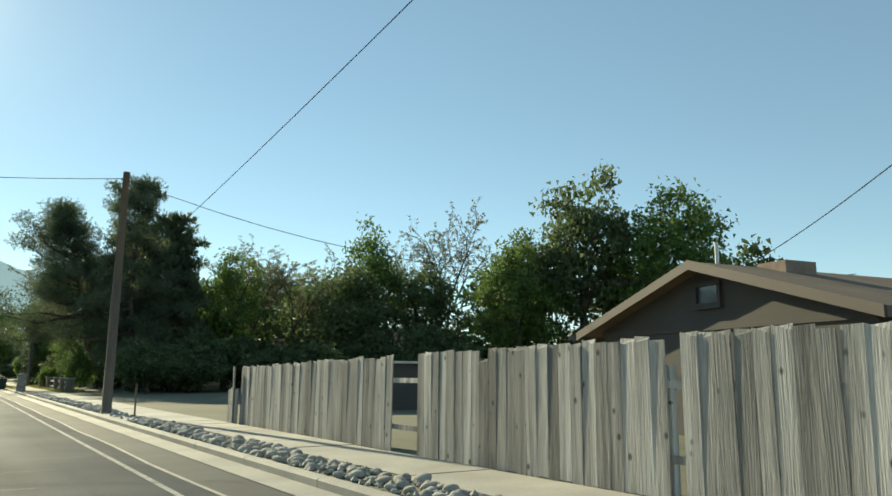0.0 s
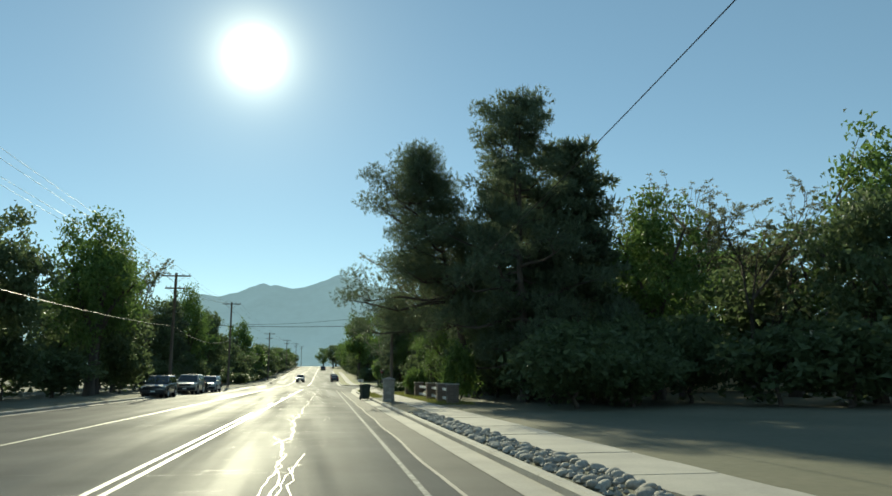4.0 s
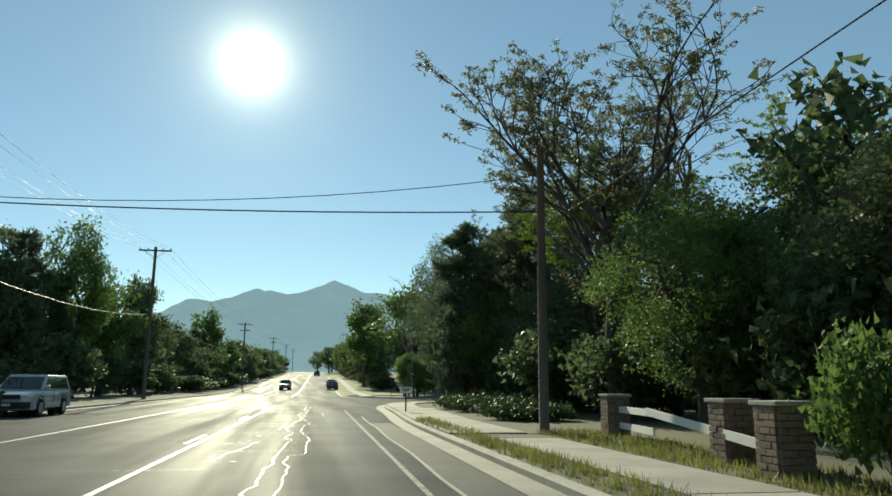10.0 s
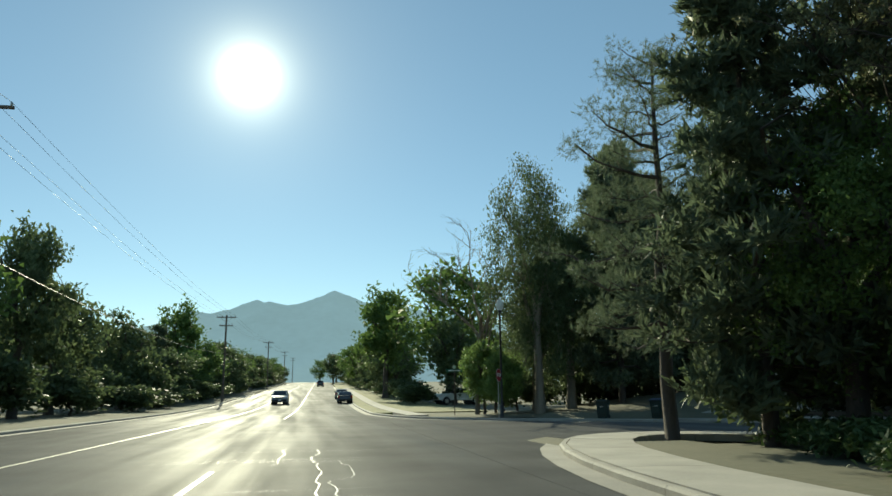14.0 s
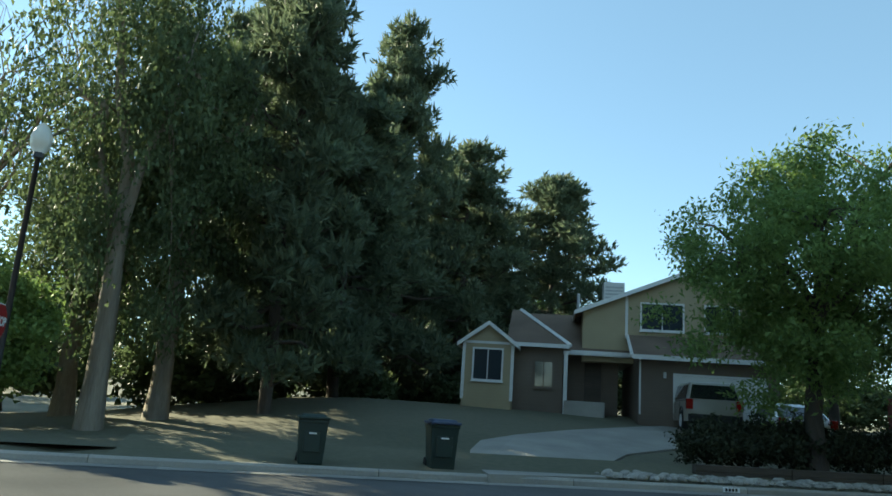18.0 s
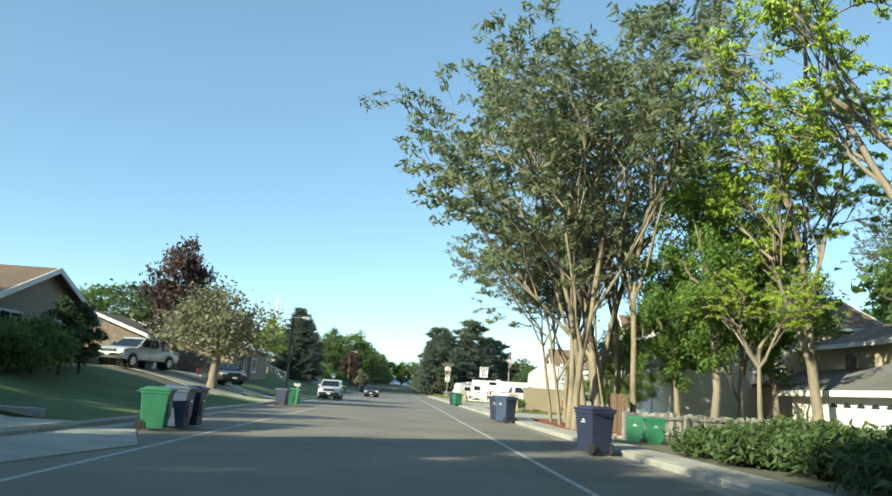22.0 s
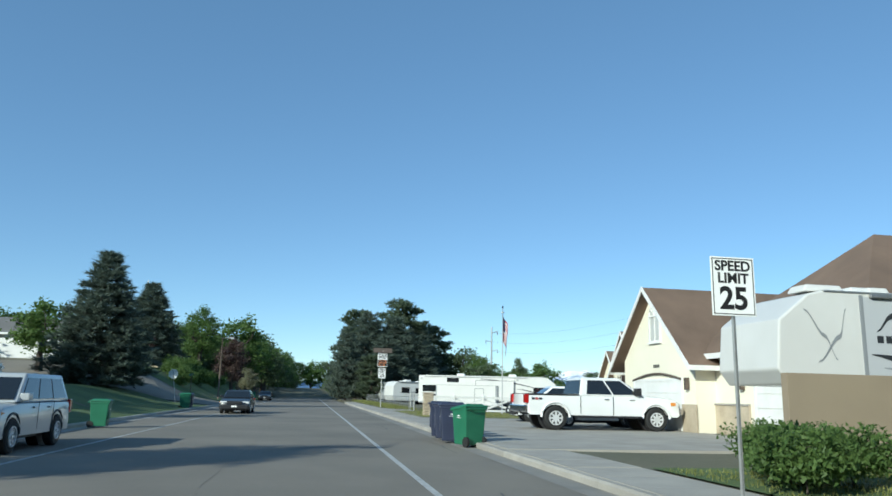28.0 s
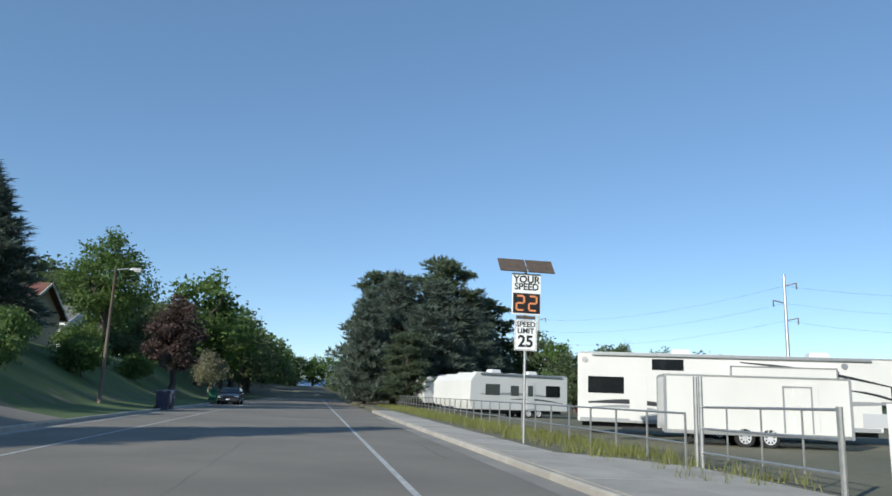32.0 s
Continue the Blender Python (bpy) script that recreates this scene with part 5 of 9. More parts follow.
def rim_mesh(r, mat):
    bm = bmesh.new()
    for k in range(8):
        a = math.tau * k / 8
        c, s = math.cos(a), math.sin(a)
        n = Vector((-s, 0, c)) * r * 0.13
        p, q = Vector((c, 0, s)) * r * 0.15, Vector((c, 0, s)) * r * 0.92
        plate(bm, p - n * 1.2, p + n * 1.2, q + n, q - n, 0.03)
    bmesh.ops.recalc_face_normals(bm, faces=bm.faces)
    tube(bm, [(0, -0.03, 0), (0, 0.03, 0)], r * 0.22, 10)
    prev = None
    for k in range(25):
        a = math.tau * k / 24
        c, s = math.cos(a), math.sin(a)
        cur = [bm.verts.new((c * r * f, y, s * r * f)) for f, y in ((0.86, -0.04), (1.0, -0.04), (1.0, 0.04), (0.86, 0.04))]
        if prev:
            for i in range(4):
                bm.faces.new((prev[i], prev[(i + 1) % 4], cur[(i + 1) % 4], cur[i]))
        prev = cur
    return mesh_of("rim", bm, mat)


RIM = rim_mesh(1.0, alloy)
TYRES = {}


def wheel(parent, x, y, r, w=0.22, rim=True):
    if (r, w) not in TYRES:
        bm = bmesh.new()
        prof = [(0.62, -0.5), (0.9, -0.5), (1.0, -0.36), (1.0, 0.36), (0.9, 0.5), (0.62, 0.5)]
        prev = None
        for k in range(25):
            a = math.tau * k / 24
            cur = [bm.verts.new((math.cos(a) * r * f, v * w, math.sin(a) * r * f)) for f, v in prof]
            if prev:
                for i in range(5):
                    bm.faces.new((prev[i], prev[i + 1], cur[i + 1], cur[i]))
            prev = cur
        tube(bm, [(0, -w * 0.3, 0), (0, w * 0.3, 0)], r * 0.64, 16)
        TYRES[(r, w)] = mesh_of("wheel", bm, rubber)
    ob = share("wheel", TYRES[(r, w)], parent, pose(x, y, r))
    if rim:
        sgn = 1 if y > 0 else -1
        share("rim", RIM, ob, Matrix.Translation((0, sgn * w * 0.46, 0)) @ Matrix.Diagonal((r * 0.6, 0.7, r * 0.6, 1)))
    return ob


CARS = {
    # length, width, belt, roof, cabin bottom x, cabin top x, wheel radius, axles, lower outline
    "sedan": (4.75, 1.82, 0.95, 1.44, (-1.85, 1.2), (-1.0, 0.3), 0.33, (-1.4, 1.42), [(-2.37, 0.3), (-2.38, 0.72), (-2.25, 0.96), (-1.5, 1.0), (0.9, 0.97), (1.9, 0.84), (2.3, 0.68), (2.38, 0.48), (2.34, 0.27)]),
    "suv": (4.75, 1.88, 1.08, 1.7, (-2.25, 1.25), (-2.0, 0.4), 0.36, (-1.35, 1.45), [(-2.33, 0.35), (-2.38, 0.7), (-2.3, 1.08), (1.0, 1.08), (1.95, 1.0), (2.3, 0.86), (2.38, 0.55), (2.3, 0.3)]),
    "wagon": (4.5, 1.75, 0.98, 1.52, (-2.15, 1.05), (-1.85, 0.25), 0.33, (-1.25, 1.35), [(-2.2, 0.32), (-2.25, 0.62), (-2.18, 0.98), (0.9, 0.98), (1.85, 0.86), (2.2, 0.7), (2.25, 0.45), (2.15, 0.28)]),
    "pickup": (6.2, 2.02, 1.27, 1.93, (-1.0, 1.6), (-0.86, 0.62), 0.43, (-1.95, 2.0), [(-3.08, 0.62), (-3.12, 1.0), (-3.1, 1.27), (-1.0, 1.28), (1.5, 1.29), (2.2, 1.27), (2.8, 1.2), (3.04, 1.06), (3.1, 0.6), (2.95, 0.52)]),
}


def crowned(outline, h, end):
    """A car body: the side outline carried across the width, with rounded corners in plan and a crowned top."""
    bm = bmesh.new()
    prev = None
    for f in (-1.0, -0.985, -0.93, -0.8, -0.45, 0.0, 0.45, 0.8, 0.93, 0.985, 1.0):
        a = abs(f)
        cur = []
        for x, z in outline:
            k = max(0.0, abs(x) / end - 0.8) / 0.2
            cur.append(bm.verts.new((x - math.copysign(0.16 * a ** 4 * k, x), h * f * (1 - 0.02 * (z > 0.75)), z - (0.05 * a ** 6 if z > 0.6 else 0.0) - (0.03 if a == 1.0 and z > 0.6 else 0))))
        n = len(cur)
        if prev:
            for k in range(n):
                bm.faces.new((prev[k], prev[(k + 1) % n], cur[(k + 1) % n], cur[k]))
        else:
            bm.faces.new(cur)
        prev = cur
    bm.faces.new(prev[::-1])
    bmesh.ops.recalc_face_normals(bm, faces=bm.faces)
    for e in bm.edges:
        if len(e.link_faces) == 2 and e.calc_face_angle() > 0.7:
            e.smooth = False
    return bm


def arched(lower, axles, wr):
    """The side outline of a car with round openings for its wheels."""
    out = list(lower)
    r, zc = wr * 1.24, wr + 0.03
    z0 = max(lower[0][1], lower[-1][1])
    a0 = math.asin(max(-0.6, min(0.6, (z0 - zc) / r)))
    for ax in sorted(axles, reverse=True):
        for k in range(9):
            a = a0 + (math.pi - 2 * a0) * k / 8
            out.append((ax + r * math.cos(a), zc + r * math.sin(a)))
    return out


def car(kind, at, turn, colour, label, scale=1.0, category="car"):
    ln, w, belt, top, cb, ct, wr, axles, lower = CARS[kind]
    root = thing("pickup_truck" if kind == "pickup" else "suv" if kind == "suv" else "estate_car" if kind == "wagon" else "sedan_car", at, turn, label, category)
    root.scale = (scale,) * 3
    h, h2 = w / 2, w / 2 - 0.2

    def half(z):
        return h - 0.03 - (h - 0.03 - h2) * (z - belt) / (top - belt)

    body = crowned(arched(lower, axles, wr), h, ln / 2)
    part("body", body, colour, root, smooth=True)
    cab_bm = bmesh.new()
    lo = [(cb[0], -half(belt)), (cb[1], -half(belt)), (cb[1], half(belt)), (cb[0], half(belt))]
    hi = [(ct[0], -h2), (ct[1], -h2), (ct[1], h2), (ct[0], h2)]
    a, b = [cab_bm.verts.new((x, y, belt - 0.03)) for x, y in lo], [cab_bm.verts.new((x, y, top)) for x, y in hi]
    cab_bm.faces.new(a[::-1]), cab_bm.faces.new(b)
    for i in range(4):
        cab_bm.faces.new((a[i], a[(i + 1) % 4], b[(i + 1) % 4], b[i]))
    bmesh.ops.bevel(cab_bm, geom=cab_bm.edges[:], offset=0.07, segments=3, affect="EDGES", profile=0.6)
    part("cabin", cab_bm, colour, root, smooth=False)

    def xat(z, front):
        t = (z - belt) / (top - belt)
        return (cb[1] + (ct[1] - cb[1]) * t) if front else (cb[0] + (ct[0] - cb[0]) * t)

    z0, z1 = belt + 0.05, top - 0.1
    e = 0.012
    for front, nm in ((True, "windscreen"), (False, "rear_window")):
        s = 1 if front else -1
        f0, f1 = xat(z0, front) + s * e, xat(z1, front) + s * e
        y0, y1 = half(z0) - 0.1, half(z1) - 0.08
        q = [(f0, -y0, z0), (f0, y0, z0), (f1, y1, z1), (f1, -y1, z1)]
        part(nm, plate(bmesh.new(), *(q if front else q[::-1]), 0.02), car_glass, root)
    for s in (-1, 1):
        xa, xb = xat(z0, False) + 0.22, xat(z0, True) - 0.16
        ta, tb = xat(z1, False) + 0.2, xat(z1, True) - 0.1
        n = 2 if kind in ("sedan", "pickup") else 3
        for k in range(n):
            u0, u1 = k / n, (k + 1) / n
            g = 0.035
            p = [(xa + (xb - xa) * u0 + g, z0), (xa + (xb - xa) * u1 - g, z0), (ta + (tb - ta) * u1 - g, z1), (ta + (tb - ta) * u0 + g, z1)]
            q = [(x, s * (half(z) + e), z) for x, z in p]
            part("side_window", plate(bmesh.new(), *(q if s < 0 else q[::-1]), 0.02), car_glass, root)
        for k in range(1, n if kind != "pickup" else 2):
            x = xa + (xb - xa) * k / n
            quick("door_gap", root, black_trim, x - 0.008, x + 0.008, s * h - 0.004, s * h + 0.004, 0.45, belt - 0.02)
        for x in ((xa + xb) / 2 - 0.25, (xa + xb) / 2 + 0.75):
            quick("door_handle", root, chrome if kind == "pickup" else colour, x - 0.1, x + 0.1, s * h - 0.01, s * h + 0.03, belt - 0.16, belt - 0.12, 0.008)
        quick("mirror", root, black_trim if kind == "pickup" else colour, xb - 0.22, xb + 0.02, s * (h + 0.02) - 0.1, s * (h + 0.02) + 0.1, belt + 0.02, belt + (0.3 if kind == "pickup" else 0.18), 0.03)
        hx = ln / 2 - 0.1
        quick("headlight", root, lamp_clear, hx - 0.34, hx - 0.02, s * (h - 0.24) - 0.2, s * (h - 0.24) + 0.215, belt - 0.34, belt - 0.19, 0.04)
        quick("indicator", root, lamp_amber, hx - 0.4, hx - 0.2, s * (h - 0.05) - 0.05, s * (h - 0.05) + 0.035, belt - 0.33, belt - 0.2, 0.02)
        quick("tail_light", root, lamp_red, -ln / 2 - 0.015, -ln / 2 + 0.14, s * (h - 0.12) - 0.1, s * (h - 0.12) + 0.125, belt - 0.32, belt + (0.0 if kind != "suv" else 0.02), 0.02)
        for ax in axles:
            part("wheel_well", tube(bmesh.new(), [(ax, s * (h - 0.55), wr + 0.05), (ax, s * (h - 0.3), wr + 0.05)], wr * 1.2, 20), black_trim, root)
            lip = [(ax + wr * 1.26 * math.cos(math.pi * q / 12), s * (h - 0.012), wr + 0.03 + wr * 1.26 * math.sin(math.pi * q / 12)) for q in range(13)]
            part("wheel_arch", tube(bmesh.new(), lip, 0.045 if kind == "pickup" else 0.025, 6), colour if kind == "pickup" else black_trim, root, smooth=True)
            wheel(root, ax, s * (h - 0.09), wr, 0.26 if kind == "pickup" else 0.22)
    lowz = lower[0][1]
    trim = chrome if kind == "pickup" else black_trim
    quick("front_bumper", root, trim, ln / 2 - 0.12, ln / 2 + 0.05, -h + 0.08, h - 0.08, lowz, lowz + 0.26, 0.04)
    quick("rear_bumper", root, trim, -ln / 2 - 0.06, -ln / 2 + 0.1, -h + 0.06, h - 0.06, lowz, lowz + 0.26, 0.04)
    quick("grille", root, black_trim, ln / 2 - 0.06, ln / 2 + 0.02, -h * 0.5, h * 0.5, belt - 0.36, belt - 0.18, 0.02)
    quick("number_plate", root, sign_white, ln / 2 + 0.05, ln / 2 + 0.06, -0.16, 0.16, lowz + 0.1, lowz + 0.2)
    quick("underbody", root, black_trim, -ln / 2 + 0.3, ln / 2 - 0.3, -h + 0.25, h - 0.25, lowz - 0.1, lowz + 0.06)
    if kind == "pickup":
        for s in (-1, 1):
            quick("running_board", root, black_trim, -1.2, 1.4, s * h - 0.12, s * h + 0.1, 0.46, 0.53, 0.02)
            quick("bed_rail", root, black_trim, -3.05, -1.02, s * (h - 0.1) - 0.07, s * (h - 0.1) + 0.07, 1.262, 1.3, 0.01)
            for k in range(3):
                quick("badge_bar", root, (black_trim, sign_red, black_trim)[k], -2.86 + 0.14 * k, -2.75 + 0.14 * k, s * (h + 0.001) - 0.004, s * (h + 0.001) + 0.004, 1.08, 1.15)
            quick("door_gap", root, black_trim, -0.99, -0.975, s * h - 0.004, s * h + 0.004, 0.6, 1.25)
        # black plate stands in for the dark hollow of the open bed
        quick("bed_hollow_plate", root, black_trim, -3.02, -1.02, -h + 0.16, h - 0.16, 1.24, 1.284)
        quick("tow_hitch", root, black_trim, -3.3, -3.1, -0.06, 0.06, 0.5, 0.6)
    return root


def wheelie_bin(at, turn, mat, label, scale=1.0, lid=None, ajar=0.0, marks=True):
    """A two-wheeled refuse bin; it opens towards -x."""
    root = thing("wheelie_bin", at, turn, label, "refuse bin", "refuse bins")
    root.scale = (scale,) * 3
    bm = bmesh.new()
    box(bm, -0.28, 0.26, -0.25, 0.25, 0.05, 0.92, 0.03, (1.22, 1.2))
    part("body", bm, mat, root)
    bm = bmesh.new()
    box(bm, -0.36, 0.33, -0.31, 0.31, 0.88, 0.95, 0.015)
    part("rim_band", bm, mat, root)
    bm = bmesh.new()
    box(bm, -0.4, 0.36, -0.325, 0.325, 0.0, 0.05, 0.015)
    box(bm, -0.34, 0.3, -0.27, 0.27, 0.045, 0.1, 0.015, (0.86, 0.84))
    ob = part("lid", bm, lid or mat, root)
    ob.matrix_local = Matrix.Translation((0.34, 0, 0.955)) @ pose(0, 0, 0, 0, ajar, 0) @ Matrix.Translation((-0.34, 0, 0))
    bm = bmesh.new()
    tube(bm, [(0.42, -0.26, 0.93), (0.42, 0.26, 0.93)], 0.018)
    for s in (-0.24, 0.24):
        tube(bm, [(0.3, s, 0.9), (0.42, s, 0.93)], 0.016)
    part("handle", bm, mat, root)
    for s in (-1, 1):
        share("wheel", BIN_WHEEL, root, pose(0.27, s * 0.25, 0.125))
    quick("front_panel", root, mat, -0.345, -0.30, -0.17, 0.17, 0.3, 0.72, 0.015)
    if marks:
        quick("maker_mark", root, sign_white, -0.06, 0.02, -0.3, -0.292, 0.73, 0.76)
        quick("maker_mark", root, sign_white, -0.12, 0.08, -0.298, -0.288, 0.69, 0.7)
        quick("maker_mark", root, sign_white, -0.352, -0.342, -0.08, 0.08, 0.66, 0.69)
    return root


BIN_WHEEL = disc_mesh("wheel", 0.125, 0.06, rubber, 18, 0.05)


def window(parent, c, facing, w, h, bars=1, mat=None, trim=None, arch=False):
    """A window in a wall: facing is 'x+', 'x-', 'y+' or 'y-'."""
    turn = {"y-": 0, "x+": 90, "y+": 180, "x-": 270}[facing]
    holder = new("window")
    holder.parent = parent
    holder.matrix_local = pose(*c, 0, 0, turn)
    t = trim or white_paint
    quick("pane", holder, mat or window_dark, -w / 2, w / 2, -0.02, 0.03, 0, h)
    bm = bmesh.new()
    f = 0.09
    box(bm, -w / 2 - f, w / 2 + f, -0.07, 0.02, -f, 0)
    box(bm, -w / 2 - f, w / 2 + f, -0.07, 0.02, h, h + f)
    box(bm, -w / 2 - f, -w / 2, -0.07, 0.02, 0, h)
    box(bm, w / 2, w / 2 + f, -0.07, 0.02, 0, h)
    for k in range(bars):
        x = -w / 2 + w * (k + 1) / (bars + 1)
        box(bm, x - 0.025, x + 0.025, -0.05, 0.0, 0, h)
    part("window_frame", bm, t, holder)
    quick("window_sill", holder, t, -w / 2 - f - 0.04, w / 2 + f + 0.04, -0.12, 0.0, -f - 0.06, -f)
    if arch:
        bm = bmesh.new()
        ring = [(math.cos(math.pi * k / 12) * w / 2, h + f + math.sin(math.pi * k / 12) * w / 2) for k in range(13)]
        side(bm, ring, -0.03, 0.02)
        part("fanlight", bm, mat or window_dark, holder)
        bm = bmesh.new()
        for k in (3, 6, 9):
            a = math.pi * k / 12
            tube(bm, [(0, -0.04, h + f), (math.cos(a) * w / 2, -0.04, h + f + math.sin(a) * w / 2)], 0.02, 4)
        tube(bm, [(x, -0.04, z) for x, z in ring], 0.05, 6)
        part("fanlight_bars", bm, t, holder)
    return holder


def garage_door(parent, c, facing, w, h, panels=4, fans=0):
    turn = {"y-": 0, "x+": 90, "y+": 180, "x-": 270}[facing]
    holder = new("garage_door")
    holder.parent = parent
    holder.matrix_local = pose(*c, 0, 0, turn)
    for k in range(panels):
        quick("panel", holder, white_paint, -w / 2, w / 2, -0.045 + 0.004 * (k % 2), 0.03, k * h / panels + 0.006, (k + 1) * h / panels - 0.006, 0.006)
    bm = bmesh.new()
    box(bm, -w / 2 - 0.12, -w / 2, -0.06, 0.04, 0, h + 0.12), box(bm, w / 2, w / 2 + 0.12, -0.06, 0.04, 0, h + 0.12)
    box(bm, -w / 2, w / 2, -0.06, 0.04, h, h + 0.12)
    part("door_frame", bm, white_paint, holder)
    for k in range(fans):
        x = -w / 2 + w * (k + 0.5) / fans
        bm = bmesh.new()
        side(bm, [(x + math.cos(math.pi * i / 8) * 0.22, h * 0.8 + math.sin(math.pi * i / 8) * 0.16) for i in range(9)], -0.06, -0.03)
        part("fan_window", bm, window_dark, holder)
    return holder


def gable_walls(parent, x0, x1, y0, y1, z0, ze, zr, along, mat, name="wall"):
    bm = bmesh.new()
    if along == "y":
        side(bm, [(x0, z0), (x1, z0), (x1, ze), ((x0 + x1) / 2, zr), (x0, ze)], y0, y1)
    else:
        side(bm, [(y0, z0), (y1, z0), (y1, ze), ((y0 + y1) / 2, zr), (y0, ze)], x0, x1)
        bmesh.ops.transform(bm, matrix=Matrix(((0, 1, 0, 0), (1, 0, 0, 0), (0, 0, 1, 0), (0, 0, 0, 1))), verts=bm.verts)
        bmesh.ops.recalc_face_normals(bm, faces=bm.faces)
    return part(name, bm, mat, parent)


def gable_roof(parent, x0, x1, y0, y1, ze, zr, along, over, mat, rake=None):
    """Two roof slopes with thick edges, rake boards and fascias."""
    rake = rake or white_paint
    swap = along == "x"
    if swap:
        x0, x1, y0, y1 = y0, y1, x0, x1
    mx = (x0 + x1) / 2
    sl = (zr - ze) / (mx - x0)
    y0, y1 = y0 - over, y1 + over

    def fix(p):
        return (p[1], p[0], p[2]) if swap else p

    for s, xe in ((-1, x0 - over), (1, x1 + over)):
        zl = ze - sl * over + 0.06
        q = [fix(v) for v in ((xe, y0, zl), (mx, y0, zr + 0.06), (mx, y1, zr + 0.06), (xe, y1, zl))]
        bm = plate(bmesh.new(), *q, 0.001)
        bm.free()
        bm = bmesh.new()
        tops, bots = [bm.verts.new(v) for v in q], [bm.verts.new((v[0], v[1], v[2] - 0.1)) for v in q]
        bm.faces.new(tops), bm.faces.new(bots[::-1])
        for i in range(4):
            j = (i + 1) % 4
            bm.faces.new((tops[i], bots[i], bots[j], tops[j]))
        bmesh.ops.recalc_face_normals(bm, faces=bm.faces)
        part("roof_slope", bm, mat, parent)
        for ye in (y0 - 0.02, y1 + 0.02):
            bm = bmesh.new()
            a, b = Vector((xe, ye, zl)), Vector((mx, ye, zr + 0.06))
            v = [fix(p) for p in ((a.x, ye - 0.025, a.z + 0.03), (b.x, ye - 0.025, b.z + 0.03), (b.x, ye - 0.025, b.z - 0.2), (a.x, ye - 0.025, a.z - 0.2))]
            v2 = [fix((a.x, ye + 0.025, a.z + 0.03)), fix((b.x, ye + 0.025, b.z + 0.03)), fix((b.x, ye + 0.025, b.z - 0.2)), fix((a.x, ye + 0.025, a.z - 0.2))]
            f, k = [bm.verts.new(p) for p in v], [bm.verts.new(p) for p in v2]
            bm.faces.new(f), bm.faces.new(k[::-1])
            for i in range(4):
                j = (i + 1) % 4
                bm.faces.new((f[i], k[i], k[j], f[j]))
            bmesh.ops.recalc_face_normals(bm, faces=bm.faces)
            part("rake_board", bm, rake, parent)
        p0, p1 = fix((xe - 0.03, y0, zl - 0.19)), fix((xe + 0.03, y1, zl + 0.02))
        quick("fascia", parent, rake, min(p0[0], p1[0]), max(p0[0], p1[0]), min(p0[1], p1[1]), max(p0[1], p1[1]), zl - 0.19, zl + 0.012)


def hip_roof(parent, x0, x1, y0, y1, ze, zr, over, mat, rake=None):
    x0, x1, y0, y1 = x0 - over, x1 + over, y0 - over, y1 + over
    d = min(x1 - x0, y1 - y0) / 2
    bm = bmesh.new()
    c = [bm.verts.new(v) for v in ((x0, y0, ze), (x1, y0, ze), (x1, y1, ze), (x0, y1, ze))]
    if x1 - x0 >= y1 - y0:
        a, b = bm.verts.new((x0 + d, (y0 + y1) / 2, zr)), bm.verts.new((x1 - d + 0.01, (y0 + y1) / 2, zr))
        bm.faces.new((c[0], c[1], b, a)), bm.faces.new((c[1], c[2], b)), bm.faces.new((c[2], c[3], a, b)), bm.faces.new((c[3], c[0], a))
    else:
        a, b = bm.verts.new(((x0 + x1) / 2, y0 + d, zr)), bm.verts.new(((x0 + x1) / 2, y1 - d + 0.01, zr))
        bm.faces.new((c[0], c[1], a)), bm.faces.new((c[1], c[2], b, a)), bm.faces.new((c[2], c[3], b)), bm.faces.new((c[3], c[0], a, b))
    bm.faces.new(c[::-1])
    bmesh.ops.recalc_face_normals(bm, faces=bm.faces)
    part("roof", bm, mat, parent)
    bm = bmesh.new()
    for a in ((x0 - 0.02, x1 + 0.02, y0 - 0.03, y0), (x0 - 0.02, x1 + 0.02, y1, y1 + 0.03), (x0 - 0.03, x0, y0, y1), (x1, x1 + 0.03, y0, y1)):
        box(bm, *a, ze - 0.2, ze + 0.02)
    part("fascia", bm, rake or white_paint, parent)


def wall_box(parent, x0, x1, y0, y1, z0, z1, mat, name="wall"):
    return quick(name, parent, mat, x0, x1, y0, y1, z0, z1)


def wire(name, a, b, sag, label, r=0.012, n=14):
    bm = bmesh.new()
    pts = [Vector(a).lerp(Vector(b), i / n) - Vector((0, 0, sag * 4 * (i / n) * (1 - i / n))) for i in range(n + 1)]
    tube(bm, pts, r, 4)
    ob = new(name, mesh_of(name, bm, wire_mat))
    return tagged(ob, label, "cable", "overhead cables")


def utility_pole(at, h, arms, label, lean=0.0, r=0.14):
    root = thing("utility_pole", at, HEAD_A - 90 + lean, label, "utility pole", "utility poles")
    part("pole", tube(bmesh.new(), [(0, 0, -0.2), (0, 0, h * 0.5), (0.02, 0, h)], [r * 1.15, r, r * 0.8], 12), pole_wood, root, smooth=True)
    for z, w in arms:
        quick("crossarm", root, pole_wood, -w, w, -0.06, 0.06, z, z + 0.12, 0.01)
        for x in (-w + 0.1, -w * 0.45, w * 0.45, w - 0.1):
            part("insulator", tube(bmesh.new(), [(x, 0, z + 0.12), (x, 0, z + 0.2), (x, 0, z + 0.28)], [0.03, 0.055, 0.03], 8), steel, root)
        bm = bmesh.new()
        tube(bm, [(-w * 0.6, 0.05, z), (0, 0.1, z - 0.6)], 0.02, 5), tube(bm, [(w * 0.6, 0.05, z), (0, 0.1, z - 0.6)], 0.02, 5)
        part("arm_brace", bm, steel, root)
    return root


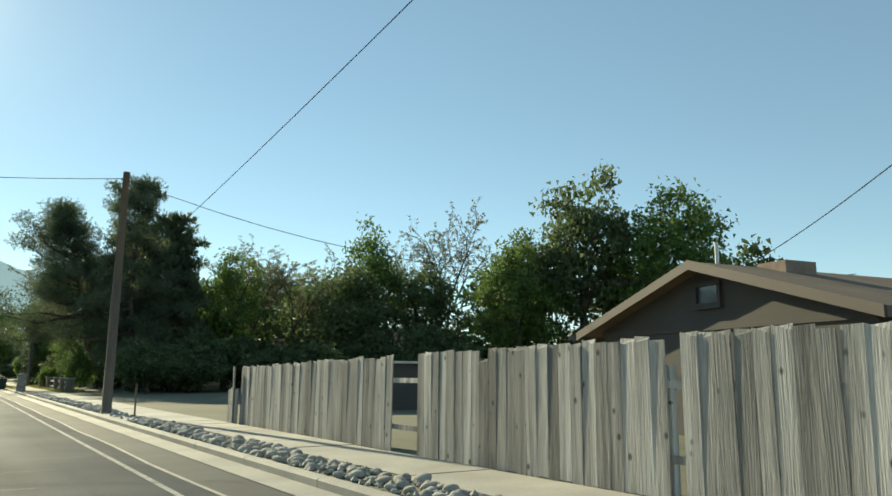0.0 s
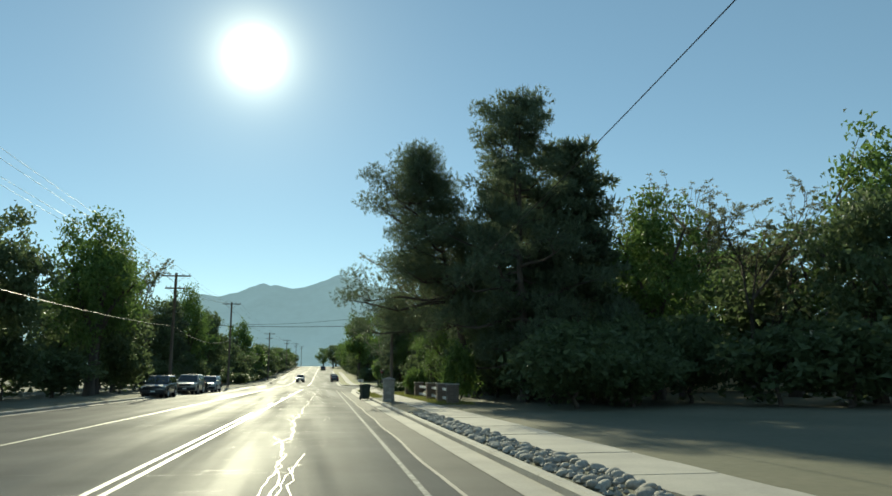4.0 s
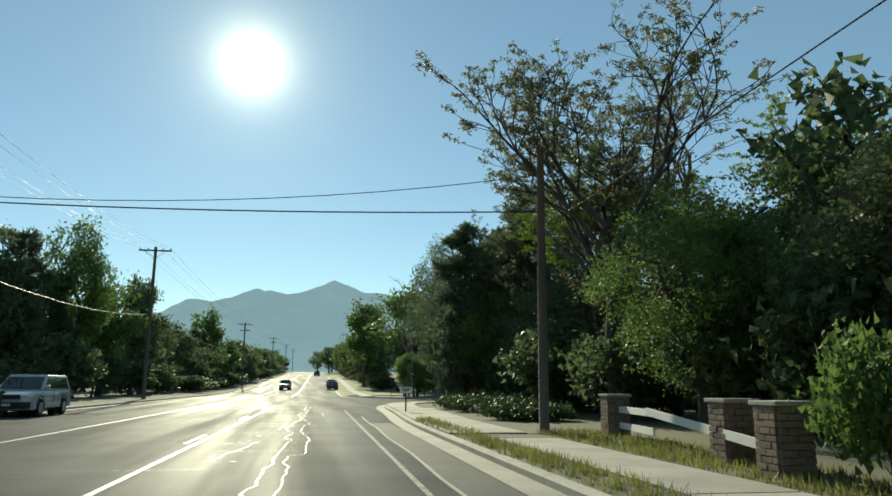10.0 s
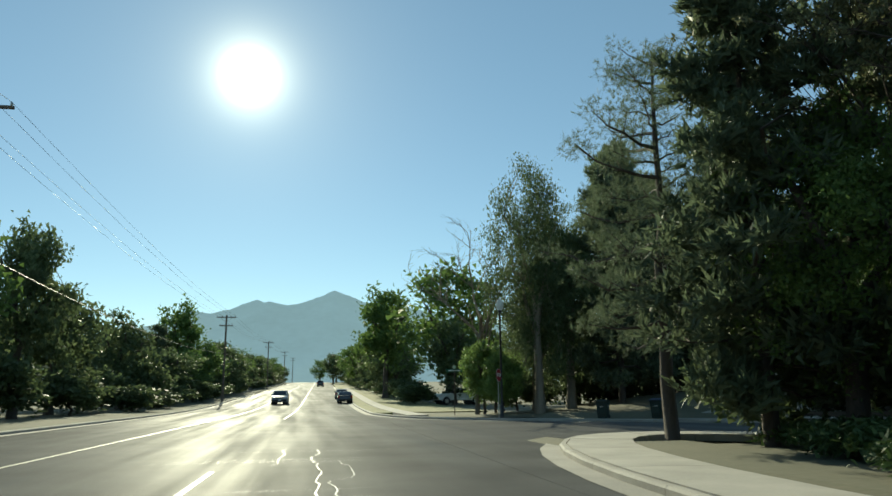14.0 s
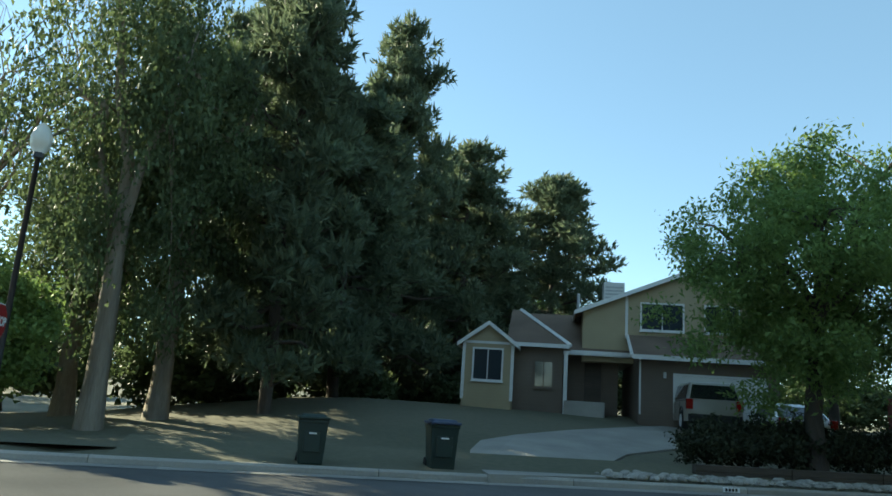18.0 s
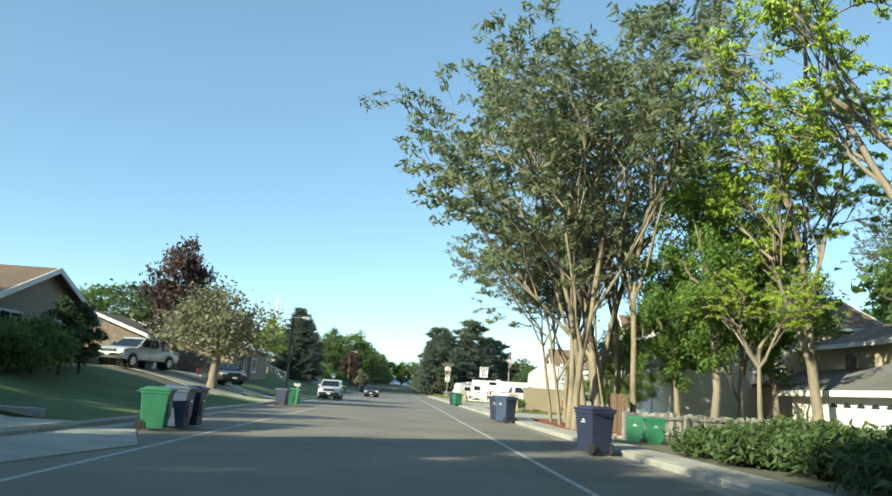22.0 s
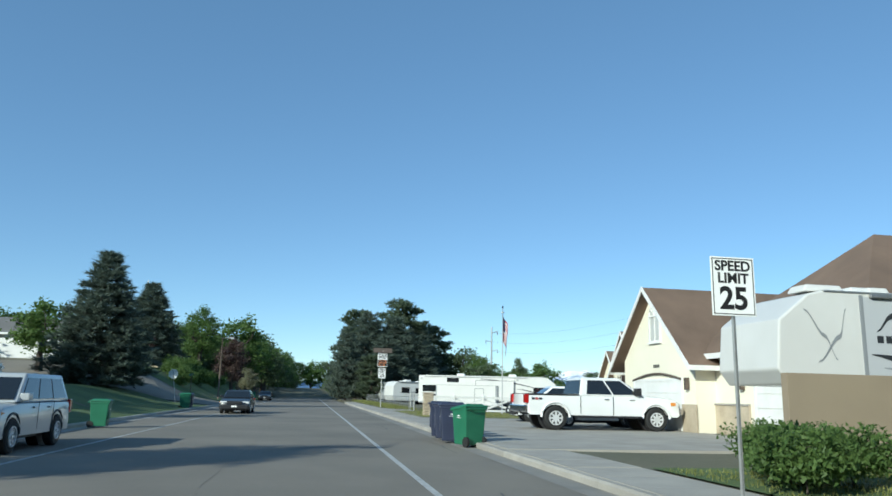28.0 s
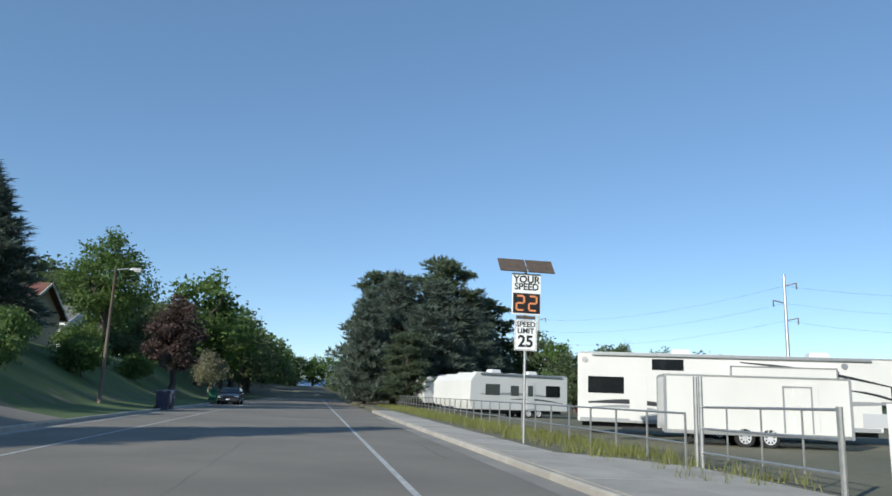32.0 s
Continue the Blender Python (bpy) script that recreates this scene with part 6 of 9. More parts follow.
def cobra_lamp(at, turn, h, label, mat):
    root = thing("street_lamp", at, turn, label, "street lamp", "street lamps")
    part("post", tube(bmesh.new(), [(0, 0, -0.1), (0, 0, h * 0.5), (0, 0, h)], [0.1, 0.085, 0.065], 10), mat, root, smooth=True)
    part("arm", tube(bmesh.new(), [(0, 0, h - 0.1), (0.5, 0, h - 0.02), (0.9, 0, h - 0.02)], [0.035, 0.03, 0.03], 8), steel, root)
    bm = bmesh.new()
    box(bm, 0.75, 1.35, -0.14, 0.14, h - 0.1, h + 0.06, 0.04, (0.85, 0.7))
    ob = part("lamp_head", bm, steel, root)
    part("lens", box(bmesh.new(), 0.95, 1.3, -0.1, 0.1, h - 0.17, h - 0.095, 0.03), lamp_clear, ob)
    return root


def board_fence(name, a, b, n, h, mat, label, tilt=0.02, gaps=(), posts=True, uneven=0.06, seed=1, rails=True, h2=None):
    """Upright boards side by side from a to b."""
    rr = random.Random(seed)
    a, b = Vector(a), Vector(b)
    turn = math.degrees(math.atan2(b.y - a.y, b.x - a.x))
    ln = (b - a).length
    root = thing(name, a, turn, label, "fence")
    w = ln / n
    kit = []
    for k in range(4):
        bm = bmesh.new()
        box(bm, -w * 0.503, w * 0.503, -0.011, 0.011, 0, 1.0)
        top = [v for v in bm.verts if v.co.z > 0.9]
        for v in top:
            v.co.z += rr.uniform(-0.025, 0.025)
        if k == 3:
            bmesh.ops.subdivide_edges(bm, edges=[e for e in bm.edges if abs(e.verts[0].co.z - e.verts[1].co.z) > 0.5], cuts=3)
            for v in bm.verts:
                if 0.1 < v.co.z < 0.95:
                    v.co.x += rr.uniform(-0.012, 0.012)
        kit.append(mesh_of("board", bm, mat))
    for i in range(n):
        if i in gaps:
            continue
        wide = rr.choice((0.86, 0.97, 1.0, 1.0, 1.0))
        hh = (h + ((h if h2 is None else h2) - h) * i / n) * (1 + rr.uniform(-uneven, uneven * 0.5))
        if rr.random() < 0.03:
            hh *= rr.uniform(0.9, 0.96)
        m = Matrix.Translation(((i + 0.5) * w, rr.uniform(-0.003, 0.003), rr.uniform(-0.02, 0.01))) @ pose(0, 0, 0, rr.uniform(-0.4, 0.4), rr.gauss(0, tilt * 57), 0) @ Matrix.Diagonal((wide, 1, hh, 1))
        share("board", kit[rr.randrange(4)], root, m)
    low = min(h, h if h2 is None else h2)
    if rails:
        for z in (0.25, 0.78):
            quick("rail", root, mat, 0, ln, -0.06, -0.015, low * z, low * z + 0.09)
    if posts:
        for k in range(int(ln / 2.4) + 1):
            quick("post", root, mat, k * 2.4, k * 2.4 + 0.1, -0.16, -0.06, -0.1, low * 0.95)
    return root


def brick_pillar(at, turn, w, h, label, mat, cap_mat, bh=0.11, cap=0.1, pitched=0.0):
    """A square pillar of bricks or blocks laid in courses, with a cap."""
    root = thing("pillar", at, turn, label, "gate pillar", "roadside pillars")
    quick("core", root, gutter_mat, -w / 2 + 0.02, w / 2 - 0.02, -w / 2 + 0.02, w / 2 - 0.02, -0.05, h)
    n = round(h / bh)
    bl = w / 2
    me_full = mesh_of("brick", box(bmesh.new(), -bl / 2 + 0.006, bl / 2 - 0.006, -0.045, 0.035, 0.006, bh - 0.006, 0.006), mat)
    me_half = mesh_of("brick", box(bmesh.new(), -bl / 4 + 0.006, bl / 4 - 0.006, -0.045, 0.035, 0.006, bh - 0.006, 0.006), mat)
    for k in range(n):
        for sd in range(4):
            for x, me in ((-w / 4, me_full), (w / 4, me_full)) if k % 2 else ((-w * 0.375, me_half), (0, me_full), (w * 0.375, me_half)):
                share("brick", me, root, pose(0, 0, k * h / n, 0, 0, 90 * sd) @ Matrix.Translation((x, -w / 2 + random.uniform(-0.006, 0.006), 0)))
    bm = bmesh.new()
    box(bm, -w / 2 - 0.07, w / 2 + 0.07, -w / 2 - 0.07, w / 2 + 0.07, h, h + cap, 0.015)
    if pitched:
        box(bm, -w / 2 - 0.06, w / 2 + 0.06, -w / 2 - 0.06, w / 2 + 0.06, h + cap, h + cap + pitched, 0, (0.12, 0.12))
    part("cap", bm, cap_mat, root)
    return root


def stones(name, line, w0, w1, z, count, size, label, seed=3):
    """A bed of loose rounded stones: the nearest apart, each its own lump."""
    rr = random.Random(seed)
    root = thing(name, (0, 0, 0), 0, label, "stones")
    kit = []
    for k in range(6):
        bm = bmesh.new()
        bmesh.ops.create_icosphere(bm, subdivisions=2, radius=1)
        d = [Vector((rr.gauss(0, 1), rr.gauss(0, 1), rr.gauss(0, 1))).normalized() for _ in range(5)]
        for v in bm.verts:
            v.co *= 1 - 0.16 * sum(max(0, v.co.normalized().dot(q) - 0.55) for q in d)
        kit.append(mesh_of("stone", bm, stone_grey, True))
    seg = [(p, q, (q - p).length) for p, q in zip(line, line[1:])]
    tot = sum(s[2] for s in seg)
    for i in range(count):
        r = rr.random() * tot
        for p, q, ln in seg:
            if r <= ln:
                break
            r -= ln
        d = (q - p).normalized()
        rt = Vector((d.y, -d.x, 0))
        s = size * rr.uniform(0.45, 1.25)
        c = p + d * r + rt * rr.uniform(w0, w1)
        share("stone", kit[rr.randrange(6)], root, Matrix.Translation((c.x, c.y, z + s * 0.25)) @ pose(0, 0, 0, rr.uniform(-25, 25), rr.uniform(-25, 25), rr.uniform(0, 360)) @ Matrix.Diagonal((s * rr.uniform(0.8, 1.5), s, s * 0.65, 1)))
    return root


def rv(at, turn, ln, w, h, label, nose=True, nose_len=2.4, stripes=(), door=0.35, wins=((0.15, 0.9, 0.55), (0.6, 1.3, 0.6)), name="travel_trailer", slides=True):
    """A trailer: +x is its front; a raised nose overhangs there."""
    root = thing(name, at, turn, label, "travel trailer", "trailers")
    z0, hw = 0.55, w / 2
    x0, x1 = -ln / 2, ln / 2
    bm = bmesh.new()
    if nose:
        side(bm, [(x0, z0), (x1 - nose_len, z0), (x1 - nose_len, 1.75), (x1 - 0.25, 1.75), (x1, 2.1), (x1 - 0.1, h - 0.75), (x1 - 0.9, h - 0.12), (x1 - 1.4, h), (x0 + 0.08, h), (x0, h - 0.1)], -hw, hw, 0.05)
    else:
        side(bm, [(x0, z0), (x1 - 0.2, z0), (x1, z0 + 0.5), (x1 - 0.05, h - 0.6), (x1 - 0.5, h - 0.05), (x0 + 0.08, h), (x0, h - 0.1)], -hw, hw, 0.05)
    part("body", bm, rv_white, root)
    for s in (-1, 1):
        for f, ww, wh in wins:
            x = x0 + ln * f
            quick("side_window", root, car_glass, x - ww / 2, x + ww / 2, s * hw - 0.01, s * hw + 0.012, h * 0.5, h * 0.5 + wh, 0.004)
        x = x0 + ln * door
        quick("door", root, rv_white, x - 0.36, x + 0.36, s * hw - 0.01, s * hw + 0.025, z0 + 0.1, z0 + 2.0, 0.01)
        quick("door_window", root, car_glass, x - 0.22, x + 0.22, s * hw, s * hw + 0.034, z0 + 1.0, z0 + 1.75, 0.004)
        quick("awning", root, steel, x0 + 0.6, x1 - nose_len - 0.3, s * (hw + 0.06) - 0.05, s * (hw + 0.06) + 0.05, h - 0.16, h - 0.06, 0.02)
        for k, (fa, fb, za, zb, th, mt) in enumerate(stripes):
            bm = bmesh.new()
            n = 10
            prev = None
            for i in range(n + 1):
                t = i / n
                x = x0 + ln * (fa + (fb - fa) * t)
                zc = za + (zb - za) * t + 0.12 * math.sin(t * math.pi) * h / 3
                tt = th * math.sin(math.pi * min(max(t, 0.06), 0.97)) ** 0.6
                cur = [bm.verts.new((x, s * (hw + 0.008), zc - tt / 2)), bm.verts.new((x, s * (hw + 0.008), zc + tt / 2))]
                if prev:
                    bm.faces.new((prev[0], cur[0], cur[1], prev[1]))
                prev = cur
            part("stripe", bm, mt, root)
        for k in (-0.45, 0.45):
            wheel(root, -ln * 0.14 + k, s * (hw - 0.16), 0.36, 0.22)
    if ln > 9.5 and slides:
        seam = plain("seam_grey", (0.2, 0.2, 0.2), 0.6)
        for s in (-1, 1):
            a, b, zt = x0 + ln * 0.42, x0 + ln * 0.7, h - 0.45
            sl = quick("slide_out", root, rv_white, a, b, s * (hw + 0.1) - 0.14, s * (hw + 0.1) + 0.14, 0.85, zt, 0.02)
            y0, y1 = s * (hw + 0.245) - 0.008, s * (hw + 0.245) + 0.008
            for p, q, lo, hi in ((a, a + 0.06, 0.85, zt), (b - 0.06, b, 0.85, zt), (a + 0.06, b - 0.06, zt - 0.06, zt), (a + 0.06, b - 0.06, 0.85, 0.91)):
                quick("edge_trim", sl, seam, p, q, y0, y1, lo, hi)
            quick("storage_hatch", root, plain("hatch_grey", (0.45, 0.46, 0.47), 0.5), x0 + ln * 0.76, x0 + ln * 0.84, s * hw - 0.01, s * hw + 0.02, 0.75, 1.3, 0.01)
            quick("lower_band", root, plain("band_grey", (0.3, 0.31, 0.32), 0.5), x0 + 0.1, x1 - nose_len - 0.1, s * hw - 0.005, s * hw + 0.006, 0.58, 0.72)
    for f in (0.3, 0.68):
        quick("roof_unit", root, rv_white, x0 + ln * f - 0.45, x0 + ln * f + 0.45, -0.4, 0.4, h - 0.02, h + 0.26, 0.06, top=(0.8, 0.8))
    quick("roof_edge", root, steel, x0 + 0.05, x1 - 1.3, -hw - 0.02, hw + 0.02, h - 0.06, h - 0.02)
    quick("chassis", root, black_trim, x0 + 0.2, x1 - (nose_len if nose else 0.2), -0.7, 0.7, 0.35, z0)
    for s in (-1, 1):
        quick("clearance_lamp", root, lamp_red, x0 - 0.02, x0 + 0.02, s * (hw - 0.15) - 0.06, s * (hw - 0.15) + 0.06, 0.9, 1.1, 0.01)
    quick("rear_window", root, car_glass, x0 - 0.015, x0 + 0.01, -0.5, 0.5, h * 0.5, h * 0.5 + 0.5, 0.003)
    return root


# ---- things: first street ----
FLAT = 0.12
f0, f1 = A(3.5, 4.5, FLAT), A(23.2, 4.35, FLAT)
board_fence("board_fence", f0, f1, 86, 1.92, old_wood, "tall weathered grey board fence with split and leaning boards", 0.006, gaps=(20, 45, 46, 47, 48), seed=5, h2=1.6, uneven=0.02)
stub = thing("fence_stub", A(23.5, 4.3, FLAT), HEAD_A, "short weathered fence boards and a tall stake at the fence's end", "fence")
for k in range(4):
    quick("board", stub, old_wood, -0.2 + 0.21 * k, 0.0 + 0.21 * k, -0.012, 0.012, 0, (0.98, 0.94, 1.0, 0.96)[k])
quick("stake", stub, old_wood, 0.05, 0.15, 0.02, 0.06, 0, 1.62)
quick("rail", stub, old_wood, -0.25, 0.66, -0.06, -0.014, 0.55, 0.64)
stones("roadside_stones", [A(y, 0) for y in range(8, 27, 3)], 1.95, 2.7, 0.135, 280, 0.1, "loose pale river stones between kerb and pavement", 6)
stones("roadside_stones", [A(y, 0) for y in range(32, 57, 4)], 1.95, 2.7, 0.135, 295, 0.1, "grey river stones in a bed beyond the pole", 9)
flags("pavement_apron", [A(y, 0) for y in (26.2, 28.7, 31.2)], 1.88, 2.74, 0.15, 2.4, "pale concrete apron between two beds of stones")

# the brown house behind the fence
def brown_house():
    h = thing("brown_house", (12.6, 13.3, 0.1), -102.7, "low brown house with lap siding and a pitched roof", "house")
    gable_walls(h, -4.3, 4.3, 0.4, 12, 0, 2.75, 4.05, "y", siding_dark)
    gable_roof(h, -4.3, 4.3, 0.4, 12, 2.75, 4.05, "y", 0.55, shingle_brown, surf("brown_trim", (0.13, 0.1, 0.085), None, 0.7))
    quick("gable_band", h, siding_dark, -4.3, 4.3, 0.35, 0.4, 2.5, 2.68)
    window(h, (0, 0.39, 3.15), "y-", 0.7, 0.4, 0, None, siding_dark)
    quick("chimney", h, brick_brown, -0.2, 0.7, 2.2, 3.2, 3.5, 4.22, 0.02)
    part("vent_pipe", tube(bmesh.new(), [(-0.5, 1.2, 3.7), (-0.5, 1.2, 4.75)], 0.05, 8), steel, h)
    s = thing("shed", (13.5, 29.5, 0.1), -30, "low shed roof behind the fence", "shed")
    wall_box(s, -2, 2, 0, 3, 0, 1.9, siding_dark)
    quick("roof", s, steel, -2.3, 2.3, -0.3, 3.3, 1.9, 2.0)


brown_house()

# poles and cables along the first street
utility_pole((3.35, 30.9, 0.1), 8.75, (), "plain brown wooden utility pole beside the pavement", r=0.15)
quick("marker", thing("marker_post", A(28.5, 2.6, 0.12), 0, "thin metal marker post by the pole", "post"), rust_steel, -0.025, 0.025, -0.02, 0.02, 0, 1.05)
wire("cable", (3.3, 30.9, 8.6), (-14, 37, 8.7), 0.45, "black cable slung across the street")
wire("cable", (3.3, 30.9, 8.6), (22, 14, 4.8), 1.6, "black cable to the trees")
wire("cable", (3.6, -14, 11.5), (8.0, 96.6, 5.9), 2.2, "long sagging black cable along the pavement", 0.014, 30)
wire("cable", (7.53, 5.22, 5.04), (14.2, 12.6, 4.35), 0.12, "black cable to the brown house")
utility_pole((7.85, 96.5, 0.1), 8.0, (), "plain wooden utility pole among the trees", r=0.13)
wire("cable", (7.85, 96.5, 7.4), (-13.5, 99.2, 6.8), 0.75, "black cable slung across the street")
wire("cable", (7.85, 96.5, 6.3), (-13.5, 99.2, 6.45), 0.25, "black cable slung across the street", 0.02)
ys_poles = [22, 99.2, 140.1, 216, 300, 385, 465]
tops = []
for i, y in enumerate(ys_poles):
    p = A(y, -15.2)
    p.z = lift(p.x, p.y)
    hgt = 11.0 if y < 120 else 12.4 if y < 200 else 11.6
    utility_pole(p, hgt, ((hgt - 0.35, 1.3), (hgt - 1.5, 0.9)) if i % 2 or i > 3 else ((hgt - 0.35, 1.3),), "wooden utility pole with crossarms")
    tops.append((p, hgt))
for (p, h1), (q, h2) in zip(tops, tops[1:6]):
    for x in (-1.2, -0.6, 0.6, 1.2):
        wire("power_line", (p.x + x, p.y, p.z + h1 - 0.08), (q.x + x, q.y, q.z + h2 - 0.08), 0.7, "thin power line between poles", 0.01, 8)
    wire("phone_line", (p.x, p.y, p.z + h1 * 0.55), (q.x, q.y, q.z + h2 * 0.55), 0.9, "sagging black phone cable between poles", 0.02, 8)

# refuse bin, pillars and rails by the pines
wheelie_bin(A(79.1, 1.35, 0.02), 100, bin_dark, "dark green wheeled bin at the kerb", 1.0, None, 0, False)
wheelie_bin(A(107.8, -13.6, 0.05), 60, bin_dark, "dark wheeled bin across the street", 1.0, None, 0, False)
brick_pillar(A(71.4, 2.3, 0.12), HEAD_A, 0.56, 1.2, "rough grey stone pillar close to the kerb", stone_grey, gutter_mat, 0.19, 0.08, 0.12)
pil = [(67.0, 5.3), (70.6, 5.3), (75.3, 5.35), (81.5, 5.35), (86.6, 5.2), (88.6, 5.6), (95.4, 6.3)]
for y, u in pil:
    brick_pillar(A(y, u, 0.1), HEAD_A, 0.52, 1.0, "brown brick pillar with a pale cap", brick_brown, concrete, 0.1, 0.07)


def white_rail(a, b, zs, label, drop=0.0):
    a, b = Vector(a), Vector(b)
    root = thing("rail_fence", a, math.degrees(math.atan2(b.y - a.y, b.x - a.x)), label, "fence")
    ln = (b - a).length
    for z in zs:
        bm = box(bmesh.new(), 0, ln, -0.02, 0.02, z, z + 0.16, 0.005)
        for v in bm.verts:
            if v.co.x > ln * 0.5:
                v.co.z -= drop
        part("rail", bm, white_paint, root)


for (y0, u0), (y1, u1) in (((67.2, 5.3), (70.4, 5.3)), ((70.9, 5.3), (75.0, 5.35)), ((75.6, 5.35), (81.2, 5.35))):
    white_rail(A(y0, u0, 0.1), A(y1, u1, 0.1), (0.18, 0.66), "white painted two-rail fence between brick pillars")
white_rail(A(86.9, 5.2, 0.1), A(92.0, 5.6, 0.1), (0.3,), "fallen white rail beside a brick pillar", -0.35)
white_rail(A(92.3, 5.9, 0.1), A(95.1, 6.3, 0.1), (0.2, 0.6), "short white rail fence")

# small white notice on a post
ms = thing("notice_post", A(111.4, 2.6, 0.16), HEAD_A, "small white notice board on a brown post", "sign")
part("post", tube(bmesh.new(), [(0, 0, -0.1), (0, 0, 0.85)], 0.035, 8), rust_steel, ms)
nb = quick("board", ms, sign_white, -0.02, 0.02, -0.29, 0.29, 0.84, 1.12, 0.008, "white board with dark lines of writing")
quick("frame", nb, steel, -0.026, -0.021, -0.3, 0.3, 1.1, 1.13)
for z, w0, w1 in ((1.0, -0.2, 0.22), (0.92, -0.12, 0.16)):
    for k in range(7):
        a = w0 + (w1 - w0) * k / 7
        quick("text_bar", nb, sign_black, -0.024, -0.0205, a, a + (w1 - w0) / 7 * 0.72, z, z + 0.055)

# parked and standing vehicles on the first street
car("suv", A(111.5, -13.5, 0.0), HEAD_A + 180, car_silver, "silver estate car parked under the trees")
car("suv", A(102.5, -14.0, 0.0), HEAD_A + 180, car_gold, "beige van parked in shade under the trees", 1.08, "van")
car("suv", A(90.5, -14.2, 0.0), HEAD_A + 180, car_black, "dark SUV parked under the trees")


def on_street(y, u):
    p = A(y, u)
    return (p.x, p.y, rise(p.x, p.y))


car("suv", on_street(330, -2.2), HEAD_A, car_black, "dark SUV far ahead on the street")
car("suv", on_street(205, -7.0), HEAD_A + 180, car_silver, "silver SUV coming down the far lane")
car("sedan", on_street(222, 0.9), HEAD_A, car_gold, "beige car parked at the far kerb")
car("sedan", on_street(207, 0.9), HEAD_A, car_black, "black car parked at the far kerb")
car("pickup", (*A(196, 13.5).xy, lift(*A(196, 13.5).xy)), 200, car_white, "white pickup parked beyond the grass", 1.0, "pickup")

# lamp, stop sign and street name at the far corner
lp = thing("post_top_lamp", (13.2, 153.6, 0.1), 0, "black post-top lamp with a pale acorn globe", "street lamp")
part("post", tube(bmesh.new(), [(0, 0, -0.1), (0, 0, 0.6), (0, 0, 0.7), (0, 0, 6.2)], [0.12, 0.11, 0.07, 0.055], 10), black_trim, lp, smooth=True)
part("globe", tube(bmesh.new(), [(0, 0, 6.25), (0, 0, 6.4), (0, 0, 6.65), (0, 0, 6.85), (0, 0, 6.98)], [0.1, 0.21, 0.23, 0.15, 0.04], 14), surf("opal_glass", (0.75, 0.72, 0.62), (0.6, 0.57, 0.5), 0.3, bump=0.0), lp, "pale opal glass globe", True)
part("collar", tube(bmesh.new(), [(0, 0, 6.15), (0, 0, 6.27)], 0.12, 10), black_trim, lp)


def octagon(r):
    return [(math.cos(math.tau * (k + 0.5) / 8) * r, math.sin(math.tau * (k + 0.5) / 8) * r) for k in range(8)]


def stop_sign(at, turn, lean, label):
    root = thing("stop_sign", at, turn, label, "stop sign", "stop signs")
    root.matrix_world = pose(*at, 0, lean, turn)
    part("post", tube(bmesh.new(), [(0, 0, -0.1), (0, 0, 2.75)], 0.03, 6), steel, root)
    bm = bmesh.new()
    side(bm, [(x, z + 2.4) for x, z in octagon(0.38)], -0.045, -0.035)
    face = part("face", bm, sign_red, root, "red octagonal face with a white rim")
    bm = bmesh.new()
    side(bm, [(x, z + 2.4) for x, z in octagon(0.405)], -0.0345, -0.03)
    part("border", bm, sign_white, face)
    words("STOP", 0.27, face, pose(0, -0.048, 2.4, 90, 0, 0), sign_white)
    return root


stop_sign((12.9, 153.2, 0.12), 52, 0, "red stop sign at the street corner")
sn = thing("street_name_sign", A(158.5, 6.4, 0.12), 0, "green street name blades on a thin post", "sign")
part("post", tube(bmesh.new(), [(0, 0, -0.1), (0, 0, 2.9)], 0.03, 6), rust_steel, sn)
quick("blade", sn, sign_green, -0.55, 0.55, -0.01, 0.01, 2.75, 2.95)
quick("blade", sn, sign_green, -0.01, 0.01, -0.5, 0.5, 2.97, 3.17)
quick("text_bar", sn, sign_white, -0.4, 0.4, -0.014, -0.0105, 2.82, 2.88)

# mountains: one far ridge with hazy slopes, and a far snowy range
def ridge(name, centre_az, spread, dist, peaks, base, mat, label, seed, rough, line=()):
    rr = random.Random(seed)
    n, m = 260, 14
    verts = []
    for i in range(n):
        az = math.radians(centre_az + spread * (i / (n - 1) - 0.5))
        top = base
        for pa, ph, pw in peaks:
            top = max(top, ph - abs(math.degrees(az) - pa) * ph / pw)
        if line:
            top = float(np.interp(math.degrees(az), [q[0] for q in line], [q[1] for q in line]))
        top += rough * (noise.noise(Vector((i * 0.22, seed, 0))) + 0.5 * noise.noise(Vector((i * 0.6, seed, 3))))
        for j in range(m):
            f = j / (m - 1)
            d = dist * (0.72 + 0.28 * f)
            z = top * f ** 1.15 + (rough * 0.8 * noise.noise(Vector((i * 0.35, j * 0.8, seed))) if 0 < j < m - 1 else 0) - (20 if j == 0 else 0)
            verts.append((math.sin(az) * d, math.cos(az) * d, z))
    faces = [(i * m + j, (i + 1) * m + j, (i + 1) * m + j + 1, i * m + j + 1) for i in range(n - 1) for j in range(m - 1)]
    me = bpy.data.meshes.new(name)
    me.from_pydata(verts, [], faces)
    me.materials.append(mat)
    for p in me.polygons:
        p.use_smooth = True
    return tagged(new(name, me), label, "mountains", kind="structure")


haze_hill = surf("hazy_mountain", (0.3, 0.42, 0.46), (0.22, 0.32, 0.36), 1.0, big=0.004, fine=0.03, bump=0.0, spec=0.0)
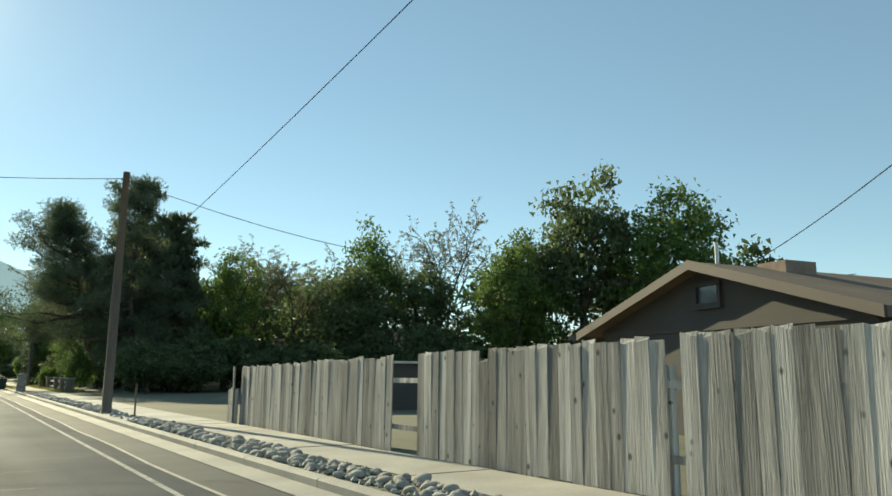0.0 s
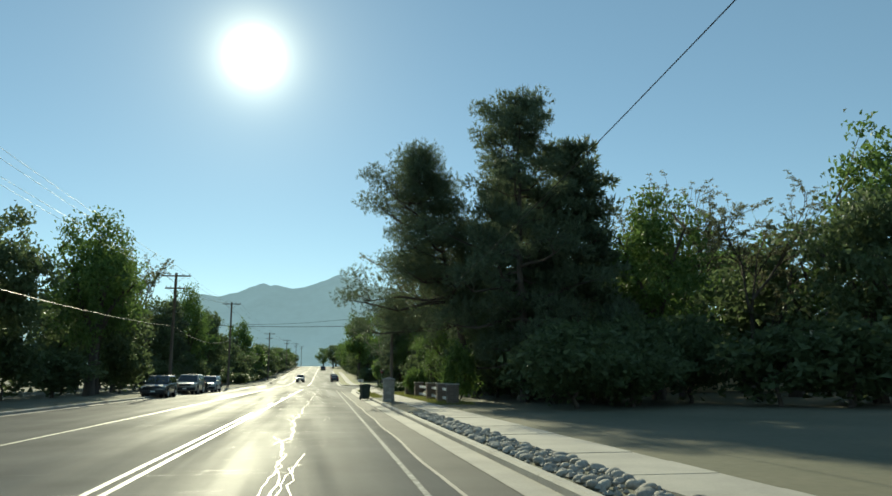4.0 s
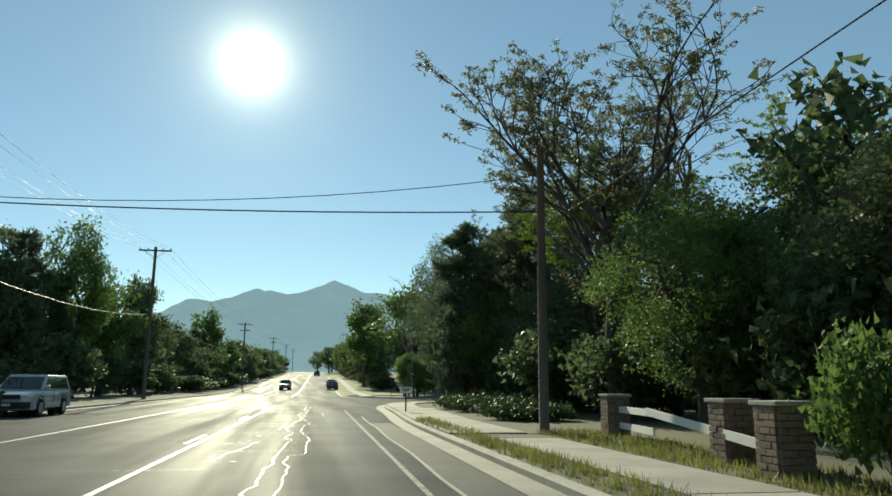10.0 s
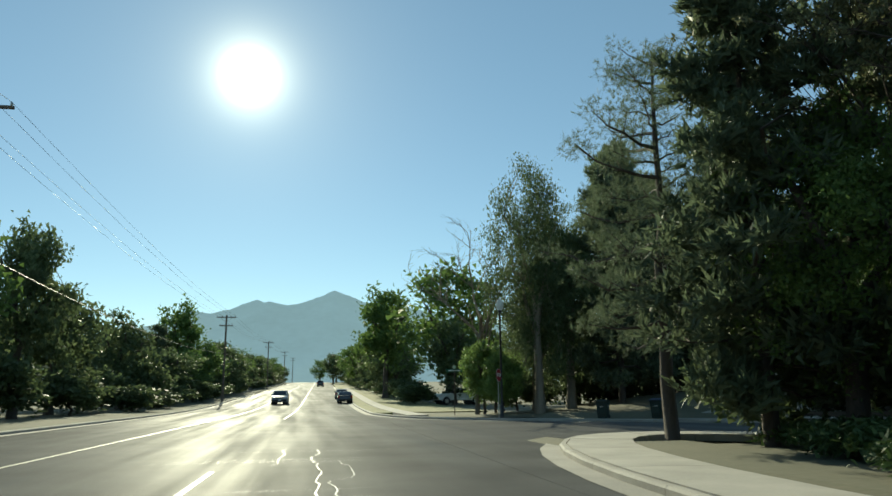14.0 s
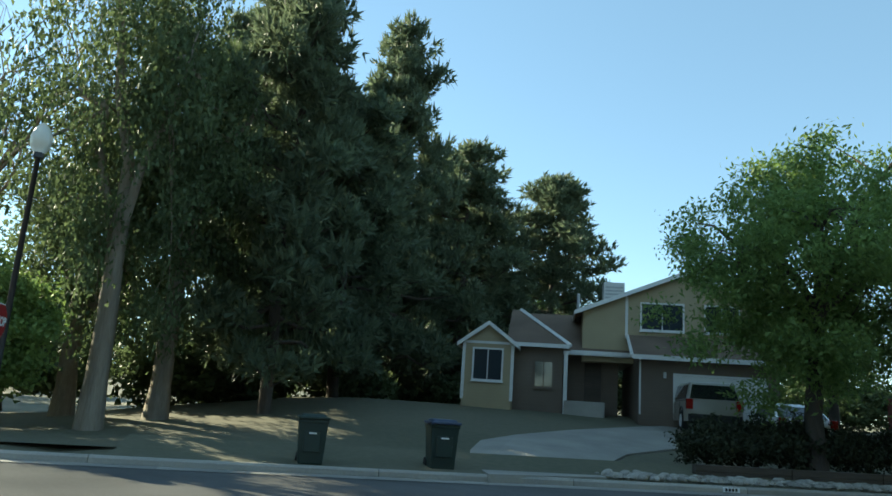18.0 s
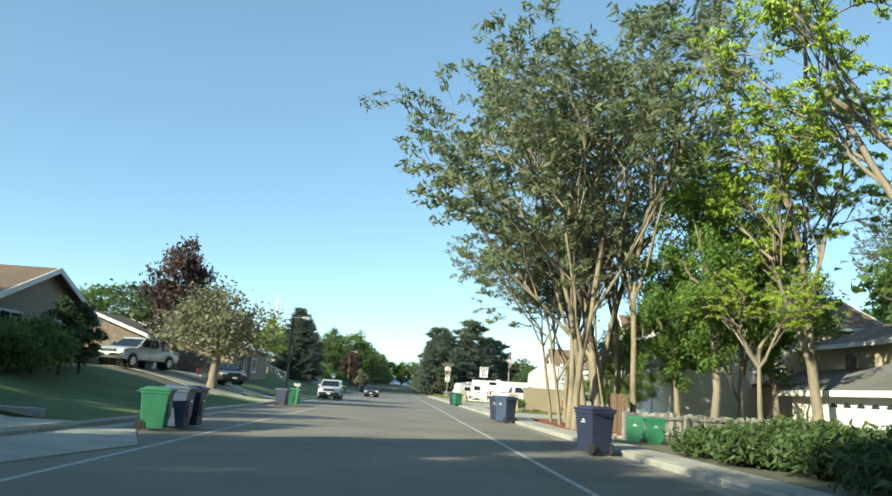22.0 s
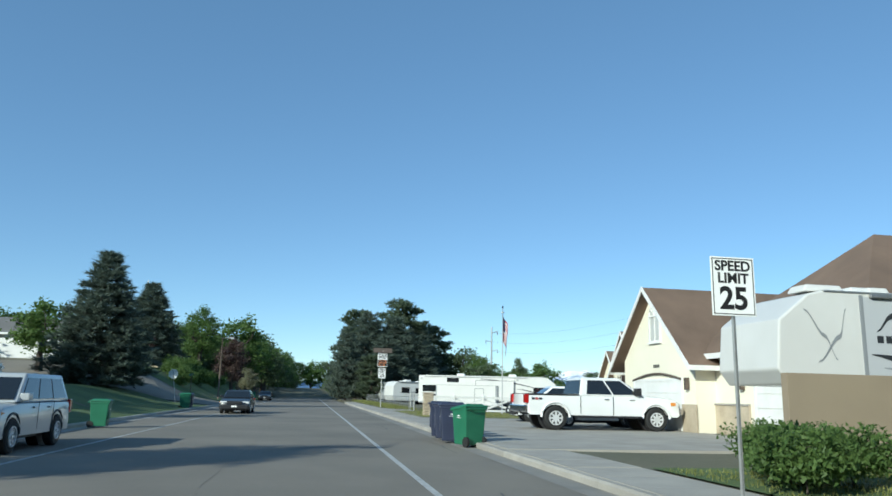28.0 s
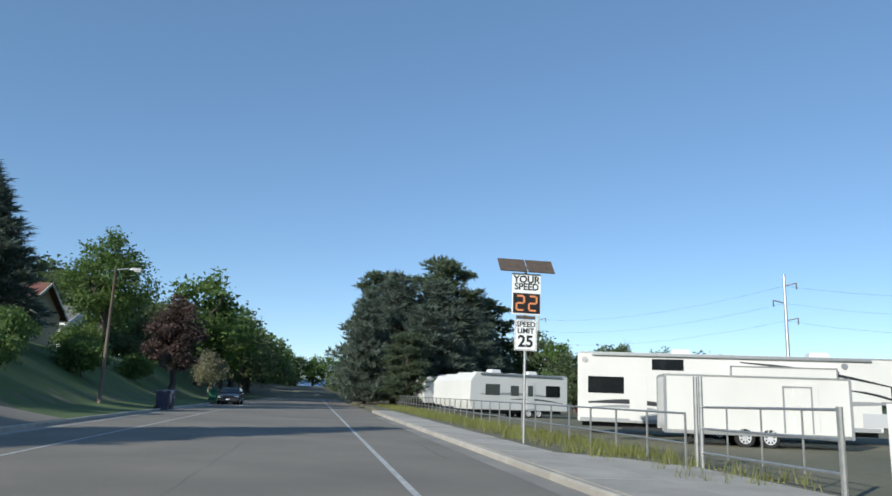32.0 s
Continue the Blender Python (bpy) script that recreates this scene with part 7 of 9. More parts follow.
# distance haze put into the ridge: blue-grey base colour plus its own faint glow
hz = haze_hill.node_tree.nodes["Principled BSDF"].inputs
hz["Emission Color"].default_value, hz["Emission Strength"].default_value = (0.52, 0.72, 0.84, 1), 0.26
# blue of the far slopes is distance haze painted into both base tones
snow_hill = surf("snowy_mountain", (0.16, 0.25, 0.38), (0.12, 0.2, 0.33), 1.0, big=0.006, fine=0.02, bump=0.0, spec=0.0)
# snow lies above an uneven line
sn, sl = snow_hill.node_tree.nodes, snow_hill.node_tree.links
s_pos, s_sep, s_noise, s_add, s_ramp, s_mix = (sn.new(k) for k in ("ShaderNodeTexCoord", "ShaderNodeSeparateXYZ", "ShaderNodeTexNoise", "ShaderNodeMath", "ShaderNodeMapRange", "ShaderNodeMix"))
s_noise.inputs["Scale"].default_value, s_noise.inputs["Detail"].default_value = 0.02, 6
s_add.operation, s_add.inputs[2].default_value = "MULTIPLY_ADD", 0.0
s_add.inputs[1].default_value = 150.0
s_mix.data_type = "RGBA"
sl.new(s_pos.outputs["Object"], s_noise.inputs[0])
sl.new(s_pos.outputs["Object"], s_sep.inputs[0])
sl.new(s_noise.outputs[0], s_add.inputs[0])
sl.new(s_sep.outputs[2], s_add.inputs[2])
sl.new(s_add.outputs[0], s_ramp.inputs[0])
s_ramp.inputs["From Min"].default_value, s_ramp.inputs["From Max"].default_value = 160.0, 182.0
sl.new(s_ramp.outputs[0], s_mix.inputs[0])
s_base = snow_hill.node_tree.nodes["Principled BSDF"].inputs["Base Color"]
sl.new(s_base.links[0].from_socket, s_mix.inputs[6])
s_mix.inputs[7].default_value = (0.95, 0.96, 0.98, 1)
sl.new(s_mix.outputs[2], s_base)
CREST = ((-35, 180), (-20, 230), (-12, 290), (-9.6, 328), (-8, 384), (-6.2, 377), (-3.9, 425), (-2.95, 448), (-2.5, 430), (-2.1, 438), (-0.8, 422), (0.6, 445), (2.6, 494), (4.7, 446), (8, 420), (14, 340), (25, 260), (35, 200))
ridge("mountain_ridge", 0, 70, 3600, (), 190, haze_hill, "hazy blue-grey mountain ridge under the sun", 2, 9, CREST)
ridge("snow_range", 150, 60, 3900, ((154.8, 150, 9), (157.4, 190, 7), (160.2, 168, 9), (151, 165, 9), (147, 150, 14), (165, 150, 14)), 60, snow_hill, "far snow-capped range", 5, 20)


# ---- things: second street, yards on the sloping side ----
def on_yard(s, u, z=None):
    p = B(s, u)
    return (p.x, p.y, lift(p.x, p.y) if z is None else z)


# tan house with a bay window at the corner lot
def tan_house():
    h = thing("tan_house", (31.0, 155.0, 2.1), -59, "tan and brown split-level house with white trim", "house")
    dark = siding_brown
    # bay wing
    gable_walls(h, 0, 2.6, -0.5, 7, -1.7, 2.65, 3.6, "y", siding_tan)
    gable_roof(h, 0, 2.6, -0.5, 4, 2.65, 3.6, "y", 0.3, shingle_brown)
    window(h, (1.3, -0.5, 0.65), "y-", 1.45, 1.55, 1)
    for x in (0.02, 2.58):
        quick("corner_board", h, white_paint, x - 0.08, x + 0.08, -0.55, -0.45, -0.4, 2.5)
    quick("gable_band", h, white_paint, 0, 2.6, -0.54, -0.5, 2.5, 2.63)
    # hall with porch
    wall_box(h, 2.6, 5.2, 0.6, 7, -1.7, 2.6, dark)
    wall_box(h, 5.2, 8.2, 2.2, 7, -1.7, 2.6, dark)
    bm = bmesh.new()
    v = [bm.verts.new(p) for p in ((2.2, 0.1, 2.7), (5.5, 0.1, 2.7), (2.7, 4.1, 4.98), (2.2, 4.1, 4.98))]
    k = [bm.verts.new((p.co.x, p.co.y, p.co.z - 0.14)) for p in v]
    bm.faces.new(v), bm.faces.new(k[::-1])
    for i in range(4):
        bm.faces.new((v[i], k[i], k[(i + 1) % 4], v[(i + 1) % 4]))
    bmesh.ops.recalc_face_normals(bm, faces=bm.faces)
    part("front_slope", bm, shingle_brown, h)
    part("rake_board", tube(bmesh.new(), [(5.56, 0.04, 2.68), (2.7, 4.14, 5.0)], 0.12, 4), white_paint, h)
    quick("fascia", h, white_paint, 2.3, 5.5, 0.02, 0.09, 2.52, 2.72)
    gable_walls(h, 2.9, 8.8, 1.4, 7.5, 2.4, 2.52, 4.6, "x", siding_tan, "gable_wall")
    gable_roof(h, 2.7, 8.8, 1.0, 7.9, 2.6, 4.8, "x", 0.35, shingle_brown)
    quick("fascia", h, white_paint, 5.6, 8.9, 0.58, 0.65, 2.3, 2.5)
    quick("porch_post", h, white_paint, 5.25, 5.45, 0.4, 0.6, -1.2, 2.4, 0.02)
    quick("porch_step", h, concrete, 5.3, 7.4, 0.2, 2.2, -1.2, -0.15, 0.02)
    quick("front_door", h, rail_timber, 6.4, 7.3, 2.1, 2.2, -0.15, 1.95, 0.01)
    part("porch_lamp", tube(bmesh.new(), [(6.9, 1.4, 2.2), (6.9, 1.4, 2.45)], 0.08, 8), lamp_clear, h)
    window(h, (4.2, 0.6, 0.5), "y-", 0.9, 1.3, 1, None, dark)
    # garage, with a storey above it
    wall_box(h, 8.9, 15.6, -1.2, 7.5, -2.0, 2.3, dark)
    gable_walls(h, 6.2, 17.0, 1.0, 8.0, 2.0, 4.75, 6.95, "y", siding_tan)
    gable_roof(h, 6.2, 17.0, 1.0, 8.0, 4.75, 6.95, "y", 0.45, shingle_brown)
    for x in (8.5, 15.0):
        quick("corner_board", h, white_paint, x - 0.07, x + 0.07, 0.95, 1.08, 3.3, 5.55)
    bm = bmesh.new()
    v = [bm.verts.new(p) for p in ((8.6, -1.7, 2.25), (16.0, -1.7, 2.25), (16.0, 0.98, 3.5), (8.6, 0.98, 3.5))]
    k = [bm.verts.new((p.co.x, p.co.y, p.co.z - 0.12)) for p in v]
    bm.faces.new(v), bm.faces.new(k[::-1])
    for i in range(4):
        bm.faces.new((v[i], k[i], k[(i + 1) % 4], v[(i + 1) % 4]))
    bmesh.ops.recalc_face_normals(bm, faces=bm.faces)
    part("lower_roof", bm, shingle_brown, h)
    quick("fascia", h, white_paint, 8.55, 16.0, -1.76, -1.7, 2.05, 2.27)
    part("rake_board", tube(bmesh.new(), [(8.56, -1.72, 2.2), (8.56, 0.96, 3.44)], 0.1, 4), white_paint, h)
    window(h, (10.35, 1.0, 3.85), "y-", 2.1, 1.35, 1)
    window(h, (13.4, 1.0, 3.85), "y-", 1.6, 1.35, 1)
    garage_door(h, (12.8, -1.2, -0.75), "y-", 4.2, 2.1)
    quick("wall_lantern", h, lamp_clear, 10.1, 10.25, -1.32, -1.2, 1.2, 1.5, 0.02)
    quick("drain_pipe", h, white_paint, 8.94, 9.02, -1.3, -1.22, -0.6, 2.1)
    c = quick("roof_cooler", h, rv_white, 7.4, 8.6, 3.4, 4.6, 5.25, 6.75, 0.03, "white box cooler on the roof")
    for i in range(5):
        quick("louvre", c, steel, 7.5, 8.5, 3.38, 3.4, 5.6 + 0.2 * i, 5.7 + 0.2 * i)
    part("flue_pipe", tube(bmesh.new(), [(6.0, 3.4, 4.4), (6.0, 3.4, 6.0)], 0.09, 8), steel, h)
    return h


tan = tan_house()
tan.scale = (0.77, 0.77, 0.77)
drive = slab([(19.3, 145.1), (22.4, 143.6), (23.2, 144.5), (24.6, 145.3), (27.1, 145.9), (29.6, 145.6), (31.4, 145.0), (33.2, 143.4), (36.6, 145.4), (35.4, 147.6), (33.2, 148.1), (29.2, 148.9), (26.4, 149.2), (24.4, 149.1), (22.9, 148.3), (21.4, 147.2), (20.3, 146.1)][::-1], 0.0, 0.3)
for v in drive.verts:
    if v.co.z > 0.2:
        v.co.z = max(0.18, lift(v.co.x, v.co.y) + 0.06)
structure("driveway_corner_house", drive, concrete, "curving pale concrete driveway striped by tree shadow", "driveway")
car("suv", (34.5, 146.5, lift(34.5, 146.5) + 0.06), 31, car_gold, "beige SUV parked before the garage")
car("sedan", (35.4, 143.8, lift(35.4, 143.8)), 31, car_white, "white car parked by the hedge")
wheelie_bin(B(-27.6, -10.9, 0.1), HEAD_B + 90, bin_dark, "dark green wheeled bin with a blue lid", 1.0, bin_slate)
wheelie_bin(B(-30.3, -10.6, 0.1), HEAD_B + 90, bin_dark, "dark wheeled bin in the shade", 0.95)

# timber edging, clipped hedge and stone bed below the ornamental trees
tw = thing("timber_edging", B(-21.3, -11.6, 0.15), HEAD_B, "low dark timber retaining wall along the stone bed", "retaining wall")
for k in range(5):
    for z in (0, 0.17):
        quick("timber", tw, rail_timber, k * 2.6, k * 2.6 + 2.58, -0.08, 0.08, z, z + 0.165, 0.012)
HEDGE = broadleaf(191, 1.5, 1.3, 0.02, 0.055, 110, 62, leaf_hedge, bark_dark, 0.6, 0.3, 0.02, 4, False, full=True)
for i in range(9):
    p = B(-20.0 + 1.45 * i, -13.0)
    plant("hedge_bush", HEDGE, (p.x, p.y, 0.25), 1.0 + 0.06 * (i % 3), 50 * i, "dense dark clipped hedge bush", "hedge", "clipped hedge")
stones("stone_bed", [B(-24, -10.2), B(-8, -10.2)], -1.15, -0.1, 0.18, 295, 0.115, "bed of pale loose stones behind the kerb", 12)
kp = thing("kerb_plate", B(-21.4, -9.985, 0.085), HEAD_B, "white plate with dark bars on the kerb face", "sign")
quick("plate", kp, sign_white, -0.2, 0.2, -0.012, 0.002, -0.05, 0.05)
for k in range(4):
    quick("text_bar", kp, sign_black, -0.15 + k * 0.08, -0.1 + k * 0.08, -0.016, -0.0125, -0.03, 0.03)

# twin mailbox, driveway and stepped lawn edge
mb = thing("mailbox_pair", B(-6.75, -10.35, 0.15), HEAD_B, "pair of brown mailboxes on wooden posts", "mailbox")
for x in (-0.35, 0.35):
    quick("post", mb, rail_timber, x - 0.06, x + 0.06, -0.06, 0.06, -0.1, 0.95, 0.01)
    bm = bmesh.new()
    side(bm, [(math.cos(math.pi * k / 8) * 0.1 + 0, 0.98 + math.sin(math.pi * k / 8) * 0.12) for k in range(9)], -0.25, 0.25)
    bmesh.ops.translate(bm, verts=bm.verts, vec=(x, 0, 0))
    part("box", bm, rust_steel, mb)
quick("cross_board", mb, rail_timber, -0.55, 0.55, -0.12, 0.12, 0.92, 0.97, 0.008)
for k, (s, u) in enumerate(((-7.8, -10.6),)):
    quick("stump", thing("bollard", B(s, u, 0.2), 0, "short wooden bollard by the driveway", "bollard"), rail_timber, -0.12, 0.12, -0.12, 0.12, 0, 0.45, 0.02)


def ramp(name, s0, s1, u0, u1, label, z1=None, mat=None):
    """A driveway that climbs with the yard."""
    bm = bmesh.new()
    n = 8
    rows = []
    for i in range(n + 1):
        u = u0 + (u1 - u0) * i / n
        row = []
        for s in (s0, s1):
            p = B(s, u)
            row.append(bm.verts.new((p.x, p.y, max(0.165, lift(p.x, p.y) + 0.05))))
        rows.append(row)
    for a, b in zip(rows, rows[1:]):
        bm.faces.new((a[0], a[1], b[1], b[0]))
    bmesh.ops.recalc_face_normals(bm, faces=bm.faces)
    if bm.faces[:][0].normal.z < 0:
        bmesh.ops.reverse_faces(bm, faces=bm.faces)
    r = bmesh.ops.extrude_face_region(bm, geom=bm.faces[:])
    bmesh.ops.translate(bm, verts=[v for v in r["geom"] if isinstance(v, bmesh.types.BMVert)], vec=(0, 0, -0.2))
    bmesh.ops.recalc_face_normals(bm, faces=bm.faces)
    return structure(name, bm, mat or concrete, label, "driveway")


ramp("driveway_stepped", -6.6, 1.0, -10.1, -22, "sunlit concrete driveway climbing to a house")
ramp("driveway_pickup", 25.6, 30.4, -10.1, -22, "concrete driveway climbing past a lawn")
ramp("driveway_railing", 32.5, 38.0, -10.1, -20, "concrete driveway climbing to a garage")
ramp("side_lane", 98, 110, -10.1, -40, "asphalt side lane climbing between yards", mat=asphalt_b)
steps = thing("lawn_steps", (0, 0, 0), 0, "stepped concrete lawn edging", "edging")
for k in range(7):
    p = B(1.25, -11.6 - 1.15 * k)
    bm = box(bmesh.new(), -0.6, 0.6, -0.15, 0.15, 0, 0.3, 0.02)
    ob = part("step", bm, concrete, steps)
    ob.matrix_local = pose(p.x, p.y, lift(p.x, p.y) - 0.04, 0, 0, HEAD_B + 90)


def lawn_patch(name, s0, s1, u0, u1, mat, label, up=0.03, n=10):
    bm = bmesh.new()
    g = []
    for j in range(n + 1):
        row = []
        for i in range(n + 1):
            p = B(s0 + (s1 - s0) * i / n, u0 + (u1 - u0) * j / n)
            row.append(bm.verts.new((p.x, p.y, lift(p.x, p.y) + up)))
        g.append(row)
    for j in range(n):
        for i in range(n):
            f = bm.faces.new((g[j][i], g[j][i + 1], g[j + 1][i + 1], g[j + 1][i]))
    bmesh.ops.recalc_face_normals(bm, faces=bm.faces)
    if bm.faces[:][0].normal.z < 0:
        bmesh.ops.reverse_faces(bm, faces=bm.faces)
    return structure(name, bm, mat, label, "lawn")


lawn_patch("lawn_upper", 1.3, 20.3, -12.0, -24, lawn, "mown green lawn sloping up to a house")
lawn_patch("lawn_crabapple", 25.2, 32.3, -12.0, -22, dry_lawn, "sunlit patchy lawn under a blossoming tree")
lawn_patch("lawn_spruce", 38.2, 97.5, -12.0, -26, lawn, "shaded green yards sloping to the street", 0.04, 26)
lawn_patch("lawn_far", 110.5, 200, -12.0, -26, lawn, "green yards beyond the side lane", 0.04, 26)
lawn_patch("lawn_corner", -42, -24, -12.2, -24, dirt, "shaded bare ground under pines")


def simple_house(s, u, turn, wide, deep, eave, top, wall, roof, label, along="y", wins=(), door=None, z=None, garage=None):
    h = thing("house", on_yard(s, u, z), HEAD_B + turn, label, "house", "houses on the street")
    gable_walls(h, 0, wide, 0, deep, -1.2, eave, top, along, wall)
    gable_roof(h, 0, wide, 0, deep, eave, top, along, 0.5, roof)
    for x, zz, ww, hh in wins:
        window(h, (x, 0, zz), "y-", ww, hh, 1)
    if garage:
        garage_door(h, (garage, 0, -0.1), "y-", 2.6, 2.1)
    if door:
        quick("front_door", h, rail_timber, door, door + 0.95, -0.06, 0.0, 0.0, 2.05, 0.01)
    return h


simple_house(9.6, -17.5, 0, 8.6, 9, 2.2, 3.8, siding_grey, shingle_brown, "grey-brown board house behind arborvitae", "y", ((2.0, 0.7, 1.6, 1.1), (6.8, 0.7, 1.6, 1.1)), 4.4)
simple_house(22.5, -24, 0, 9, 8, 2.6, 4.8, white_paint, shingle_grey, "white house with grey stepped roof", "y", ((1.6, 0.8, 1.4, 1.0),), None)
simple_house(34.5, -20.5, 0, 8, 8, 2.4, 3.8, brick_brown, shingle_brown, "low brick house with a white garage door", "x", ((5.8, 0.8, 1.4, 1.1),), None, None, 2.0)
simple_house(45.0, -16.6, 0, 15, 8, 2.9, 4.1, brick_brown, shingle_brown, "long low brick house in shade", "x", ((3.0, 0.8, 1.8, 1.1), (8.5, 0.8, 1.6, 1.1)), 6.0)
simple_house(66.0, -26, 0, 12, 9, 2.6, 4.6, stucco, shingle_brown, "cream house among trees", "x", ((3, 0.9, 1.6, 1.1), (8, 0.9, 1.6, 1.1)))
simple_house(113.0, -27, 0, 10, 8, 2.6, 4.4, white_paint, shingle_grey, "white house above the side lane", "y", ((3, 0.9, 1.6, 1.1), (7, 0.9, 1.6, 1.1)))
simple_house(138.0, -22.5, 0, 8.5, 8, 2.5, 4.7, stucco_tan, surf("red_shingles", (0.2, 0.08, 0.06), (0.12, 0.05, 0.04), 0.9), "tan house with a red-brown roof on the bank", "y", ((2.4, 0.8, 1.6, 1.1),))
simple_house(152.0, -24, 0, 10, 8, 2.5, 4.4, white_paint, shingle_grey, "white house on the bank behind trees", "y", ((3, 0.8, 1.6, 1.1),))
for k in range(7):
    plant("shrub", BUSH[k % 2][0], on_yard(116 + 4.6 * k, -15.5 - 1.5 * (k % 3)), 1.2 + 0.25 * (k % 2), 60 * k, "dark shrub on the shaded bank", "shrub", "bank shrubs")
ch = thing("church_steeple", B(245, -48, 0.0), HEAD_B, "far white church steeple above the trees", "steeple")
quick("tower", ch, white_paint, -1.8, 1.8, -1.8, 1.8, 0, 15, 0.05)
part("spire", tube(bmesh.new(), [(0, 0, 15), (0, 0, 17), (0, 0, 31)], [1.5, 1.3, 0.08], 8), white_paint, ch)
for s, u in ((12.2, -15.7), (14.4, -15.9)):
    plant("arborvitae", ARBOR[0][0], on_yard(s, u), 1.1, 30 * s, "dark clipped arborvitae before the house", "shrub", "arborvitae")
for s, u, k in ((8.2, -15.6, 1.0), (10.2, -15.8, 1.15)):
    plant("shrub", BUSH[0][0], on_yard(s, u), k, 70 * s, "dark green shrub before the house", "shrub", "yard shrubs")
rf = board_fence("red_gate_fence", on_yard(-5.6, -22.3), on_yard(-1.2, -22.3), 22, 1.5, surf("red_stain", (0.2, 0.06, 0.05), None, 0.8, vary=0.3), "dark red board fence with white slats", 0.0, seed=8)
for k in range(5):
    quick("slat", rf, white_paint, 3.0 + 0.3 * k, 3.06 + 0.3 * k, -0.05, -0.02, 0.2, 1.5)
car("pickup", on_yard(28.2, -18.4), HEAD_B + 165, car_silver, "silver pickup parked on a driveway", 0.92, "pickup")
car("sedan", on_yard(35.5, -15.2), HEAD_B + 215, car_black, "dark car parked on a driveway")
car("suv", B(51.0, -9.0, 0.01), HEAD_B + 180, car_silver, "silver SUV parked at the kerb")
car("sedan", B(82.4, -6.5, 0.01), HEAD_B + 180, car_black, "black sedan with lit headlamps in the oncoming lane")
car("sedan", B(150, -8.7, 0.01), HEAD_B + 180, car_black, "dark car parked far along the street")
car("sedan", B(260, -1.9, 0.01), HEAD_B, car_black, "dark car far along the street")

# white stair rail on the slope
rl = thing("white_railing", B(71.4, -21.6, 0.0), HEAD_B - 116, "white picket railing stepping down the slope", "railing")
for k in range(4):
    x = k * 2.2
    quick("post", rl, white_paint, x - 0.06, x + 0.06, -0.06, 0.06, 1.0 - 0.2 * k, 4.3 - 0.29 * x)
for k in range(34):
    x = k * 0.2
    quick("baluster", rl, white_paint, x - 0.028, x + 0.028, -0.015, 0.015, 3.2 - 0.29 * x, 4.15 - 0.29 * x)
for z in (3.15, 4.1):
    bm = box(bmesh.new(), 0, 6.8, -0.05, 0.05, z, z + 0.1)
    for v in bm.verts:
        v.co.z -= 0.29 * v.co.x
    part("rail", bm, white_paint, rl)
cobra_lamp(on_yard(43.0, -11.8, 0.15), HEAD_B - 90, 6.3, "dark brown street lamp leaning over the kerb", rust_steel)
cobra_lamp(on_yard(123.5, -12.6, 0.3), HEAD_B - 90, 7.3, "wooden street lamp post with a cobra head", pole_wood)
wm = thing("mailbox", B(41.2, -10.7, 0.15), HEAD_B, "white mailbox on a white post", "mailbox")
quick("post", wm, white_paint, -0.05, 0.05, -0.05, 0.05, -0.1, 0.95)
quick("box", wm, white_paint, -0.12, 0.12, -0.25, 0.25, 0.85, 1.08, 0.05)
quick("stub", thing("bollard", B(38.6, -10.9, 0.15), 0, "pale short bollard by the kerb", "bollard"), concrete, -0.08, 0.08, -0.08, 0.08, 0, 0.55, 0.03)
stop_sign(on_yard(95.5, -12.6), HEAD_B + 80, 9, "leaning stop sign seen from behind")
s2 = thing("street_name_sign", on_yard(101.5, -12.4), HEAD_B + 30, "green street name blade on a leaning post", "sign")
part("post", tube(bmesh.new(), [(0, 0, -0.1), (0.12, 0, 2.5)], 0.03, 6), rust_steel, s2)
quick("blade", s2, sign_green, -0.35, 0.6, -0.01, 0.01, 2.4, 2.6)

structure("driveway_apron", slab([B(s, u).xy for s, u in ((-6.6, -10.2), (1.2, -10.2), (1.3, -8.9), (-2.3, -7.6), (-6.0, -8.2))][::-1], -0.05, 0.035), concrete, "sunlit concrete driveway apron at the kerb", "driveway")
# bins along both kerbs
for s, u, mat, sc, lb in ((1.6, -8.6, bin_green, 0.95, "green wheeled bin at the kerb"), (2.6, -8.4, bin_slate, 1.0, "slate blue wheeled bin at the kerb"), (3.4, -8.3, bin_blue, 1.0, "navy wheeled bin at the kerb"),
                          (23.9, -9.1, bin_blue, 0.9, "navy wheeled bin at the kerb"), (25.1, -8.9, bin_green, 0.88, "green wheeled bin at the kerb"), (27.2, -8.9, bin_green, 0.9, "green wheeled bin at the kerb"),
                          (50.8, -9.6, bin_blue, 0.95, "navy wheeled bin at the kerb"), (61.0, -9.3, bin_green, 0.95, "green wheeled bin at the kerb"), 
                          (87.5, -10.6, bin_green, 1.1, "green wheeled bin at the kerb"), (88.6, -10.6, bin_blue, 1.1, "navy wheeled bin at the kerb"), (126.5, -10.0, bin_blue, 1.1, "navy wheeled bin at the kerb"), (128.0, -10.0, bin_blue, 1.1, "navy wheeled bin at the kerb"), (156, -11, bin_green, 1.2, "green wheeled bin at the kerb")):
    wheelie_bin(B(s, u, 0.02), HEAD_B + 90 + random.uniform(-12, 12), mat, lb, sc)
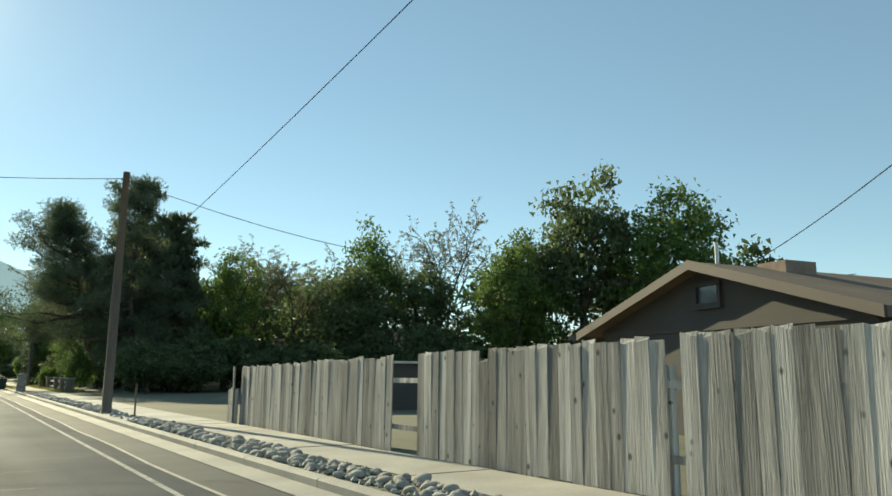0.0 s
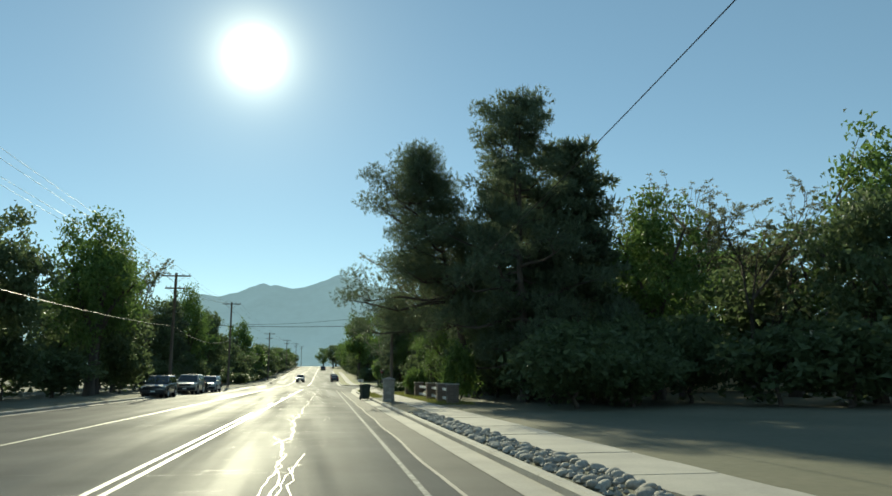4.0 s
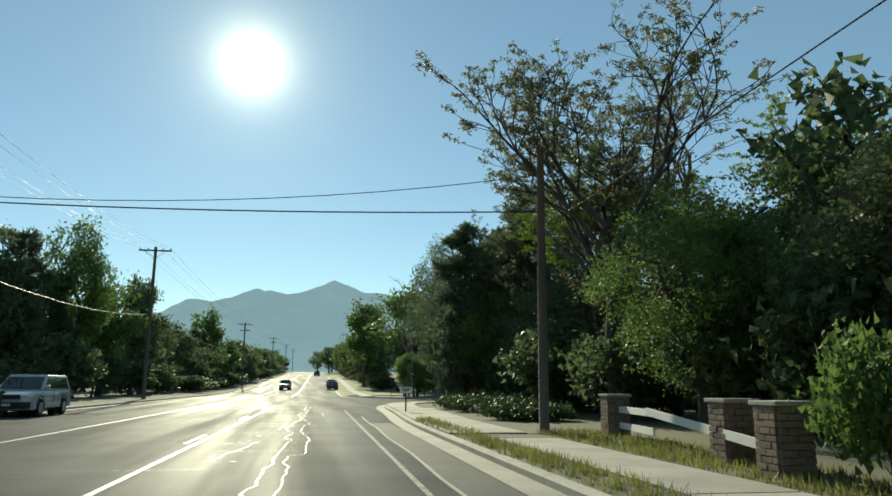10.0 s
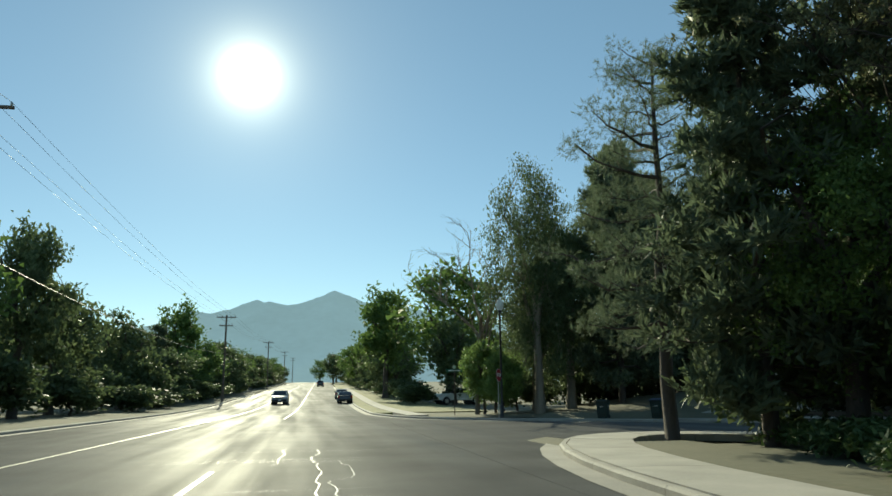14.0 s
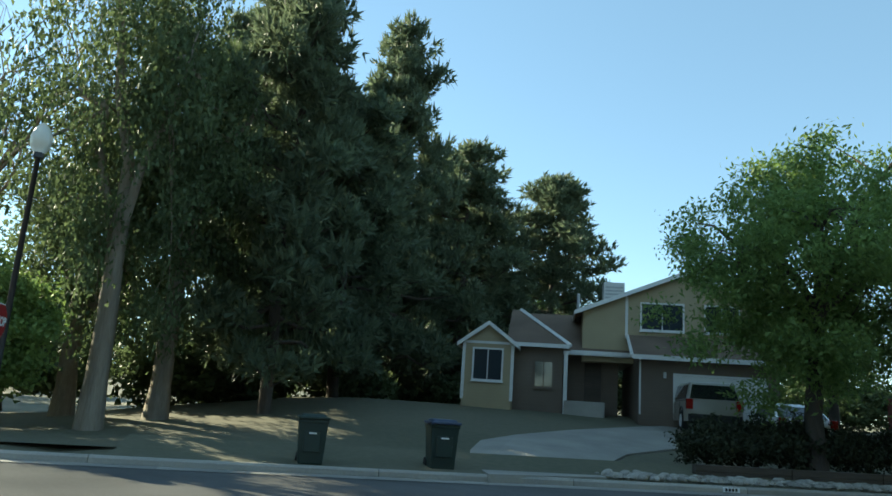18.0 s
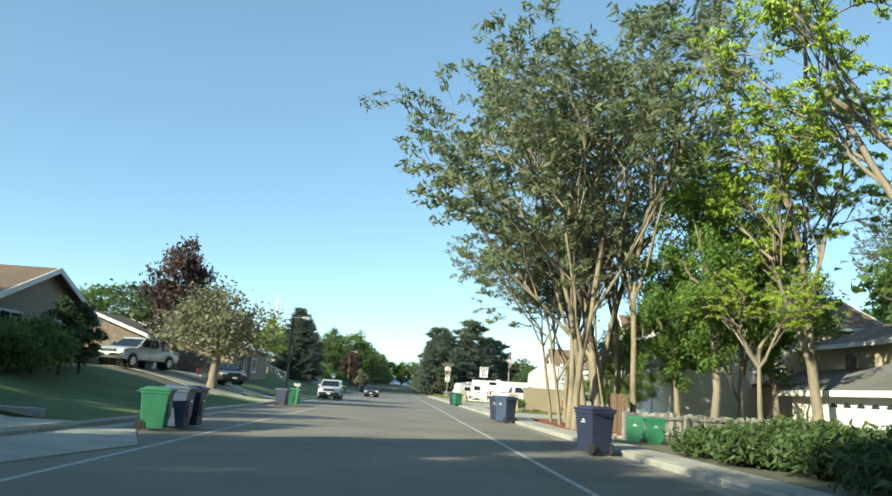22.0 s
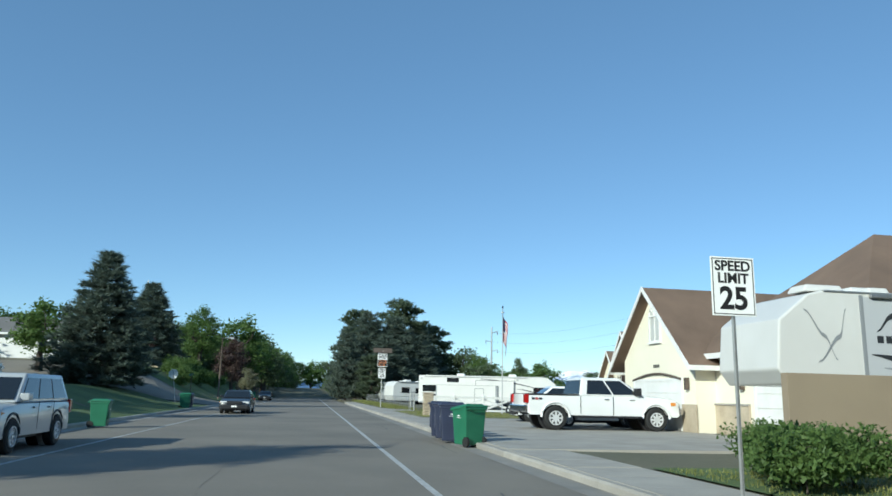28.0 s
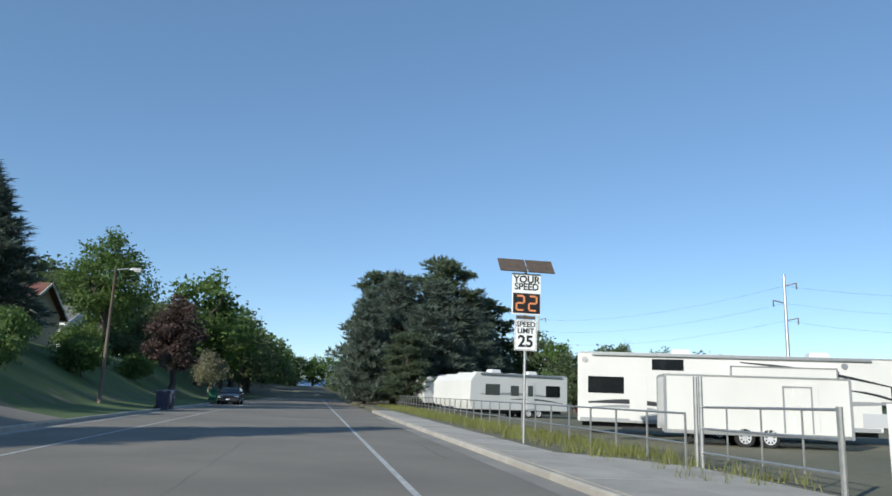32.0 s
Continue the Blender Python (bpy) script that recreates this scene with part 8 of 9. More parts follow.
for s, u, mat, sc, aj, tn, lb in ((2.1, 2.05, bin_blue, 1.12, 0, 200, "navy wheeled bin with white maker's mark"), (7.4, 4.8, bin_green, 0.86, 0, 250, "green wheeled bin by the grey fence"), (6.7, 5.2, bin_green, 0.86, 0, 260, "green wheeled bin by the grey fence"),
                                  (21.0, 2.2, bin_blue, 1.18, 0, 215, "navy wheeled bin at the driveway"), (19.4, 2.3, bin_slate, 1.2, 0, 215, "slate blue wheeled bin at the driveway"), (22.6, 2.5, bin_green, 1.2, 0, 225, "green wheeled bin behind navy bins"), 
                                  (57.6, 2.55, bin_blue, 1.15, 0, 262, "navy wheeled bin in a row of four"), (56.3, 2.5, bin_blue, 1.15, 0, 258, "navy wheeled bin in a row of four"), (55.0, 2.45, bin_blue, 1.15, 0, 262, "navy wheeled bin in a row of four"), (53.3, 2.6, bin_green, 1.15, -8, 200, "overfull green wheeled bin with its lid ajar")):
    wheelie_bin(B(s, u, 0.02), HEAD_B + tn, mat, lb, sc, None, aj)

# ---- second street, right side ----
# white garage and the fences beside it
g = thing("white_garage", B(3.6, 13.2, 0.1), HEAD_B, "white garage with a grey shingled roof", "garage")
wall_box(g, 0, 9.6, -6.5, 0, 0, 2.1, stucco)
hip_roof(g, 0, 9.6, -6.5, 0, 2.1, 3.6, 0.45, shingle_grey)
garage_door(g, (4.6, 0.0, 0.05), "y+", 4.8, 1.85, 4, 6)
board_fence("grey_fence", B(8.2, 4.6, 0.1), B(10.4, 12.9, 0.1), 52, 0.95, old_wood, "low weathered grey board fence", 0.02, seed=21)
board_fence("brown_fence", B(11.2, 5.55, 0.1), B(13.5, 5.65, 0.1), 15, 1.55, brown_wood, "brown board fence behind the trunks", 0.004, seed=22, uneven=0.02)
mul = slab([B(s, u).xy for s, u in ((9.0, 3.85), (16, 3.85), (23.2, 4.2), (25.0, 6.0), (24.0, 8.2), (18, 9.2), (12.5, 6.9), (9, 5.0))][::-1], 0.0, 0.2)
structure("mulch_bed", mul, mulch, "bed of red-brown bark mulch round the trunks", "flower bed")
stones("bed_stones", [B(8.2, 3.7), B(12.0, 4.2)], 0.1, 0.9, 0.12, 40, 0.14, "pale rocks at the end of the mulch bed", 31)
structure("driveway_cream_house", slab([B(s, u).xy for s, u in ((19.5, 3.0), (34.0, 3.0), (36.0, 12.5), (23.0, 12.5), (22.5, 8.4), (24.8, 6.2))][::-1], -0.05, 0.175), concrete, "broad pale concrete driveway in tree shade", "driveway")


def cream_house():
    h = thing("cream_house", B(20.8, 12.6, 0.15), HEAD_B, "large cream stucco house with white trim and brown roof", "house")
    # local y is towards the street; walls go back into -y
    wall_box(h, 0.0, 8.9, -8, 1.7, 0, 3.0, stucco)
    garage_door(h, (5.4, 1.7, 0.03), "y+", 5.2, 2.25, 4)
    quick("door_surround", h, white_paint, 2.6, 8.2, 1.7, 1.76, 2.3, 2.5, 0.01)
    bm = bmesh.new()
    v = [bm.verts.new(p) for p in ((-0.4, 2.4, 3.0), (9.3, 2.4, 3.0), (9.3, -0.52, 4.05), (-0.4, -0.52, 4.05))]
    k = [bm.verts.new((p.co.x, p.co.y, p.co.z - 0.16)) for p in v]
    bm.faces.new(v), bm.faces.new(k[::-1])
    for i in range(4):
        bm.faces.new((v[i], k[i], k[(i + 1) % 4], v[(i + 1) % 4]))
    bmesh.ops.recalc_face_normals(bm, faces=bm.faces)
    part("lower_roof", bm, shingle_brown, h)
    quick("fascia", h, white_paint, -0.4, 9.3, 2.4, 2.48, 2.82, 3.04)
    gable_walls(h, 0.4, 9.6, -10, -0.6, 3.0, 5.9, 8.0, "y", stucco)
    gable_roof(h, 0.4, 9.6, -10, -0.6, 5.9, 8.0, "y", 0.45, shingle_brown)
    window(h, (8.0, -0.6, 4.35), "y+", 1.2, 1.2, 1, None, None, True)
    window(h, (3.4, -0.6, 4.4), "y+", 1.2, 1.35, 1)
    gable_walls(h, 9.6, 16.2, -10, -0.9, 0, 5.7, 5.9, "x", stucco)
    gable_roof(h, 9.6, 16.2, -10, -0.9, 5.7, 7.6, "x", 0.4, shingle_brown)
    gable_walls(h, 13.0, 16.2, -6, -0.4, 0, 5.7, 7.3, "y", stucco)
    gable_roof(h, 13.0, 16.2, -6, -0.4, 5.7, 7.3, "y", 0.5, shingle_brown)
    window(h, (14.6, -0.4, 4.2), "y+", 1.2, 1.1, 2, None, None, True)
    quick("eave_return", h, white_paint, 12.6, 13.4, -0.5, 0.0, 5.45, 5.65, 0.02)
    quick("eave_return", h, white_paint, 15.8, 16.6, -0.5, 0.0, 5.45, 5.65, 0.02)
    # porch
    gable_walls(h, 9.7, 12.1, -0.9, 1.6, 4.05, 4.2, 5.1, "y", stucco, "porch_gable")
    gable_roof(h, 9.7, 12.1, -0.9, 1.6, 4.2, 5.1, "y", 0.35, shingle_brown)
    for x in (9.95, 11.85):
        quick("porch_column", h, stucco, x - 0.2, x + 0.2, 1.1, 1.5, 0, 4.2, 0.02)
    quick("balcony", h, stucco, 9.75, 12.05, -0.88, 1.05, 2.9, 3.3)
    quick("front_door", h, rail_timber, 10.3, 11.5, -0.9, -0.82, 0.0, 2.3, 0.01)
    bm = bmesh.new()
    v = [bm.verts.new(p) for p in ((12.4, 2.0, 3.2), (17.0, 2.0, 3.2), (17.0, -0.6, 4.0), (12.4, -0.6, 4.0))]
    k = [bm.verts.new((p.co.x, p.co.y, p.co.z - 0.15)) for p in v]
    bm.faces.new(v), bm.faces.new(k[::-1])
    for i in range(4):
        bm.faces.new((v[i], k[i], k[(i + 1) % 4], v[(i + 1) % 4]))
    bmesh.ops.recalc_face_normals(bm, faces=bm.faces)
    part("porch_roof", bm, shingle_brown, h)
    quick("fascia", h, white_paint, 12.4, 17.0, 1.98, 2.06, 3.01, 3.23)
    for x in (13.0, 16.7):
        quick("porch_column", h, white_paint, x - 0.1, x + 0.1, 1.7, 1.9, 0, 3.08)
    quick("wall_lantern", h, rust_steel, 8.42, 8.62, 1.7, 1.86, 1.75, 2.25, 0.03)
    # side towards the trees
    gable_walls(h, -6.5, 0.4, -14, -5.5, 0, 4.6, 6.0, "x", stucco_tan)
    gable_roof(h, -6.5, 0.4, -14, -5.5, 4.6, 6.0, "x", 0.5, shingle_brown)
    window(h, (-4.0, -5.5, 3.3), "y+", 0.9, 0.8, 0, None, stucco_tan)
    bm = bmesh.new()
    v = [bm.verts.new(p) for p in ((-9.5, -2.6, 2.5), (0.2, -2.6, 2.5), (0.2, -5.6, 3.4), (-9.5, -5.6, 3.4))]
    k = [bm.verts.new((p.co.x, p.co.y, p.co.z - 0.15)) for p in v]
    bm.faces.new(v), bm.faces.new(k[::-1])
    for i in range(4):
        bm.faces.new((v[i], k[i], k[(i + 1) % 4], v[(i + 1) % 4]))
    bmesh.ops.recalc_face_normals(bm, faces=bm.faces)
    part("side_roof", bm, shingle_brown, h)
    wall_box(h, -9.0, 0.0, -5.5, -3.0, 0, 2.5, stucco_tan)


cream_house()
wg = car("wagon", B(31.6, 10.3, 0.175), HEAD_B - 88, car_silver, "silver estate car with a loaded roof basket", 1.05)
bk = bmesh.new()
for y in (-0.5, 0.5):
    tube(bk, [(-1.3, y, 1.6), (0.3, y, 1.6)], 0.018, 5), tube(bk, [(-1.35, y, 1.78), (0.35, y, 1.78)], 0.018, 5)
for k in range(8):
    x = -1.3 + 0.23 * k
    tube(bk, [(x, -0.5, 1.78), (x, -0.5, 1.6), (x, 0.5, 1.6), (x, 0.5, 1.78)], 0.014, 5)
part("roof_basket", bk, black_trim, wg, "black roof basket")
for k in range(7):
    quick("strapped_load", wg, (black_trim, steel, bin_dark)[k % 3], -1.25 + 0.22 * k, -1.05 + 0.22 * k, -0.4, 0.42, 1.62, 1.72 + 0.05 * (k % 3), 0.03)

# walled trailer beside the house
bw = thing("beige_wall", B(46.0, 7.6, 0.1), HEAD_B - 90, "smooth beige garden wall with a corner", "garden wall")
quick("panel", bw, beige_wall, 0, 3.6, -0.1, 0.1, 0, 1.95, 0.01)
quick("panel", bw, beige_wall, 3.62, 9.5, -0.35, -0.15, 0, 1.85, 0.01)
quick("pier", bw, beige_wall, 3.45, 3.8, -0.38, 0.12, 0, 1.9, 0.01)
DARKS = (plain("dark_graphic", (0.03, 0.032, 0.036), 0.4), plain("grey_graphic", (0.25, 0.26, 0.27), 0.4))
fw = rv(B(48.8, 13.5, 0.1), HEAD_B + 90, 9.9, 2.5, 4.0, "white fifth-wheel trailer with black swoosh graphics", True, 2.2, (), 0.05, (), "travel_trailer", False)
silver_panel, pale_panel = plain("silver_panel", (0.46, 0.47, 0.48), 0.35), plain("pale_panel", (0.66, 0.67, 0.68), 0.35)


def swoosh(parent, y, pts, mat):
    """A tapering painted band along a bent line (x, z, width)."""
    bm = bmesh.new()
    prev = None
    n = 12
    for i in range(n + 1):
        f = i / n * (len(pts) - 1)
        k = min(len(pts) - 2, int(f))
        (xa, za, wa), (xb, zb, wb) = pts[k], pts[k + 1]
        q = f - k
        q2 = q * q * (3 - 2 * q)
        x, z, w = xa + (xb - xa) * q, za + (zb - za) * q2, wa + (wb - wa) * q
        cur = [bm.verts.new((x, y, z - w / 2)), bm.verts.new((x, y, z + w / 2))]
        if prev:
            bm.faces.new((prev[0], cur[0], cur[1], prev[1]))
        prev = cur
    part("swoosh", bm, mat, parent)


for q in (-1, 1):
    y = q * 1.25
    quick("side_panel", fw, silver_panel, -4.9, 2.62, min(y, y + q * 0.008), max(y, y + q * 0.008), 0.75, 3.86)
    # grey strip: the seam together with the shadow beside it, as one colour
    quick("seam_with_shade", fw, DARKS[1], 2.62, 2.72, min(y, y + q * 0.02), max(y, y + q * 0.02), 1.7, 3.9)
    yy = y + q * 0.014
    swoosh(fw, yy, ((2.5, 2.5, 0.02), (1.8, 2.42, 0.16), (0.8, 2.22, 0.2), (-0.2, 2.02, 0.03)), DARKS[0])
    swoosh(fw, yy, ((2.3, 3.05, 0.03), (1.9, 3.42, 0.14), (1.2, 3.7, 0.12), (0.4, 3.78, 0.03)), DARKS[0])
    swoosh(fw, yy, ((1.2, 3.0, 0.03), (0.6, 3.38, 0.2), (0.0, 3.62, 0.16), (-1.1, 3.74, 0.04)), DARKS[0])
    swoosh(fw, yy, ((1.0, 2.75, 0.05), (0.5, 2.72, 0.34), (-0.1, 2.85, 0.22)), DARKS[0])
    swoosh(fw, yy, ((2.2, 2.2, 0.02), (1.2, 2.05, 0.16), (0.2, 1.86, 0.08)), DARKS[1])
    swoosh(fw, yy, ((-1.3, 3.62, 0.04), (-2.4, 3.72, 0.12), (-3.6, 3.6, 0.05)), DARKS[0])
    swoosh(fw, yy, ((-1.4, 1.72, 0.04), (-2.2, 1.95, 0.16), (-3.4, 2.0, 0.2), (-4.7, 2.5, 0.3)), DARKS[0])
    swoosh(fw, yy, ((-3.2, 3.4, 0.06), (-3.9, 2.9, 0.2), (-4.7, 2.7, 0.1)), DARKS[1])
    swoosh(fw, yy, ((4.2, 3.5, 0.03), (3.7, 2.9, 0.1), (3.4, 2.35, 0.03)), DARKS[1])
    swoosh(fw, yy, ((3.1, 3.55, 0.03), (3.3, 2.9, 0.12), (3.9, 2.3, 0.03)), DARKS[1])
    for k in range(6):
        quick("text_bar", fw, DARKS[0], 0.95 + 0.24 * k, 1.12 + 0.24 * k, min(yy, yy + q * 0.004), max(yy, yy + q * 0.004), 2.78, 2.95)
    quick("side_window", fw, car_glass, 1.25, 1.72, min(y, y + q * 0.03), max(y, y + q * 0.03), 3.05, 3.62, 0.006)
    fr = quick("entry_door", fw, white_paint, -1.2, -0.3, min(y, y + q * 0.035), max(y, y + q * 0.035), 1.75, 3.68, 0.01)
    quick("door_glass", fr, car_glass, -1.02, -0.48, min(y, y + q * 0.045), max(y, y + q * 0.045), 2.1, 3.4, 0.006)
    quick("large_window", fw, car_glass, -3.0, -1.55, min(y, y + q * 0.03), max(y, y + q * 0.03), 2.2, 3.42, 0.01)
    quick("rear_side_window", fw, car_glass, -4.6, -3.9, min(y, y + q * 0.03), max(y, y + q * 0.03), 1.9, 2.7, 0.01)
    quick("rear_trim", fw, DARKS[0], -4.94, -4.82, min(y, y + q * 0.02), max(y, y + q * 0.02), 0.8, 3.8)
for x, ln in ((3.4, 0.55), (1.9, 0.3), (-0.9, 0.35), (-3.4, 0.3)):
    quick("roof_vent", fw, rv_white, x - ln, x + ln, 0.3, 1.0, 3.98, 4.16, 0.05, top=(0.85, 0.85))
p1 = brick_pillar(B(38.4, 5.6, 0.12), HEAD_B, 0.56, 1.2, "pale tan stone pillar with a peaked cap", stone_tan, stone_tan, 0.08, 0.07, 0.16)
lawn_patch("lawn_wall", 36.0, 46.0, 4.6, 12, lawn, "green grass before the beige wall", 0.06, 4)
for s, u in ((42.2, 5.2), (43.4, 5.8), (44.4, 6.2), (43.0, 6.6)):
    plant("shrub", BUSH[1][0], (*B(s, u).xy, 0.12), 0.62, 60 * s, "grassy green shrub by the wall", "shrub", "yard shrubs")


def limit_sign(parent, z, w, h, big="25", dz=0.0):
    face = quick("face", parent, sign_white, -0.012, 0.0, -w / 2, w / 2, z, z + h, 0.004, "white speed limit face")
    m = Matrix.Rotation(radians(-90), 4, "Z") @ Matrix.Rotation(radians(90), 4, "X")
    for t, f, sz in (("SPEED", 0.84, 0.24), ("LIMIT", 0.63, 0.24), (big, 0.28, 0.52)):
        words(t, h * sz, face, Matrix.Translation((-0.0145, 0, z + h * f)) @ m, sign_black)
    bm = bmesh.new()
    for a in ((-w / 2 + 0.02, w / 2 - 0.02, z + 0.02, z + 0.032), (-w / 2 + 0.02, w / 2 - 0.02, z + h - 0.032, z + h - 0.02)):
        box(bm, -0.0145, -0.0125, a[0], a[1], a[2], a[3])
    for y in (-w / 2 + 0.02, w / 2 - 0.032):
        box(bm, -0.0145, -0.0125, y, y + 0.012, z + 0.02, z + h - 0.02)
    part("border", bm, sign_black, face)


sp = thing("speed_limit_sign", B(41.2, 3.6, 0.14), HEAD_B, "white speed limit sign on a steel post", "sign")
part("post", tube(bmesh.new(), [(0.03, 0, -0.1), (0.03, 0, 3.2)], 0.03, 6), steel, sp)
limit_sign(sp, 2.42, 0.64, 0.8)

# cream house with arched gable, its forecourt and truck
structure("driveway_truck_house", slab([B(s, u).xy for s, u in ((50.5, 3.0), (74.5, 3.0), (75.5, 14), (50.5, 14))][::-1], -0.05, 0.17), concrete, "wide sunlit concrete forecourt", "driveway")


def arch_house():
    h = thing("arched_gable_house", B(52.0, 14.6, 0.15), HEAD_B, "cream stucco house with an arched gable and stone base", "house")
    wall_box(h, 0, 10, -12, 0, 0, 3.2, stucco)
    hip_roof(h, 0, 10, -11.4, 0, 3.2, 7.9, 0.5, shingle_brown)
    gable_walls(h, 8.6, 15.6, -10, 0.9, 0, 3.2, 6.4, "y", stucco)
    gable_roof(h, 8.6, 15.6, -10, 0.9, 3.2, 6.4, "y", 0.6, shingle_brown)
    window(h, (12.1, 0.9, 4.0), "y+", 0.95, 1.1, 1, blind_pane, None, True)
    garage_door(h, (12.1, 0.9, 0.03), "y+", 4.6, 2.1, 4)
    bm = bmesh.new()
    n = 10
    for sgn in (1,):
        pts = [(12.1 - 2.4 + 4.8 * i / n, 0.97, 2.2 + 0.28 * math.sin(math.pi * i / n)) for i in range(n + 1)]
        tube(bm, pts, 0.05, 6)
    part("door_arch", bm, rail_timber, h, "dark arched lintel")
    garage_door(h, (4.3, 0.0, 0.03), "y+", 2.9, 2.1, 4)
    quick("stone_base", h, stone_tan, 8.55, 9.7, 0.9, 0.98, 0, 1.15, 0.01)
    quick("stone_base", h, stone_tan, 6.2, 8.6, 0.0, 0.08, 0, 1.15, 0.01)
    quick("stone_base", h, stone_tan, 0, 2.7, 0.0, 0.08, 0, 1.15, 0.01)
    quick("stone_cap", h, concrete, 6.2, 8.6, 0.0, 0.12, 1.15, 1.22)
    for x, y in ((9.2, 0.9), (6.6, 0.0)):
        quick("wall_lantern", h, rust_steel, x - 0.1, x + 0.1, y, y + 0.18, 1.75, 2.25, 0.03)
    for k in range(4):
        quick("text_bar", h, sign_black, 11.8 + 0.16 * k, 11.9 + 0.16 * k, 0.9, 0.915, 2.75, 2.9)


arch_house()
car("pickup", B(62.3, 10.0, 0.17), HEAD_B - 90, car_white, "white crew-cab pickup before the garage", 1.1, "pickup")
car("sedan", B(65.5, 11.0, 0.17), HEAD_B - 90, car_silver, "silver car behind the pickup")
car("suv", B(70.8, 11.2, 0.17), HEAD_B + 84, car_white, "white SUV with black trim on the forecourt", 1.1)


def gabled_house():
    h = thing("gabled_house", B(77.0, 23.2, 0.15), HEAD_B, "cream house with white gables and arched windows", "house")
    wall_box(h, 0, 13, -12, 0, 0, 3.1, stucco)
    hip_roof(h, 0, 13, -12, 0, 3.1, 6.0, 0.5, shingle_brown)
    for x0, x1, y, zr in ((9.4, 12.6, 1.6, 5.0), (4.4, 9.2, 2.2, 6.2)):
        gable_walls(h, x0, x1, -4, y, 0, 3.1, zr, "y", stucco)
        gable_roof(h, x0, x1, -4, y, 3.1, zr, "y", 0.45, shingle_brown)
        window(h, ((x0 + x1) / 2, y, 1.0), "y+", (x1 - x0) * 0.42, 1.2, 2, None, None, True)


gabled_house()
for s, u, k in ((73.5, 13.6, 1.25), (75.0, 14.6, 1.2), (76.8, 15.2, 1.0)):
    plant("red_shrub", RED_BUSH[0][0], (*B(s, u).xy, 0.12), k, 50 * s, "dark red barberry shrub", "shrub", "red shrubs")
for s, u in ((79.6, 14.0), (80.8, 14.7)):
    plant("red_shrub", RED_BUSH[0][0], (*B(s, u).xy, 0.12), 1.2, 50 * s, "dark red barberry shrub", "shrub", "red shrubs")
plant("plum_tree", PURPLE[0][0], (*B(80.5, 20.2).xy, 0.12), 0.58, 10, "dark red ornamental tree between houses", "tree", "yard trees")
lawn_patch("lawn_flag", 75.5, 90.5, 4.44, 20, dry_lawn, "sunlit yellow-green lawn with a flagpole", 0.07, 6)
brick_pillar(B(79.0, 5.45, 0.14), HEAD_B, 0.52, 1.38, "tan stone pillar with a flat cap", stone_tan, stone_tan, 0.075, 0.07)

# flagpole and hanging flag
steel_pale = surf("pale_pole", (0.5, 0.5, 0.5), None, 0.5)
fp = thing("flagpole", B(86.2, 12.15, 0.14), HEAD_B, "tall pale flagpole with a striped flag hanging limp", "flagpole")
part("pole", tube(bmesh.new(), [(0, 0, -0.1), (0, 0, 4), (0, 0, 7.9)], [0.05, 0.04, 0.03], 10), steel_pale, fp, smooth=True)
part("finial", tube(bmesh.new(), [(0, 0, 7.9), (0, 0, 7.98), (0, 0, 8.08)], [0.03, 0.09, 0.02], 8), black_trim, fp)
part("collar", tube(bmesh.new(), [(0, 0, 7.55), (0, 0, 7.6)], 0.13, 10), steel, fp)
flag_red, flag_white, flag_blue = surf("flag_red", (0.42, 0.03, 0.04), None, 0.8, bump=0.05), surf("flag_white", (0.75, 0.74, 0.72), None, 0.8, bump=0.05), surf("flag_blue", (0.03, 0.045, 0.13), None, 0.8, bump=0.05)


def flag_point(a, b):
    """The limp cloth: a along the fly, b down the hoist."""
    drop = 0.75 * a
    return Vector((0.05 + 0.15 * a + 0.08 * math.sin(5 * a + 2.5 * b), -0.04 - 0.46 * a * (1 - 0.25 * b) + 0.06 * math.sin(7 * a + 1.5 * b), 7.52 - 1.95 * b * (1 + 0.1 * a) - 1.5 * drop))


for k in range(13):
    for nm, a0, a1, mt in (("stripe", 0.42 if k < 7 else 0.0, 1.0, flag_red if k % 2 == 0 else flag_white),):
        bm = bmesh.new()
        prev = None
        for i in range(9):
            a = a0 + (a1 - a0) * i / 8
            cur = [bm.verts.new(flag_point(a, k / 13)), bm.verts.new(flag_point(a, (k + 1) / 13))]
            if prev:
                bm.faces.new((prev[0], cur[0], cur[1], prev[1]))
            prev = cur
        part(nm, bm, mt, fp)
bm = bmesh.new()
prev = None
for i in range(7):
    a = 0.42 * i / 6
    cur = [bm.verts.new(flag_point(a, j * 7 / 13 / 4)) for j in range(5)]
    if prev:
        for j in range(4):
            bm.faces.new((prev[j], cur[j], cur[j + 1], prev[j + 1]))
    prev = cur
part("canton", bm, flag_blue, fp)

# white crossed-board fence
xf = thing("crossbuck_fence", B(91.8, 7.2, 0.12), HEAD_B - 84, "white painted fence with crossed boards", "fence")
